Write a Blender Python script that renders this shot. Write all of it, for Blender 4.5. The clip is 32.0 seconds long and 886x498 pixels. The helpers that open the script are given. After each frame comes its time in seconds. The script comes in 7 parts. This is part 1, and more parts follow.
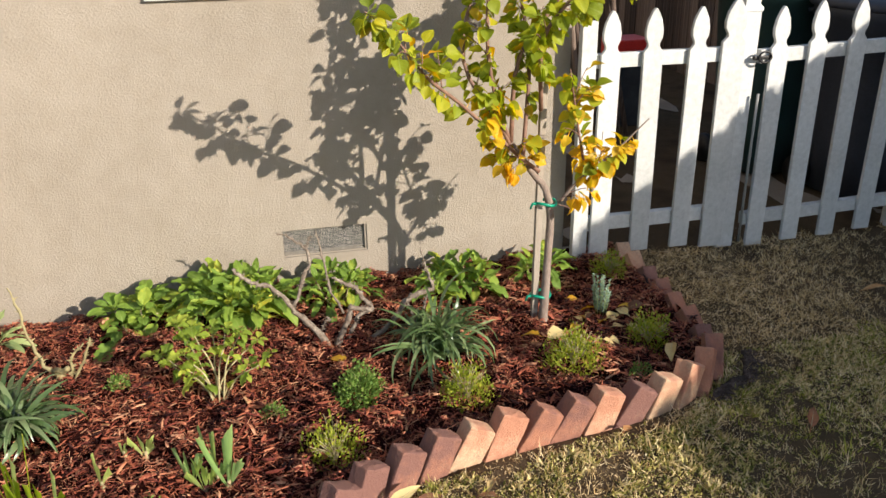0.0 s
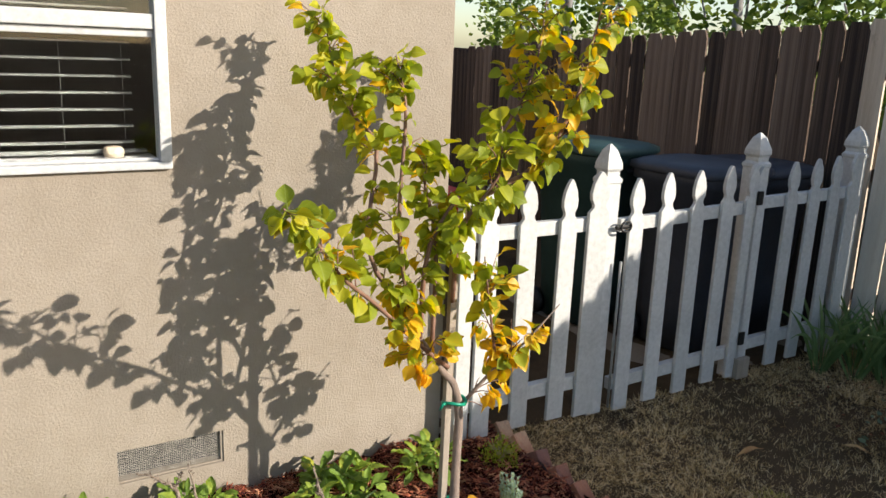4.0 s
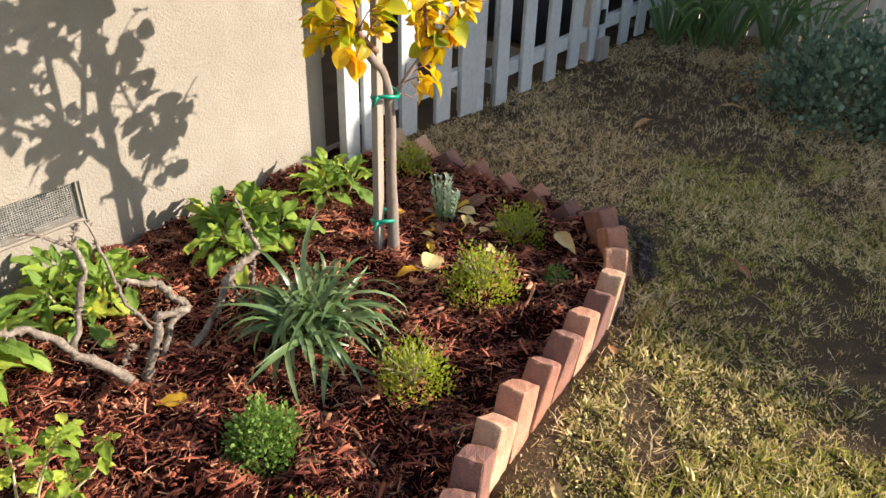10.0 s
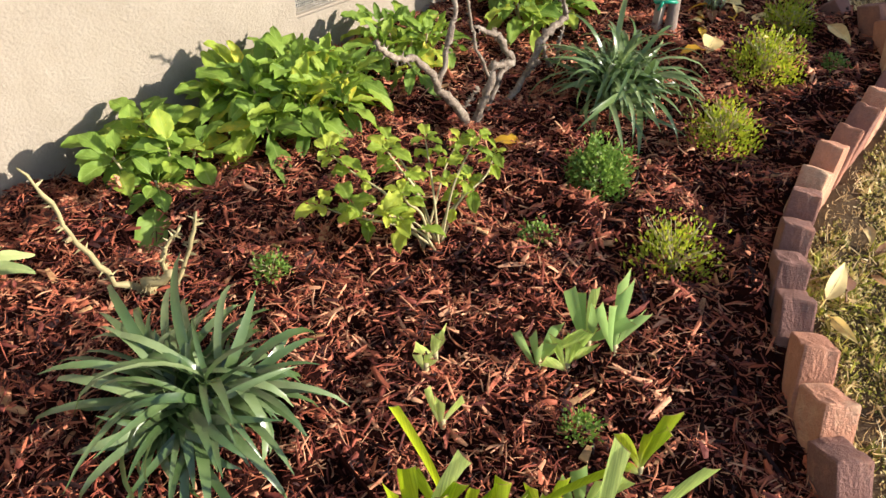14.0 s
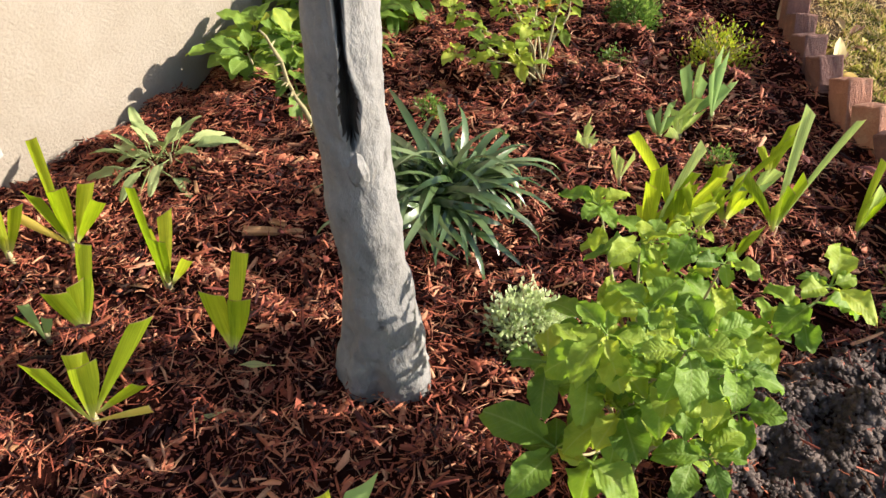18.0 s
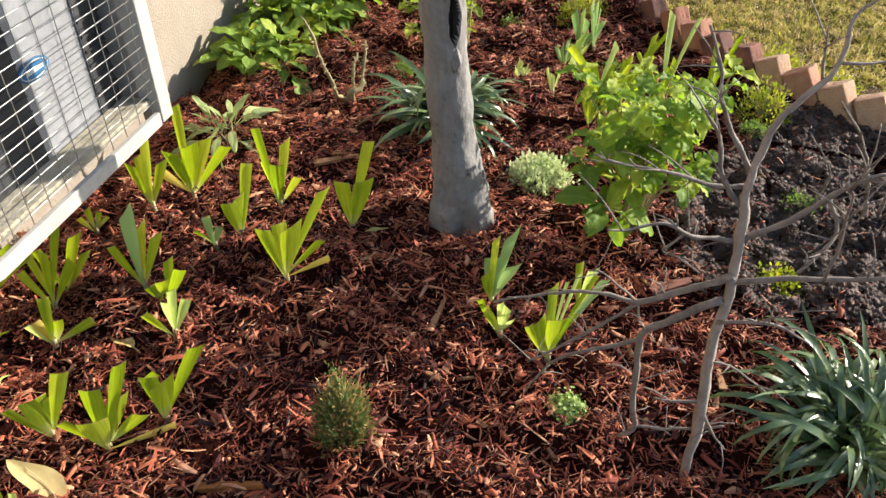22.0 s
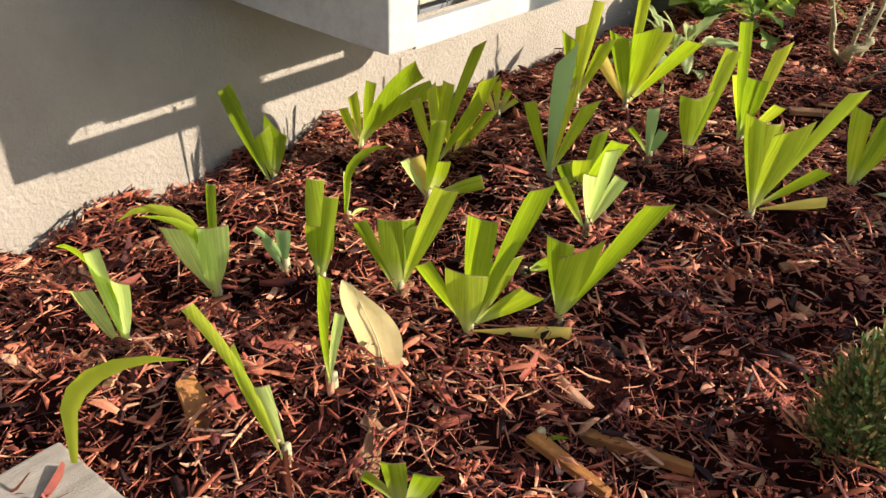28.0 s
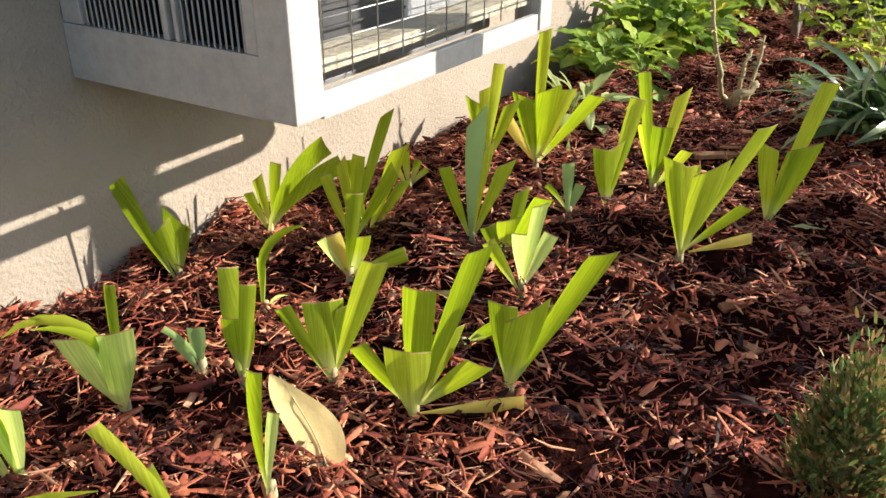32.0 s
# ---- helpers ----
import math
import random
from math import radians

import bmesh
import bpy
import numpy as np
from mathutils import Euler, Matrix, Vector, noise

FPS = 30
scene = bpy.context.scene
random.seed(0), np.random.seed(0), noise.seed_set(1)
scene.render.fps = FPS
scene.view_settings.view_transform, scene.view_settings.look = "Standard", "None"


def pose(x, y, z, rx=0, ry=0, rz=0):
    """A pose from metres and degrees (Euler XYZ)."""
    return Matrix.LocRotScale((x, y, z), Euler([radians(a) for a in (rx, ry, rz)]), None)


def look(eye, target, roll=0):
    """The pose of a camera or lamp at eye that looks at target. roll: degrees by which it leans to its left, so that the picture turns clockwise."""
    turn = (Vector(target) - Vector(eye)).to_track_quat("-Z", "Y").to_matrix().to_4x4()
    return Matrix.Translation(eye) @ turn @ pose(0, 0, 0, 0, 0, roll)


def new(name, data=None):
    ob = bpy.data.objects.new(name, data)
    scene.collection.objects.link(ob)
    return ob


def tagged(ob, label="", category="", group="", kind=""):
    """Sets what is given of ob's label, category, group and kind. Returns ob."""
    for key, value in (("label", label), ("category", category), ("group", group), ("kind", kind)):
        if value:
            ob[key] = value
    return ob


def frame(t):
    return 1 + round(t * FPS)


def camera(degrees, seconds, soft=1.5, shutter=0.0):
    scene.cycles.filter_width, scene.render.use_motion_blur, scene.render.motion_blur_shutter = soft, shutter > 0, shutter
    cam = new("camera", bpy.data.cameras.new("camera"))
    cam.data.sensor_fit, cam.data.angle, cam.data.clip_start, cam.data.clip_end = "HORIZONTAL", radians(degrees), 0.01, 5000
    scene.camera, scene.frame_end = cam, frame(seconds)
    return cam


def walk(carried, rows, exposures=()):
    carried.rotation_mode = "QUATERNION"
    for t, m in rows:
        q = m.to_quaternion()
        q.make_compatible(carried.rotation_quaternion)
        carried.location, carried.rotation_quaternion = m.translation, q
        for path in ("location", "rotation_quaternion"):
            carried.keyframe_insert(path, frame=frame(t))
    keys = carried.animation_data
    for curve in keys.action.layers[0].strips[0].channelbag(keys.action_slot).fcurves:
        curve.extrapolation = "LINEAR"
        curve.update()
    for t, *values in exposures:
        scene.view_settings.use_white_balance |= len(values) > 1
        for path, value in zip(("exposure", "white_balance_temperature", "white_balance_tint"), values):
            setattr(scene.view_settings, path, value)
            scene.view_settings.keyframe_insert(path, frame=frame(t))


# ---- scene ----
cam = camera(58.37, 32.0)
PATH = [
    (0.0, pose(-0.0101, -3.2188, 1.4671, 67.219, 1.017, -12.848)),
    (0.5, pose(-0.0099, -3.1261, 1.5021, 69.925, 0.204, -18.847)),
    (1.0, pose(-0.1132, -3.0326, 1.5068, 71.636, -0.379, -23.172)),
    (1.5, pose(-0.2324, -2.9401, 1.4871, 72.279, -1.084, -25.914)),
    (2.0, pose(-0.2344, -2.8021, 1.4917, 72.994, -1.372, -27.172)),
    (2.5, pose(-0.2588, -2.6614, 1.5178, 73.933, -1.701, -28.089)),
    (3.0, pose(-0.3373, -2.5841, 1.5646, 75.229, -1.873, -29.144)),
    (3.5, pose(-0.3532, -2.6066, 1.5940, 76.382, -2.126, -30.380)),
    (5.5, pose(-0.2613, -2.6452, 1.5606, 73.100, -2.679, -31.303)),
    (6.0, pose(-0.2704, -2.6383, 1.5425, 72.053, -2.727, -31.970)),
    (6.5, pose(-0.2783, -2.6101, 1.5216, 71.080, -2.921, -33.145)),
    (7.0, pose(-0.3060, -2.5481, 1.4940, 69.991, -3.145, -34.580)),
    (7.5, pose(-0.3347, -2.4558, 1.4633, 68.419, -3.191, -35.932)),
    (8.0, pose(-0.2948, -2.3035, 1.4145, 66.381, -2.633, -37.146)),
    (8.5, pose(-0.2512, -2.1718, 1.3840, 64.134, -1.708, -39.171)),
    (9.0, pose(-0.2189, -2.1241, 1.3714, 62.067, -1.024, -42.597)),
    (9.5, pose(-0.2701, -2.1011, 1.3027, 60.333, -0.939, -46.607)),
    (10.0, pose(-0.5196, -2.0195, 1.2379, 58.794, -1.402, -50.026)),
    (10.5, pose(-0.7196, -1.9570, 1.2606, 57.242, -2.022, -51.462)),
    (11.0, pose(-0.7547, -1.9705, 1.2609, 55.647, -2.409, -50.498)),
    (11.5, pose(-0.7871, -1.9855, 1.2634, 54.366, -2.532, -48.301)),
    (12.0, pose(-0.8203, -1.9891, 1.2551, 53.505, -2.301, -46.268)),
    (12.5, pose(-0.8725, -1.9752, 1.2353, 52.474, -1.894, -44.787)),
    (13.0, pose(-0.9747, -1.9411, 1.2229, 51.047, -1.320, -43.629)),
    (13.5, pose(-1.0574, -1.8942, 1.2087, 49.408, -1.086, -42.926)),
    (14.0, pose(-1.1421, -1.8324, 1.1643, 47.773, -1.080, -42.570)),
    (14.5, pose(-1.2188, -1.8162, 1.1570, 46.876, -1.142, -42.574)),
    (16.5, pose(-1.6044, -1.8721, 1.2141, 47.321, -0.879, -47.885)),
    (17.0, pose(-1.7802, -1.8316, 1.1967, 47.674, -0.726, -50.518)),
    (17.5, pose(-1.9035, -1.7843, 1.1743, 47.376, -0.484, -53.922)),
    (18.0, pose(-2.0041, -1.6522, 1.1256, 47.039, -0.274, -58.130)),
    (18.5, pose(-2.1610, -1.5319, 1.1758, 46.908, -0.342, -62.340)),
    (19.0, pose(-2.3364, -1.5247, 1.2346, 47.335, -0.529, -65.759)),
    (19.5, pose(-2.6031, -1.5657, 1.2637, 48.116, -0.917, -67.967)),
    (20.0, pose(-2.7876, -1.6113, 1.2884, 49.126, -1.116, -68.569)),
    (20.5, pose(-2.8528, -1.6220, 1.2898, 49.854, -1.031, -68.909)),
    (21.0, pose(-2.8261, -1.5164, 1.2819, 50.118, -0.807, -69.999)),
    (21.5, pose(-2.8054, -1.4880, 1.2511, 50.330, -0.344, -72.482)),
    (22.0, pose(-2.9377, -1.4560, 1.2566, 50.822, -0.033, -76.071)),
    (22.5, pose(-3.1138, -1.4332, 1.2786, 50.441, 0.059, -79.522)),
    (23.0, pose(-3.1999, -1.4239, 1.2815, 50.252, -0.386, -82.465)),
    (23.5, pose(-3.2318, -1.4297, 1.2629, 49.768, -0.602, -84.092)),
    (24.0, pose(-3.2508, -1.4558, 1.2420, 49.299, -0.874, -83.881)),
    (24.5, pose(-3.2430, -1.4678, 1.2575, 49.093, -1.245, -80.651)),
    (25.0, pose(-3.1920, -1.4372, 1.2350, 49.456, -1.753, -74.247)),
    (25.5, pose(-3.0129, -1.3525, 1.2089, 49.355, -1.913, -65.342)),
    (26.0, pose(-2.8642, -1.1979, 1.1338, 49.460, -1.588, -56.754)),
    (26.5, pose(-2.8194, -1.0615, 1.0023, 50.225, -1.406, -50.928)),
    (28.5, pose(-2.8009, -1.0954, 0.6065, 58.842, -2.137, -49.292)),
    (29.0, pose(-2.7754, -1.0708, 0.6108, 59.933, -1.059, -51.693)),
    (29.5, pose(-2.7791, -1.0354, 0.6052, 60.311, 0.109, -53.662)),
    (30.0, pose(-2.7678, -1.0274, 0.6017, 60.847, 1.070, -55.547)),
    (30.5, pose(-2.7807, -1.0084, 0.5909, 61.474, 1.582, -56.919)),
    (31.0, pose(-2.7699, -1.0303, 0.6086, 62.093, 1.335, -57.895)),
    (31.5, pose(-2.7578, -1.0518, 0.6338, 62.733, 0.846, -58.212)),
    (32.0, pose(-2.7816, -1.0328, 0.5952, 62.848, -0.039, -57.581)),
]
walk(cam, PATH, exposures=[(0.0, 0.98), (2.0, 1.08), (3.5, 0.92), (6.0, 1.12), (7.5, 1.15), (9.0, 1.30), (10.5, 1.48), (14.5, 1.48), (28.5, 1.46), (32.0, 1.54)])

# ---- sky, sun ----
SUN_ELEV, SUN_X, SUN_Y = radians(22.5), 0.615, -0.788
world = bpy.data.worlds.new("sky")
scene.world = world
world.use_nodes = True
_sky = world.node_tree.nodes.new("ShaderNodeTexSky")
_sky.sky_type, _sky.sun_disc = "NISHITA", False
_sky.sun_elevation, _sky.sun_rotation = SUN_ELEV, math.atan2(SUN_X, SUN_Y)
world.node_tree.links.new(_sky.outputs[0], world.node_tree.nodes["Background"].inputs[0])
world.node_tree.nodes["Background"].inputs[1].default_value = 0.112
sun = new("sun", bpy.data.lights.new("sun", "SUN"))
sun.data.energy, sun.data.angle, sun.data.color = 4.1, radians(0.50), (1.0, 0.92, 0.80)
sun.matrix_world = look((SUN_X * 20, SUN_Y * 20, 20 * math.tan(SUN_ELEV)), (0, 0, 0))

# ---- materials ----
def nodes_of(name):
    m = bpy.data.materials.new(name)
    m.use_nodes = True
    t = m.node_tree
    return m, t, t.nodes["Principled BSDF"]


def ramp(t, fac, stops):
    r = t.nodes.new("ShaderNodeValToRGB")
    e = r.color_ramp.elements
    while len(e) < len(stops):
        e.new(0.5)
    for k, (p, c) in zip(e, stops):
        k.position, k.color = p, (*c, 1)
    t.links.new(fac, r.inputs[0])
    return r.outputs[0]


def noise_tex(t, scale, detail=6, rough=0.6, stretch=None):
    n = t.nodes.new("ShaderNodeTexNoise")
    n.inputs["Scale"].default_value, n.inputs["Detail"].default_value, n.inputs["Roughness"].default_value = scale, detail, rough
    co = t.nodes.new("ShaderNodeTexCoord")
    src = co.outputs["Object"]
    if stretch:
        mp = t.nodes.new("ShaderNodeMapping")
        mp.inputs["Scale"].default_value = stretch
        t.links.new(src, mp.inputs[0])
        src = mp.outputs[0]
    t.links.new(src, n.inputs["Vector"])
    return n.outputs["Fac"]


def mixed(t, a, b, fac, mode="MIX"):
    m = t.nodes.new("ShaderNodeMix")
    m.data_type, m.blend_type = "RGBA", mode
    for s, v in ((0, fac), (6, a), (7, b)):
        if isinstance(v, (int, float)):
            m.inputs[s].default_value = v
        elif isinstance(v, tuple):
            m.inputs[s].default_value = (*v, 1)
        else:
            t.links.new(v, m.inputs[s])
    return m.outputs[2]


def bumped(t, p, height, strength, dist):
    b = t.nodes.new("ShaderNodeBump")
    b.inputs["Strength"].default_value, b.inputs["Distance"].default_value = strength, dist
    t.links.new(height, b.inputs["Height"])
    t.links.new(b.outputs[0], p.inputs["Normal"])


def surface(name, stops, scale, rough=0.8, fine=60, bump=0.4, dist=0.004, stretch=None, vary=0.0, island=False, metal=0.0, spec=0.4, stain=None):
    """A plain solid surface: broad colour patches, fine grain, relief; vary: shift from piece to piece."""
    m, t, p = nodes_of(name)
    fac = noise_tex(t, scale, 5, 0.6, stretch)
    if vary:
        g = t.nodes.new("ShaderNodeNewGeometry") if island else t.nodes.new("ShaderNodeObjectInfo")
        r = g.outputs["Random Per Island"] if island else g.outputs["Random"]
        mr = t.nodes.new("ShaderNodeMath")
        mr.operation = "MULTIPLY_ADD"
        mr.inputs[1].default_value, mr.inputs[2].default_value = vary, -vary / 2
        t.links.new(r, mr.inputs[0])
        ad = t.nodes.new("ShaderNodeMath")
        ad.operation, ad.use_clamp = "ADD", True
        t.links.new(fac, ad.inputs[0])
        t.links.new(mr.outputs[0], ad.inputs[1])
        fac = ad.outputs[0]
    col = ramp(t, fac, stops)
    grain = noise_tex(t, fine, 4, 0.7, stretch)
    col = mixed(t, col, ramp(t, grain, [(0.3, (0.72, 0.72, 0.72)), (0.7, (1.15, 1.15, 1.15))]), 0.6, "MULTIPLY")
    if stain:
        s_col, s_scale, s_lo, s_hi = stain
        col = mixed(t, col, s_col, ramp(t, noise_tex(t, s_scale, 5, 0.65), [(s_lo, (0, 0, 0)), (s_hi, (1, 1, 1))]))
    t.links.new(col, p.inputs["Base Color"])
    p.inputs["Roughness"].default_value, p.inputs["Metallic"].default_value = rough, metal
    p.inputs["Specular IOR Level"].default_value = spec
    bumped(t, p, grain, bump, dist)
    return m


def leafy(name, stops, rough=0.45, glow=0.35, scale=25, island=False, vary=1.0, pale=None, veins=0.0, spec=0.3):
    """A thin leaf: gloss on the face and light through it; colour varies from leaf to leaf."""
    m, t, p = nodes_of(name)
    g = t.nodes.new("ShaderNodeNewGeometry") if island else t.nodes.new("ShaderNodeObjectInfo")
    r = g.outputs["Random Per Island"] if island else g.outputs["Random"]
    ad = t.nodes.new("ShaderNodeMath")
    ad.operation = "MULTIPLY_ADD"
    n = noise_tex(t, scale, 3, 0.6)
    t.links.new(n, ad.inputs[0])
    ad.inputs[1].default_value = 0.45
    ad2 = t.nodes.new("ShaderNodeMath")
    ad2.operation = "MULTIPLY_ADD"
    t.links.new(r, ad2.inputs[0])
    ad2.inputs[1].default_value, ad2.inputs[2].default_value = 0.75 * vary, -0.1 + 0.375 * (1 - vary)
    t.links.new(ad2.outputs[0], ad.inputs[2])
    col = ramp(t, ad.outputs[0], stops)
    if pale:
        streak = ramp(t, noise_tex(t, 1.0, 4, 0.7, (420, 420, 6)), [(0.35, (0.62, 0.68, 0.6)), (0.65, (1.18, 1.14, 1.2))])
        col = mixed(t, col, streak, 0.8, "MULTIPLY")
        co = t.nodes.new("ShaderNodeTexCoord")
        xyz = t.nodes.new("ShaderNodeSeparateXYZ")
        t.links.new(co.outputs["Object"], xyz.inputs[0])
        mr = t.nodes.new("ShaderNodeMapRange")
        mr.inputs[1].default_value, mr.inputs[2].default_value, mr.inputs[3].default_value, mr.inputs[4].default_value = 0.0, 0.05, 0.75, 0.0
        t.links.new(xyz.outputs[2], mr.inputs[0])
        col = mixed(t, col, pale, mr.outputs[0])
    relief = noise_tex(t, scale * 3, 3, 0.6)
    if veins:
        # pale midrib and side veins, quilted between them
        co = t.nodes.new("ShaderNodeTexCoord")
        xyz = t.nodes.new("ShaderNodeSeparateXYZ")
        t.links.new(co.outputs["Object"], xyz.inputs[0])
        def calc(op, a, b):
            n = t.nodes.new("ShaderNodeMath")
            n.operation = op
            for i, v in enumerate((a, b)):
                if isinstance(v, (int, float)):
                    n.inputs[i].default_value = v
                else:
                    t.links.new(v, n.inputs[i])
            return n.outputs[0]
        ax = calc("ABSOLUTE", xyz.outputs[0], 0)
        slant = calc("SUBTRACT", xyz.outputs[1], calc("MULTIPLY", ax, 0.9))
        slant = calc("ADD", slant, calc("MULTIPLY", relief, 0.006))
        wave = calc("ABSOLUTE", calc("SINE", calc("MULTIPLY", slant, math.pi / veins), 0), 0)
        rib = ramp(t, calc("MULTIPLY", ax, 400), [(0.0, (1, 1, 1)), (0.75, (0, 0, 0))])
        side_rib = ramp(t, wave, [(0.0, (1, 1, 1)), (0.28, (0, 0, 0))])
        line = mixed(t, calc("MULTIPLY", side_rib, 0.18), rib, 0.5, "SCREEN")
        col = mixed(t, col, (0.46, 0.52, 0.20), calc("MULTIPLY", line, 0.45))
        relief = calc("ADD", calc("MULTIPLY", wave, 0.22), relief)
    t.links.new(col, p.inputs["Base Color"])
    p.inputs["Roughness"].default_value, p.inputs["Specular IOR Level"].default_value = rough, spec
    tr = t.nodes.new("ShaderNodeBsdfTranslucent")
    t.links.new(mixed(t, col, (1.0, 0.95, 0.35), 0.5, "MULTIPLY"), tr.inputs[0])
    bright = t.nodes.new("ShaderNodeHueSaturation")
    bright.inputs["Value"].default_value, bright.inputs["Saturation"].default_value = 1.7, 1.05
    t.links.new(col, bright.inputs["Color"])
    t.links.new(bright.outputs[0], tr.inputs[0])
    mx = t.nodes.new("ShaderNodeMixShader")
    mx.inputs[0].default_value = glow
    t.links.new(p.outputs[0], mx.inputs[1])
    t.links.new(tr.outputs[0], mx.inputs[2])
    t.links.new(mx.outputs[0], t.nodes["Material Output"].inputs[0])
    bumped(t, p, relief, 0.5 if veins else 0.35, 0.003)
    return m


M_STUCCO, _t, _p = nodes_of("stucco")
_broad = noise_tex(_t, 1.3, 5, 0.6)
_c = ramp(_t, _broad, [(0.3, (0.265, 0.225, 0.181)), (0.7, (0.320, 0.274, 0.224))])
_mid = noise_tex(_t, 9, 6, 0.7)
_c = mixed(_t, _c, ramp(_t, _mid, [(0.25, (0.86, 0.84, 0.80)), (0.6, (1.05, 1.05, 1.05))]), 0.7, "MULTIPLY")
_t.links.new(_c, _p.inputs["Base Color"])
_p.inputs["Roughness"].default_value, _p.inputs["Specular IOR Level"].default_value = 0.9, 0.2
_h1, _h2 = noise_tex(_t, 110, 5, 0.6), noise_tex(_t, 7, 3, 0.5)
_hm = _t.nodes.new("ShaderNodeMath")
_hm.operation = "ADD"
_t.links.new(_h1, _hm.inputs[0])
_t.links.new(_h2, _hm.inputs[1])
bumped(_t, _p, _hm.outputs[0], 0.65, 0.0075)

M_WHITE = surface("white_paint", [(0.25, (0.44, 0.435, 0.42)), (0.6, (0.55, 0.545, 0.53))], 4, 0.5, 40, 0.25, 0.002, vary=0.25, stain=((0.30, 0.26, 0.21), 14, 0.66, 0.80))
# blind slats: colour darkened to stand in for the shade indoors
M_SLAT = surface("dimmed_blind_slat", [(0.3, (0.13, 0.13, 0.125)), (0.7, (0.20, 0.20, 0.19))], 6, 0.6, 50, 0.1, 0.001)
M_VINYL = surface("white_vinyl", [(0.3, (0.45, 0.45, 0.45)), (0.7, (0.52, 0.52, 0.515))], 3, 0.35, 50, 0.08, 0.001)
M_BOX = surface("cream_white_paint", [(0.25, (0.34, 0.325, 0.295)), (0.65, (0.42, 0.405, 0.375))], 5, 0.55, 50, 0.2, 0.002, stain=((0.34, 0.30, 0.24), 11, 0.64, 0.82))
M_SILLGRIT = surface("gritty_ledge", [(0.25, (0.26, 0.23, 0.17)), (0.7, (0.44, 0.40, 0.31))], 20, 0.9, 120, 0.8, 0.004, stain=((0.16, 0.15, 0.07), 16, 0.58, 0.72))
M_BRICK = surface("fired_clay", [(0.10, (0.19, 0.090, 0.072)), (0.42, (0.36, 0.155, 0.095)), (0.68, (0.45, 0.21, 0.13)), (0.95, (0.54, 0.36, 0.23))], 14, 0.88, 130, 0.9, 0.006, vary=1.0, stain=((0.20, 0.13, 0.10), 18, 0.58, 0.76))
M_SOIL = surface("dark_soil", [(0.25, (0.024, 0.015, 0.012)), (0.5, (0.088, 0.060, 0.049)), (0.78, (0.23, 0.165, 0.135))], 26, 0.68, 90, 0.9, 0.012, spec=0.25)
# bed sheet is near-black: shade between bark pieces put into its colour
M_BED = surface("mulch_base_gap_shade", [(0.3, (0.008, 0.003, 0.003)), (0.7, (0.036, 0.011, 0.008))], 30, 1.0, 130, 0.9, 0.012, spec=0.0)
M_CHIP = surface("shredded_bark", [(0.06, (0.020, 0.006, 0.006)), (0.26, (0.120, 0.028, 0.022)), (0.50, (0.275, 0.066, 0.038)), (0.80, (0.41, 0.128, 0.066)), (1.0, (0.56, 0.28, 0.16))], 6, 0.64, 260, 0.6, 0.002, vary=1.1, island=True, spec=0.18)
M_WOODCHIP = surface("pale_wood_chip", [(0.2, (0.24, 0.10, 0.045)), (0.8, (0.50, 0.28, 0.13))], 30, 0.75, 200, 0.5, 0.002, vary=0.8, stretch=(1, 6, 6))
M_LAWN = surface("lawn_ground", [(0.25, (0.040, 0.027, 0.016)), (0.5, (0.108, 0.074, 0.044)), (0.75, (0.070, 0.052, 0.027))], 2.2, 1.0, 110, 0.9, 0.012, spec=0.05)
M_PAVE = surface("dirt_and_concrete", [(0.3, (0.20, 0.155, 0.11)), (0.7, (0.31, 0.25, 0.19))], 2.0, 0.9, 90, 0.5, 0.004)
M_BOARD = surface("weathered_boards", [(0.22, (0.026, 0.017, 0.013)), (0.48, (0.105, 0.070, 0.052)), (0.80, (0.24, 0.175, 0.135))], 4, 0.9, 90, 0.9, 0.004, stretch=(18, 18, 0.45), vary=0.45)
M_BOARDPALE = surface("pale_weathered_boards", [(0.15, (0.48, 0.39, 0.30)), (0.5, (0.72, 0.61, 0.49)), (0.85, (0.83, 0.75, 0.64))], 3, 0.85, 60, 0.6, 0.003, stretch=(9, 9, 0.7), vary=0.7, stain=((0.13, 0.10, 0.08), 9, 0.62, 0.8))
M_GREYWOOD = surface("grey_driftwood", [(0.2, (0.18, 0.15, 0.12)), (0.8, (0.40, 0.35, 0.29))], 6, 0.85, 70, 0.7, 0.003, stretch=(1, 12, 12))
M_STAKE = surface("stake_wood", [(0.2, (0.25, 0.20, 0.155)), (0.8, (0.38, 0.325, 0.265))], 8, 0.8, 70, 0.4, 0.002, stretch=(10, 10, 1))
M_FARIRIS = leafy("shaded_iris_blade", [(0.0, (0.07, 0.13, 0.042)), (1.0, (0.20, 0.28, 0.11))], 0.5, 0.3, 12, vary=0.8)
M_BAREDARK = surface("bare_twig_bark", [(0.2, (0.115, 0.09, 0.076)), (0.8, (0.28, 0.23, 0.195))], 30, 0.75, 120, 0.6, 0.002)
M_YOUNGBARK = surface("young_bark", [(0.2, (0.13, 0.09, 0.07)), (0.6, (0.25, 0.19, 0.155)), (0.9, (0.35, 0.285, 0.24))], 25, 0.8, 150, 0.7, 0.002, stretch=(2, 2, 0.6))
M_TWIG = surface("red_brown_twig", [(0.2, (0.13, 0.065, 0.045)), (0.8, (0.27, 0.15, 0.10))], 30, 0.6, 150, 0.4, 0.001)
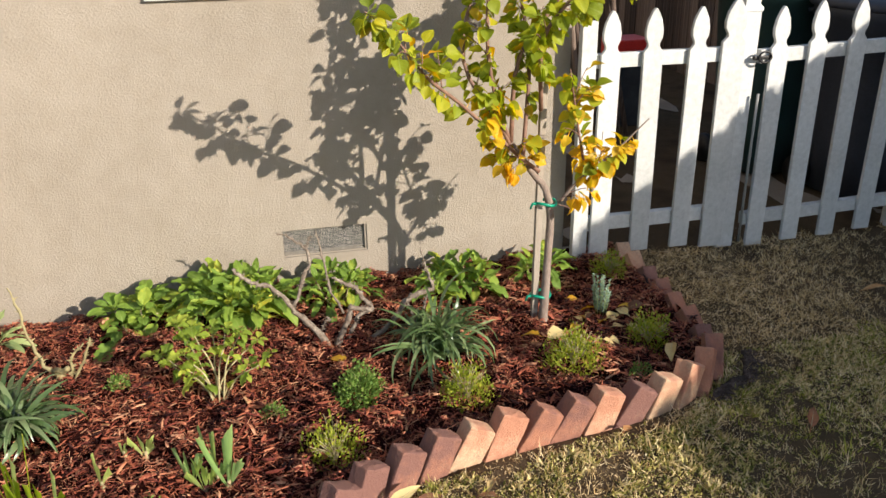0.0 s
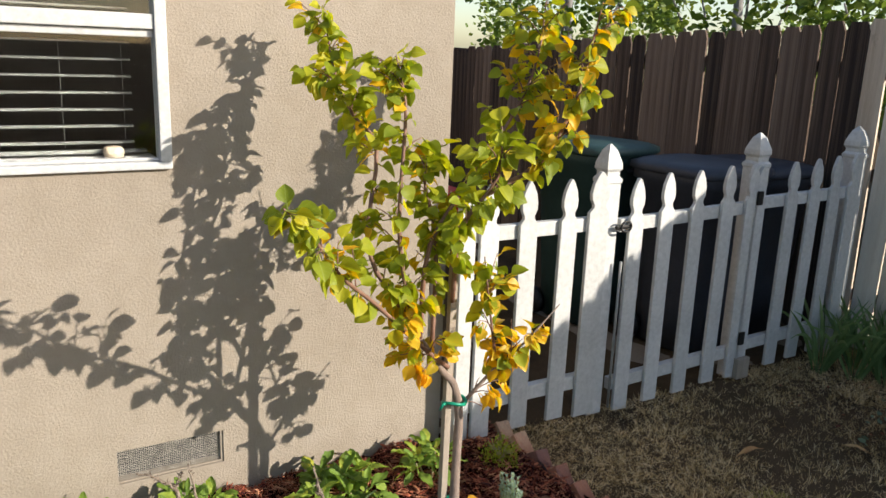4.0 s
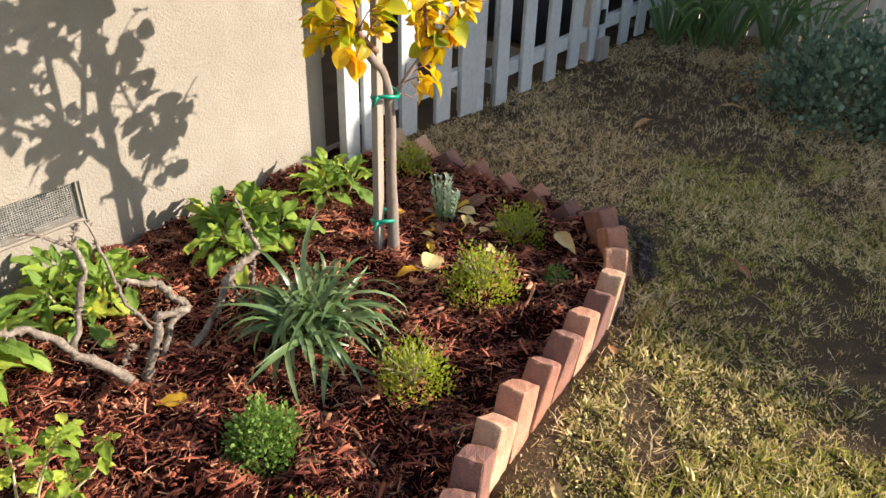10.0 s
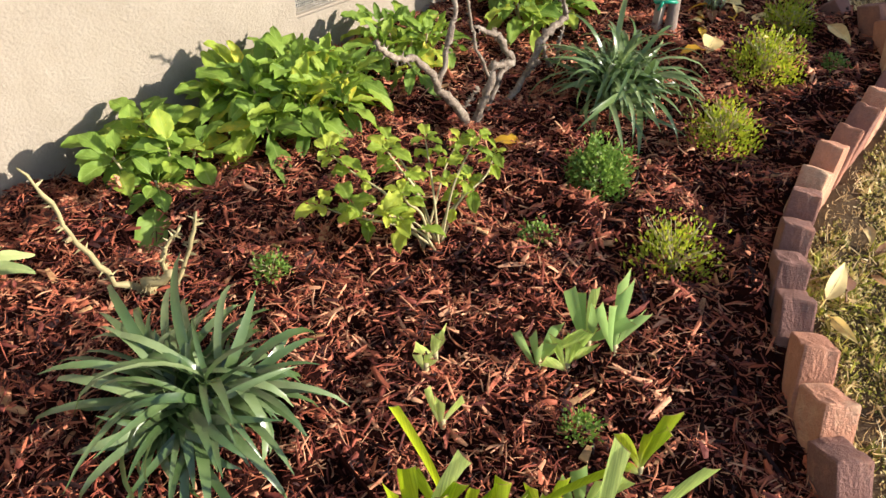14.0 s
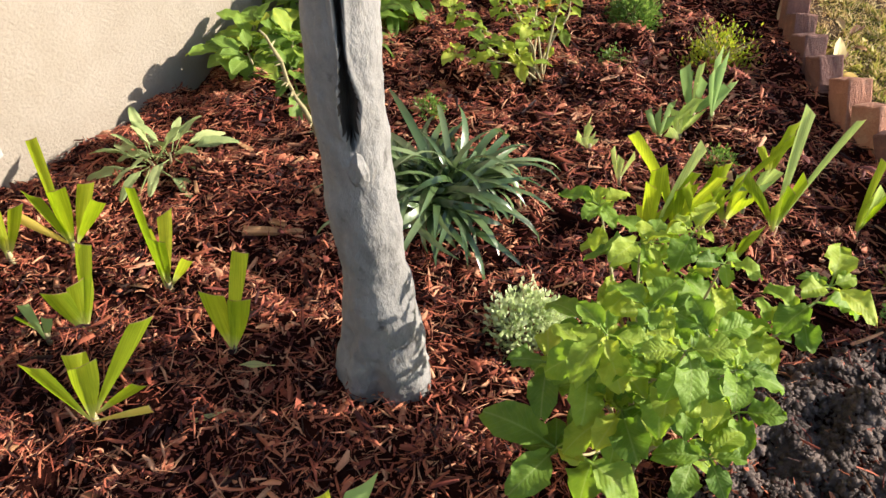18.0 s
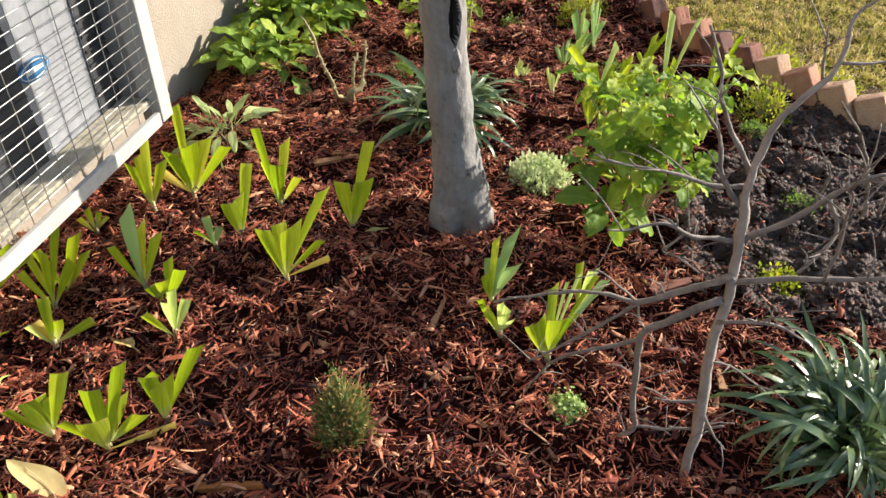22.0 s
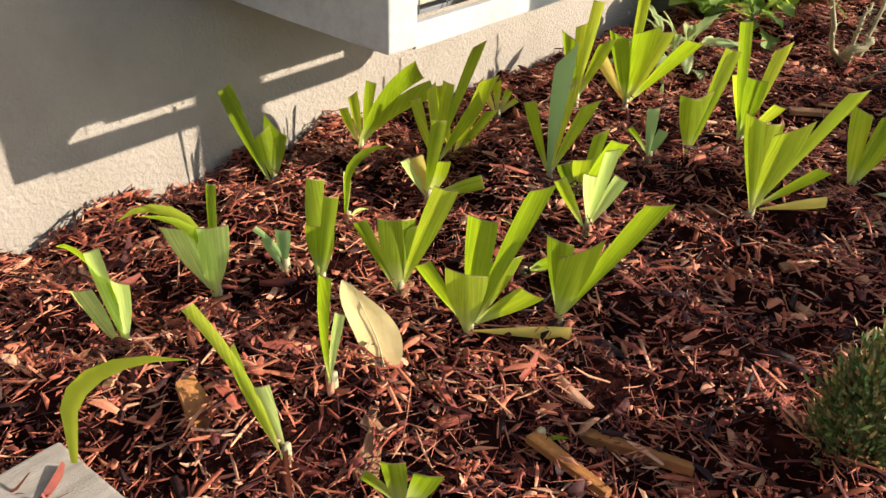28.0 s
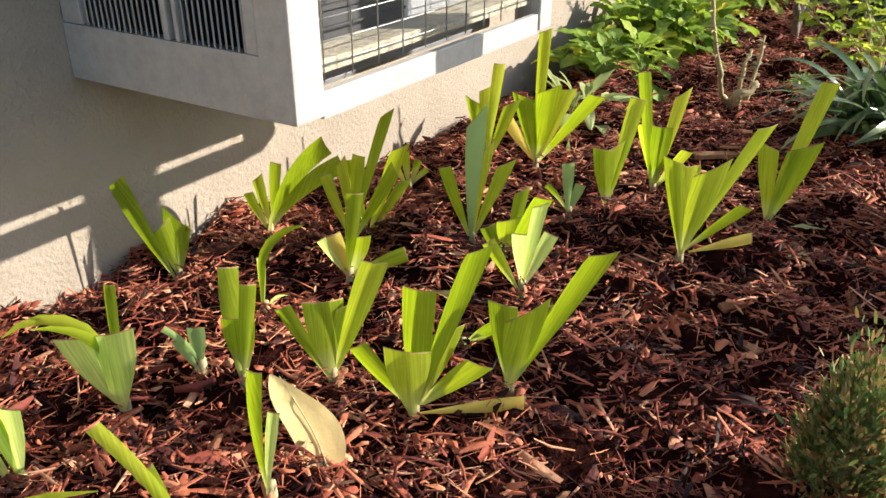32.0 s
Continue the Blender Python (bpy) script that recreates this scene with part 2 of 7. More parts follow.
M_GREYBARK = surface("smooth_grey_bark", [(0.2, (0.15, 0.140, 0.130)), (0.55, (0.23, 0.217, 0.204)), (0.85, (0.31, 0.295, 0.279))], 9, 0.78, 75, 0.75, 0.006, stretch=(1, 1, 0.6), stain=((0.065, 0.058, 0.052), 20, 0.58, 0.70))
M_SCAR = surface("dark_heartwood", [(0.3, (0.010, 0.008, 0.007)), (0.8, (0.06, 0.045, 0.035))], 20, 0.9, 80, 0.8, 0.006, stretch=(2, 2, 0.4))
M_ROSEWOOD = surface("old_rose_cane", [(0.25, (0.06, 0.042, 0.032)), (0.5, (0.19, 0.145, 0.11)), (0.8, (0.36, 0.31, 0.25))], 60, 0.8, 120, 0.9, 0.004)
M_GREENCANE = surface("green_tan_cane", [(0.2, (0.20, 0.16, 0.075)), (0.8, (0.36, 0.30, 0.15))], 20, 0.7, 120, 0.6, 0.002)
M_REDCHIP = surface("red_bark_slab", [(0.2, (0.10, 0.03, 0.02)), (0.8, (0.30, 0.12, 0.075))], 30, 0.75, 200, 0.6, 0.002, stretch=(1, 6, 6))
M_BAREWOOD = surface("bare_shrub_bark", [(0.2, (0.17, 0.135, 0.115)), (0.8, (0.40, 0.335, 0.29))], 22, 0.75, 100, 0.6, 0.002)
M_STEM = surface("pale_stem", [(0.2, (0.26, 0.20, 0.10)), (0.8, (0.46, 0.40, 0.22))], 22, 0.7, 100, 0.3, 0.001)
M_TIE = surface("green_tie_tape", [(0.3, (0.0, 0.17, 0.10)), (0.7, (0.0, 0.26, 0.16))], 20, 0.35, 90, 0.2, 0.001)
M_IRON = surface("black_iron", [(0.3, (0.012, 0.012, 0.013)), (0.7, (0.045, 0.042, 0.040))], 20, 0.5, 90, 0.3, 0.001, metal=0.6)
M_WIRE = surface("galvanised_wire", [(0.3, (0.30, 0.30, 0.29)), (0.7, (0.44, 0.44, 0.43))], 30, 0.4, 120, 0.2, 0.001, metal=0.7)
M_SCREEN = surface("painted_wire_cloth", [(0.2, (0.16, 0.145, 0.125)), (0.8, (0.52, 0.48, 0.42))], 45, 0.8, 140, 0.5, 0.002)
M_GREYCASE = surface("grey_appliance_case", [(0.3, (0.19, 0.195, 0.21)), (0.7, (0.26, 0.265, 0.28))], 3, 0.45, 60, 0.1, 0.001)
# near-black for coil, box and roof; also painted shade behind openings
M_DARKCASE = surface("dark_parts_and_gap_shade", [(0.3, (0.018, 0.019, 0.022)), (0.7, (0.05, 0.052, 0.056))], 8, 0.6, 90, 0.4, 0.002)
M_AMBERCHIP = surface("amber_wood_chip", [(0.2, (0.16, 0.045, 0.012)), (0.6, (0.42, 0.17, 0.04)), (0.9, (0.60, 0.33, 0.10))], 22, 0.6, 160, 0.7, 0.003, stretch=(1, 5, 5))
M_BADGE = surface("blue_badge", [(0.3, (0.03, 0.11, 0.22)), (0.7, (0.045, 0.15, 0.28))], 8, 0.3, 40, 0.05, 0.001)
M_LOUVER = surface("grey_louvre", [(0.2, (0.22, 0.215, 0.205)), (0.8, (0.36, 0.35, 0.33))], 9, 0.6, 60, 0.2, 0.001, vary=0.3)
M_BINGREEN = surface("dark_green_plastic", [(0.3, (0.018, 0.045, 0.042)), (0.7, (0.032, 0.066, 0.062))], 3, 0.45, 60, 0.15, 0.001)
M_BINBLACK = surface("dark_blue_plastic", [(0.3, (0.030, 0.035, 0.048)), (0.7, (0.050, 0.056, 0.074))], 3, 0.5, 60, 0.15, 0.001)
M_RED = surface("red_plastic", [(0.3, (0.40, 0.02, 0.015)), (0.7, (0.55, 0.03, 0.02))], 4, 0.4, 50, 0.1, 0.001)
# room surfaces painted dark in place of the missing light inside
M_DARKROOM = surface("darkened_room", [(0.3, (0.05, 0.048, 0.045)), (0.7, (0.09, 0.085, 0.08))], 2, 0.9, 30, 0.1, 0.001)
M_STONE = surface("tan_stone", [(0.3, (0.22, 0.17, 0.12)), (0.7, (0.38, 0.31, 0.23))], 20, 0.85, 90, 0.6, 0.003)
M_DRYLEAF = surface("dry_leaf", [(0.1, (0.14, 0.06, 0.03)), (0.5, (0.36, 0.17, 0.06)), (0.9, (0.55, 0.40, 0.17))], 16, 0.7, 80, 0.4, 0.002, vary=1.0)
M_RUSTLEAF = surface("rust_leaf", [(0.1, (0.16, 0.05, 0.02)), (0.9, (0.36, 0.14, 0.05))], 20, 0.65, 80, 0.4, 0.002)
M_TANLEAF = leafy("tan_leaf", [(0.2, (0.60, 0.45, 0.17)), (0.8, (0.74, 0.59, 0.28))], 0.6, 0.3)
M_PALELEAF = surface("pale_dry_leaf", [(0.2, (0.28, 0.20, 0.145)), (0.8, (0.42, 0.33, 0.25))], 25, 0.7, 90, 0.3, 0.001)
M_CUTEDGE = surface("dry_cut_edge", [(0.2, (0.30, 0.17, 0.06)), (0.8, (0.52, 0.38, 0.16))], 60, 0.8, 150, 0.3, 0.001)
M_YELLOWLEAF = leafy("yellow_fallen_leaf", [(0.2, (0.55, 0.28, 0.02)), (0.8, (0.68, 0.46, 0.05))], 0.55, 0.25)
M_TREELEAF = leafy("tree_leaf_green", [(0.0, (0.13, 0.18, 0.016)), (0.45, (0.26, 0.30, 0.020)), (0.8, (0.42, 0.40, 0.024)), (1.0, (0.56, 0.42, 0.02))], 0.5, 0.45, veins=0.011)
M_TREEGOLD = leafy("tree_leaf_gold", [(0.0, (0.28, 0.25, 0.02)), (0.4, (0.55, 0.36, 0.02)), (0.75, (0.68, 0.40, 0.015)), (1.0, (0.64, 0.30, 0.02))], 0.42, 0.38)
M_SAGE = leafy("broad_leaf", [(0.0, (0.09, 0.16, 0.030)), (0.5, (0.19, 0.285, 0.042)), (0.82, (0.31, 0.38, 0.052)), (0.94, (0.58, 0.46, 0.05))], 0.55, 0.36, 40, veins=0.009, spec=0.25)
M_SAGEGREY = leafy("grey_green_leaf", [(0.0, (0.20, 0.26, 0.10)), (1.0, (0.40, 0.45, 0.19))], 0.7, 0.28, 40, veins=0.008, spec=0.2)
M_BUSH = leafy("round_leaf", [(0.0, (0.07, 0.14, 0.017)), (0.5, (0.185, 0.295, 0.030)), (0.88, (0.37, 0.43, 0.048)), (1.0, (0.56, 0.46, 0.06))], 0.58, 0.40, 40, veins=0.007, spec=0.3)
M_BUSHLIGHT = leafy("light_round_leaf", [(0.0, (0.12, 0.19, 0.025)), (0.5, (0.25, 0.33, 0.04)), (0.88, (0.42, 0.46, 0.065)), (1.0, (0.56, 0.46, 0.06))], 0.58, 0.42, 40, veins=0.007, spec=0.25)
M_IRIS = leafy("iris_blade", [(0.0, (0.16, 0.235, 0.018)), (0.5, (0.315, 0.40, 0.028)), (1.0, (0.52, 0.56, 0.06))], 0.42, 0.52, 12, vary=1.0, pale=(0.55, 0.55, 0.26))
M_IRISBEND = leafy("arching_iris_blade", [(0.0, (0.16, 0.235, 0.018)), (0.5, (0.315, 0.40, 0.028)), (1.0, (0.52, 0.56, 0.06))], 0.42, 0.52, 12)
M_IRISPALE = leafy("pale_iris_blade", [(0.0, (0.44, 0.56, 0.13)), (1.0, (0.62, 0.72, 0.26))], 0.5, 0.5, 12, vary=0.6, pale=(0.6, 0.62, 0.30))
M_IRISYELLOW = leafy("yellow_iris_blade", [(0.0, (0.58, 0.44, 0.06)), (1.0, (0.74, 0.60, 0.16))], 0.5, 0.35, 12, vary=0.6)
M_IRISBLUE = leafy("blue_green_blade", [(0.0, (0.20, 0.33, 0.10)), (1.0, (0.36, 0.48, 0.18))], 0.5, 0.3, 12, vary=0.6)
M_LIRIOPE = leafy("dark_strap_leaf", [(0.0, (0.045, 0.085, 0.025)), (0.6, (0.105, 0.16, 0.055)), (1.0, (0.25, 0.31, 0.14))], 0.30, 0.25, 18, spec=0.6)
M_STRAPGREY = leafy("blue_grey_strap_leaf", [(0.0, (0.036, 0.070, 0.020)), (0.6, (0.084, 0.130, 0.046)), (1.0, (0.21, 0.265, 0.125))], 0.27, 0.2, 18, spec=0.75)
M_YGREEN = leafy("yellow_green_sprig", [(0.0, (0.13, 0.18, 0.02)), (0.6, (0.27, 0.31, 0.03)), (1.0, (0.42, 0.38, 0.05))], 0.5, 0.35, 20, True)
M_DGREEN = leafy("deep_green_sprig", [(0.0, (0.06, 0.12, 0.022)), (0.6, (0.145, 0.235, 0.045)), (1.0, (0.29, 0.37, 0.095))], 0.5, 0.3, 20, True)
M_FRESH = leafy("fresh_green_rosette", [(0.0, (0.10, 0.17, 0.035)), (0.5, (0.24, 0.34, 0.09)), (1.0, (0.48, 0.54, 0.24))], 0.5, 0.3, 20, True)
M_OLIVE = leafy("olive_needles", [(0.0, (0.04, 0.065, 0.025)), (0.6, (0.12, 0.155, 0.06)), (1.0, (0.26, 0.28, 0.13))], 0.55, 0.2, 20, True)
M_GREYSPRIG = leafy("silver_sprig", [(0.0, (0.20, 0.29, 0.22)), (1.0, (0.40, 0.48, 0.38))], 0.6, 0.25, 20, True)
M_WHITESPRIG = leafy("cream_green_rosette", [(0.0, (0.26, 0.34, 0.12)), (0.5, (0.48, 0.54, 0.28)), (1.0, (0.70, 0.72, 0.50))], 0.55, 0.25, 20, True)
M_VARIEG = leafy("variegated_leaf", [(0.0, (0.05, 0.12, 0.05)), (0.46, (0.13, 0.22, 0.10)), (0.54, (0.58, 0.60, 0.46)), (1.0, (0.68, 0.68, 0.56))], 0.5, 0.25, 60, True)
M_CONIFER = leafy("conifer_sprig", [(0.0, (0.05, 0.10, 0.028)), (0.5, (0.12, 0.18, 0.05)), (0.62, (0.26, 0.19, 0.07)), (1.0, (0.46, 0.30, 0.13))], 0.6, 0.15, 20, True)
M_GRASS = leafy("dry_grass", [(0.0, (0.19, 0.13, 0.053)), (0.3, (0.41, 0.285, 0.135)), (0.6, (0.67, 0.505, 0.28)), (1.0, (0.86, 0.72, 0.48))], 0.85, 0.2, 3, True, spec=0.08)
M_GRASSMIX = leafy("mixed_grass", [(0.0, (0.045, 0.048, 0.013)), (0.28, (0.15, 0.16, 0.038)), (0.48, (0.34, 0.305, 0.085)), (0.68, (0.60, 0.485, 0.22)), (1.0, (0.85, 0.72, 0.46))], 0.8, 0.2, 3, True, spec=0.1)
M_GRASSGREEN = leafy("green_grass", [(0.0, (0.115, 0.14, 0.022)), (0.5, (0.31, 0.315, 0.053)), (1.0, (0.57, 0.50, 0.14))], 0.8, 0.25, 3, True, spec=0.1)
M_FAR = leafy("far_foliage", [(0.0, (0.05, 0.10, 0.015)), (0.6, (0.13, 0.19, 0.03)), (1.0, (0.30, 0.34, 0.05))], 0.5, 0.3, 3, True)
M_GREYBUSH = leafy("blue_grey_foliage", [(0.0, (0.085, 0.13, 0.08)), (1.0, (0.24, 0.30, 0.19))], 0.6, 0.2, 6, True)
M_TREELEAF_MASS = leafy("tree_leaf_green_mass", [(0.0, (0.13, 0.18, 0.016)), (0.45, (0.26, 0.30, 0.020)), (0.8, (0.42, 0.40, 0.024)), (1.0, (0.56, 0.42, 0.02))], 0.5, 0.45, island=True)
M_TREEGOLD_MASS = leafy("tree_leaf_gold_mass", [(0.0, (0.28, 0.25, 0.02)), (0.4, (0.55, 0.36, 0.02)), (0.75, (0.68, 0.40, 0.015)), (1.0, (0.64, 0.30, 0.02))], 0.42, 0.38, island=True)
M_GLASS, _t, _p = nodes_of("window_glass")
_p.inputs["Base Color"].default_value = (0.9, 0.93, 0.93, 1)
_p.inputs["Roughness"].default_value, _p.inputs["Transmission Weight"].default_value = 0.02, 1.0
_p.inputs["IOR"].default_value = 1.45

M_BOTTLE, _t, _p = nodes_of("bottle_glass")
_p.inputs["Base Color"].default_value = (0.62, 0.66, 0.62, 1)
_p.inputs["Roughness"].default_value, _p.inputs["Transmission Weight"].default_value = 0.04, 1.0


# ---- building blocks ----
def mesh(name, verts, faces, material, smooth=False):
    me = bpy.data.meshes.new(name)
    me.from_pydata([tuple(v) for v in verts], [], faces)
    me.materials.append(material)
    if smooth:
        me.polygons.foreach_set("use_smooth", [True] * len(me.polygons))
    me.update()
    return me


def thing(name, x, y, z, label, category, group="", kind="", turn=0):
    ob = new(name)
    ob.empty_display_size = 0.05
    ob.matrix_basis = pose(x, y, z, 0, 0, turn)
    return tagged(ob, label, category, group, kind)


def put(name, me, parent, m=None, label="", kind=""):
    ob = new(name, me)
    ob.parent = parent
    if m is not None:
        ob.matrix_basis = m
    return tagged(ob, label, "", "", kind)


def block(name, a, b, material, bevel=0.004):
    """A box from corner a to corner b with bevelled edges."""
    bm = bmesh.new()
    bmesh.ops.create_cube(bm, size=1)
    for v in bm.verts:
        v.co = Vector([a[i] if v.co[i] < 0 else b[i] for i in range(3)])
    if bevel:
        bmesh.ops.bevel(bm, geom=bm.edges[:], offset=bevel, segments=2, affect="EDGES", profile=0.6)
    me = bpy.data.meshes.new(name)
    bm.to_mesh(me)
    bm.free()
    me.materials.append(material)
    return me


def smoothed(points, n=3):
    """More points along a soft curve through those given."""
    p = [Vector(q) for q in points]
    p = [2 * p[0] - p[1]] + p + [2 * p[-1] - p[-2]]
    out = []
    for i in range(1, len(p) - 2):
        for k in range(n):
            t = k / n
            a, b, c, d = p[i - 1], p[i], p[i + 1], p[i + 2]
            out.append(0.5 * (2 * b + (c - a) * t + (2 * a - 5 * b + 4 * c - d) * t * t + (3 * b - a - 3 * c + d) * t ** 3))
    return out + [p[-2]]


def tube_data(points, radii, sides=7, rough=0.0, rng=None, v0=0):
    n = len(points)
    verts, faces = [], []
    side = None
    for i in range(n):
        d = (points[min(i + 1, n - 1)] - points[max(i - 1, 0)]).normalized()
        if side is None:
            side = d.orthogonal().normalized()
        side = (side - d * side.dot(d)).normalized()
        up = d.cross(side)
        f = i / (n - 1) * (len(radii) - 1)
        k = min(int(f), len(radii) - 2)
        r = radii[k] + (radii[k + 1] - radii[k]) * (f - k)
        for s in range(sides):
            a = s / sides * math.tau
            q = r * (1 + (rng.uniform(-rough, rough) if rng else 0))
            verts.append(points[i] + side * math.cos(a) * q + up * math.sin(a) * q)
    for i in range(n - 1):
        for s in range(sides):
            a, b = v0 + i * sides + s, v0 + i * sides + (s + 1) % sides
            faces.append((a, b, b + sides, a + sides))
    faces.append(tuple(v0 + (n - 1) * sides + s for s in range(sides)))
    faces.append(tuple(v0 + s for s in reversed(range(sides))))
    return verts, faces


def tube(name, points, radii, material, sides=7, fine=3, rough=0.0, rng=None):
    v, f = tube_data(smoothed(points, fine) if fine > 1 else [Vector(p) for p in points], radii, sides, rough, rng)
    return mesh(name, v, f, material, True)


def leaf_mesh(name, length, width, material, shape="ovate", fold=0.25, curl=0.3, stalk=0.3, wave=0.0, rng=None):
    """A leaf along +y from the end of its stalk, face up, folded along the midrib and curled down."""
    rows = 7
    verts, faces = [], []
    for i in range(rows):
        t = i / (rows - 1)
        if shape == "round":
            w = math.sqrt(max(0, 1 - (2 * t - 0.92) ** 2)) if t < 0.96 else 0.0
            w = max(w, 0.10 if t < 0.9 else 0.0)
        elif shape == "lance":
            w = math.sin(math.pi * min(1, t * 0.98 + 0.02)) ** 0.8
        else:
            w = math.sin(math.pi * t ** 0.75) ** 0.75 if 0 < t < 1 else 0.05
        y = stalk * length + t * length
        z = -curl * length * t * t
        for s in (-1, -0.5, 0, 0.5, 1):
            wob = wave * length * (rng.uniform(-1, 1) if rng else 0) * abs(s)
            verts.append((s * w * width / 2, y, z + abs(s) * w * width / 2 * fold + wob))
    for i in range(rows - 1):
        for s in range(4):
            a = i * 5 + s
            faces.append((a, a + 1, a + 6, a + 5))
    if stalk > 0:
        n, h = len(verts), width * 0.025 + 0.0006
        verts += [(-h, 0, 0), (h, 0, 0), (h, stalk * length * 1.03, 0.0005), (-h, stalk * length * 1.03, 0.0005), (0, 0, -h * 1.6), (0, stalk * length * 1.03, -h * 1.6)]
        faces += [(n, n + 1, n + 2, n + 3), (n, n + 3, n + 5, n + 4), (n + 1, n + 4, n + 5, n + 2)]
    return mesh(name, verts, faces, material, True)


def frilled_leaf(name, length, width, material, rng, frill=0.16, fold=0.25, curl=0.3, stalk=0.3, blunt=0.5):
    """A blunt leaf with a wavy, slightly toothed rim, along +y from the end of its stalk."""
    rows, cols = 11, 7
    seed = rng.uniform(0, 90)
    verts, faces = [], []
    for i in range(rows):
        t = i / (rows - 1)
        w = math.sin(math.pi * (0.04 + 0.96 * t) ** (0.75 + 0.45 * blunt)) ** 0.62 if i < rows - 1 else 0.16
        for j in range(cols):
            s = (j / (cols - 1) - 0.5) * 2
            e = 1 + (0.11 * noise.noise((seed, t * 9, s * 2)) + 0.05 * (i % 2) - 0.02) * abs(s)
            x = s * w * e * width / 2
            ruffle = frill * width * noise.noise((seed + 7, t * 5.5, s * 1.3)) * s * s + 0.10 * width * noise.noise((seed + 3, t * 3, s * 2.4))
            verts.append((x, stalk * length + t * length, -curl * length * t * t + abs(x) * fold + ruffle))
    for i in range(rows - 1):
        for j in range(cols - 1):
            a = i * cols + j
            faces.append((a, a + 1, a + cols + 1, a + cols))
    n, h, e = len(verts), width * 0.03 + 0.0006, stalk * length * 1.05
    verts += [(-h, 0, 0), (h, 0, 0), (h, e, 0.0005), (-h, e, 0.0005), (0, 0, -h * 1.6), (0, e, -h * 1.6)]
    faces += [(n, n + 1, n + 2, n + 3), (n, n + 3, n + 5, n + 4), (n + 1, n + 4, n + 5, n + 2)]
    return mesh(name, verts, faces, material, True)


def blade_mesh(name, length, width, material, cut=0.0, droop=0.0, base=0.45, fold=0.10, point=False, rows=10):
    """A sword-like blade along +z, soon as wide as it gets: cut straight or slanting with a dry rim, or pointed; droop bends it towards +x, a pointed one from half its length on."""
    verts, faces = [], []
    ang, x, z = 0.0, 0.0, 0.0
    step = length / (rows - 1)
    cols = (-1, -0.55, 0, 0.55, 1)
    start = 0.40 if point else 0.0
    bends = sum(1 for i in range(rows - 1) if i / (rows - 1) >= start)
    n = rows if point else rows + 1
    for i in range(n):
        t = min(i / (rows - 1), 1)
        w = width * (base + (1 - base) * math.sin(min(1, t * 1.08) * math.pi / 2) ** 1.25)
        if point:
            w *= max(0.04, 1 - max(0, (t - 0.45) / 0.55) ** 2)
        for s in cols:
            lift = cut * s * width if i >= rows - 1 else 0
            verts.append((x + s * w / 2 * math.cos(ang), (abs(s) ** 1.6 - 0.5) * w * fold, z - s * w / 2 * math.sin(ang) + lift))
        if t >= start and i < rows - 1:
            ang += droop / bends
        go = step if i < rows - 1 else 0.0016
        x += math.sin(ang) * go
        z += math.cos(ang) * go
    for i in range(n - 1):
        for s in range(4):
            a = i * 5 + s
            faces.append((a, a + 1, a + 6, a + 5))
    me = mesh(name, verts, faces, material, True)
    if not point:
        me.materials.append(M_CUTEDGE)
        for p in me.polygons[-4:]:
            p.material_index = 1
    return me


def strip_mesh(name, length, width, material, rise, droop, rows=7):
    """An arching strap leaf from the origin outwards along +y: rises, then falls."""
    verts, faces = [], []
    ang, y, z = rise, 0.0, 0.0
    step = length / (rows - 1)
    for i in range(rows):
        t = i / (rows - 1)
        w = width * (0.55 + 0.45 * min(1, 3 * t)) * (1 - max(0, (t - 0.6) / 0.4) ** 1.6 * 0.93)
        for s in (-1, 0, 1):
            verts.append((s * w / 2, y, z + abs(s) * w * 0.16))
        y += math.cos(ang) * step
        z += math.sin(ang) * step
        ang -= droop / (rows - 1) * (0.4 + 1.2 * t)
    for i in range(rows - 1):
        for s in range(2):
            a = i * 3 + s
            faces.append((a, a + 1, a + 4, a + 3))
    return mesh(name, verts, faces, material, True)


def scattered(name, base_v, base_f, mats, material, smooth=False):
    """One mesh of many copies of a small form, each laid by its own 3 x 4 matrix (numpy)."""
    base_v = np.asarray(base_v, float)
    n, k = len(mats), len(base_v)
    v = np.einsum("nij,kj->nki", mats[:, :, :3], base_v) + mats[:, None, :, 3]
    me = bpy.data.meshes.new(name)
    sizes = np.array([len(f) for f in base_f])
    flat = np.concatenate([np.array(f) for f in base_f])
    idx = (flat[None, :] + (np.arange(n) * k)[:, None]).ravel()
    me.vertices.add(n * k)
    me.vertices.foreach_set("co", v.ravel())
    me.loops.add(len(idx))
    me.loops.foreach_set("vertex_index", idx.astype(np.int32))
    tot = np.tile(sizes, n)
    me.polygons.add(len(tot))
    me.polygons.foreach_set("loop_start", (np.cumsum(tot) - tot).astype(np.int32))
    me.polygons.foreach_set("loop_total", tot.astype(np.int32))
    if smooth:
        me.polygons.foreach_set("use_smooth", np.ones(len(tot), bool))
    me.materials.append(material)
    me.update(calc_edges=True)
    return me


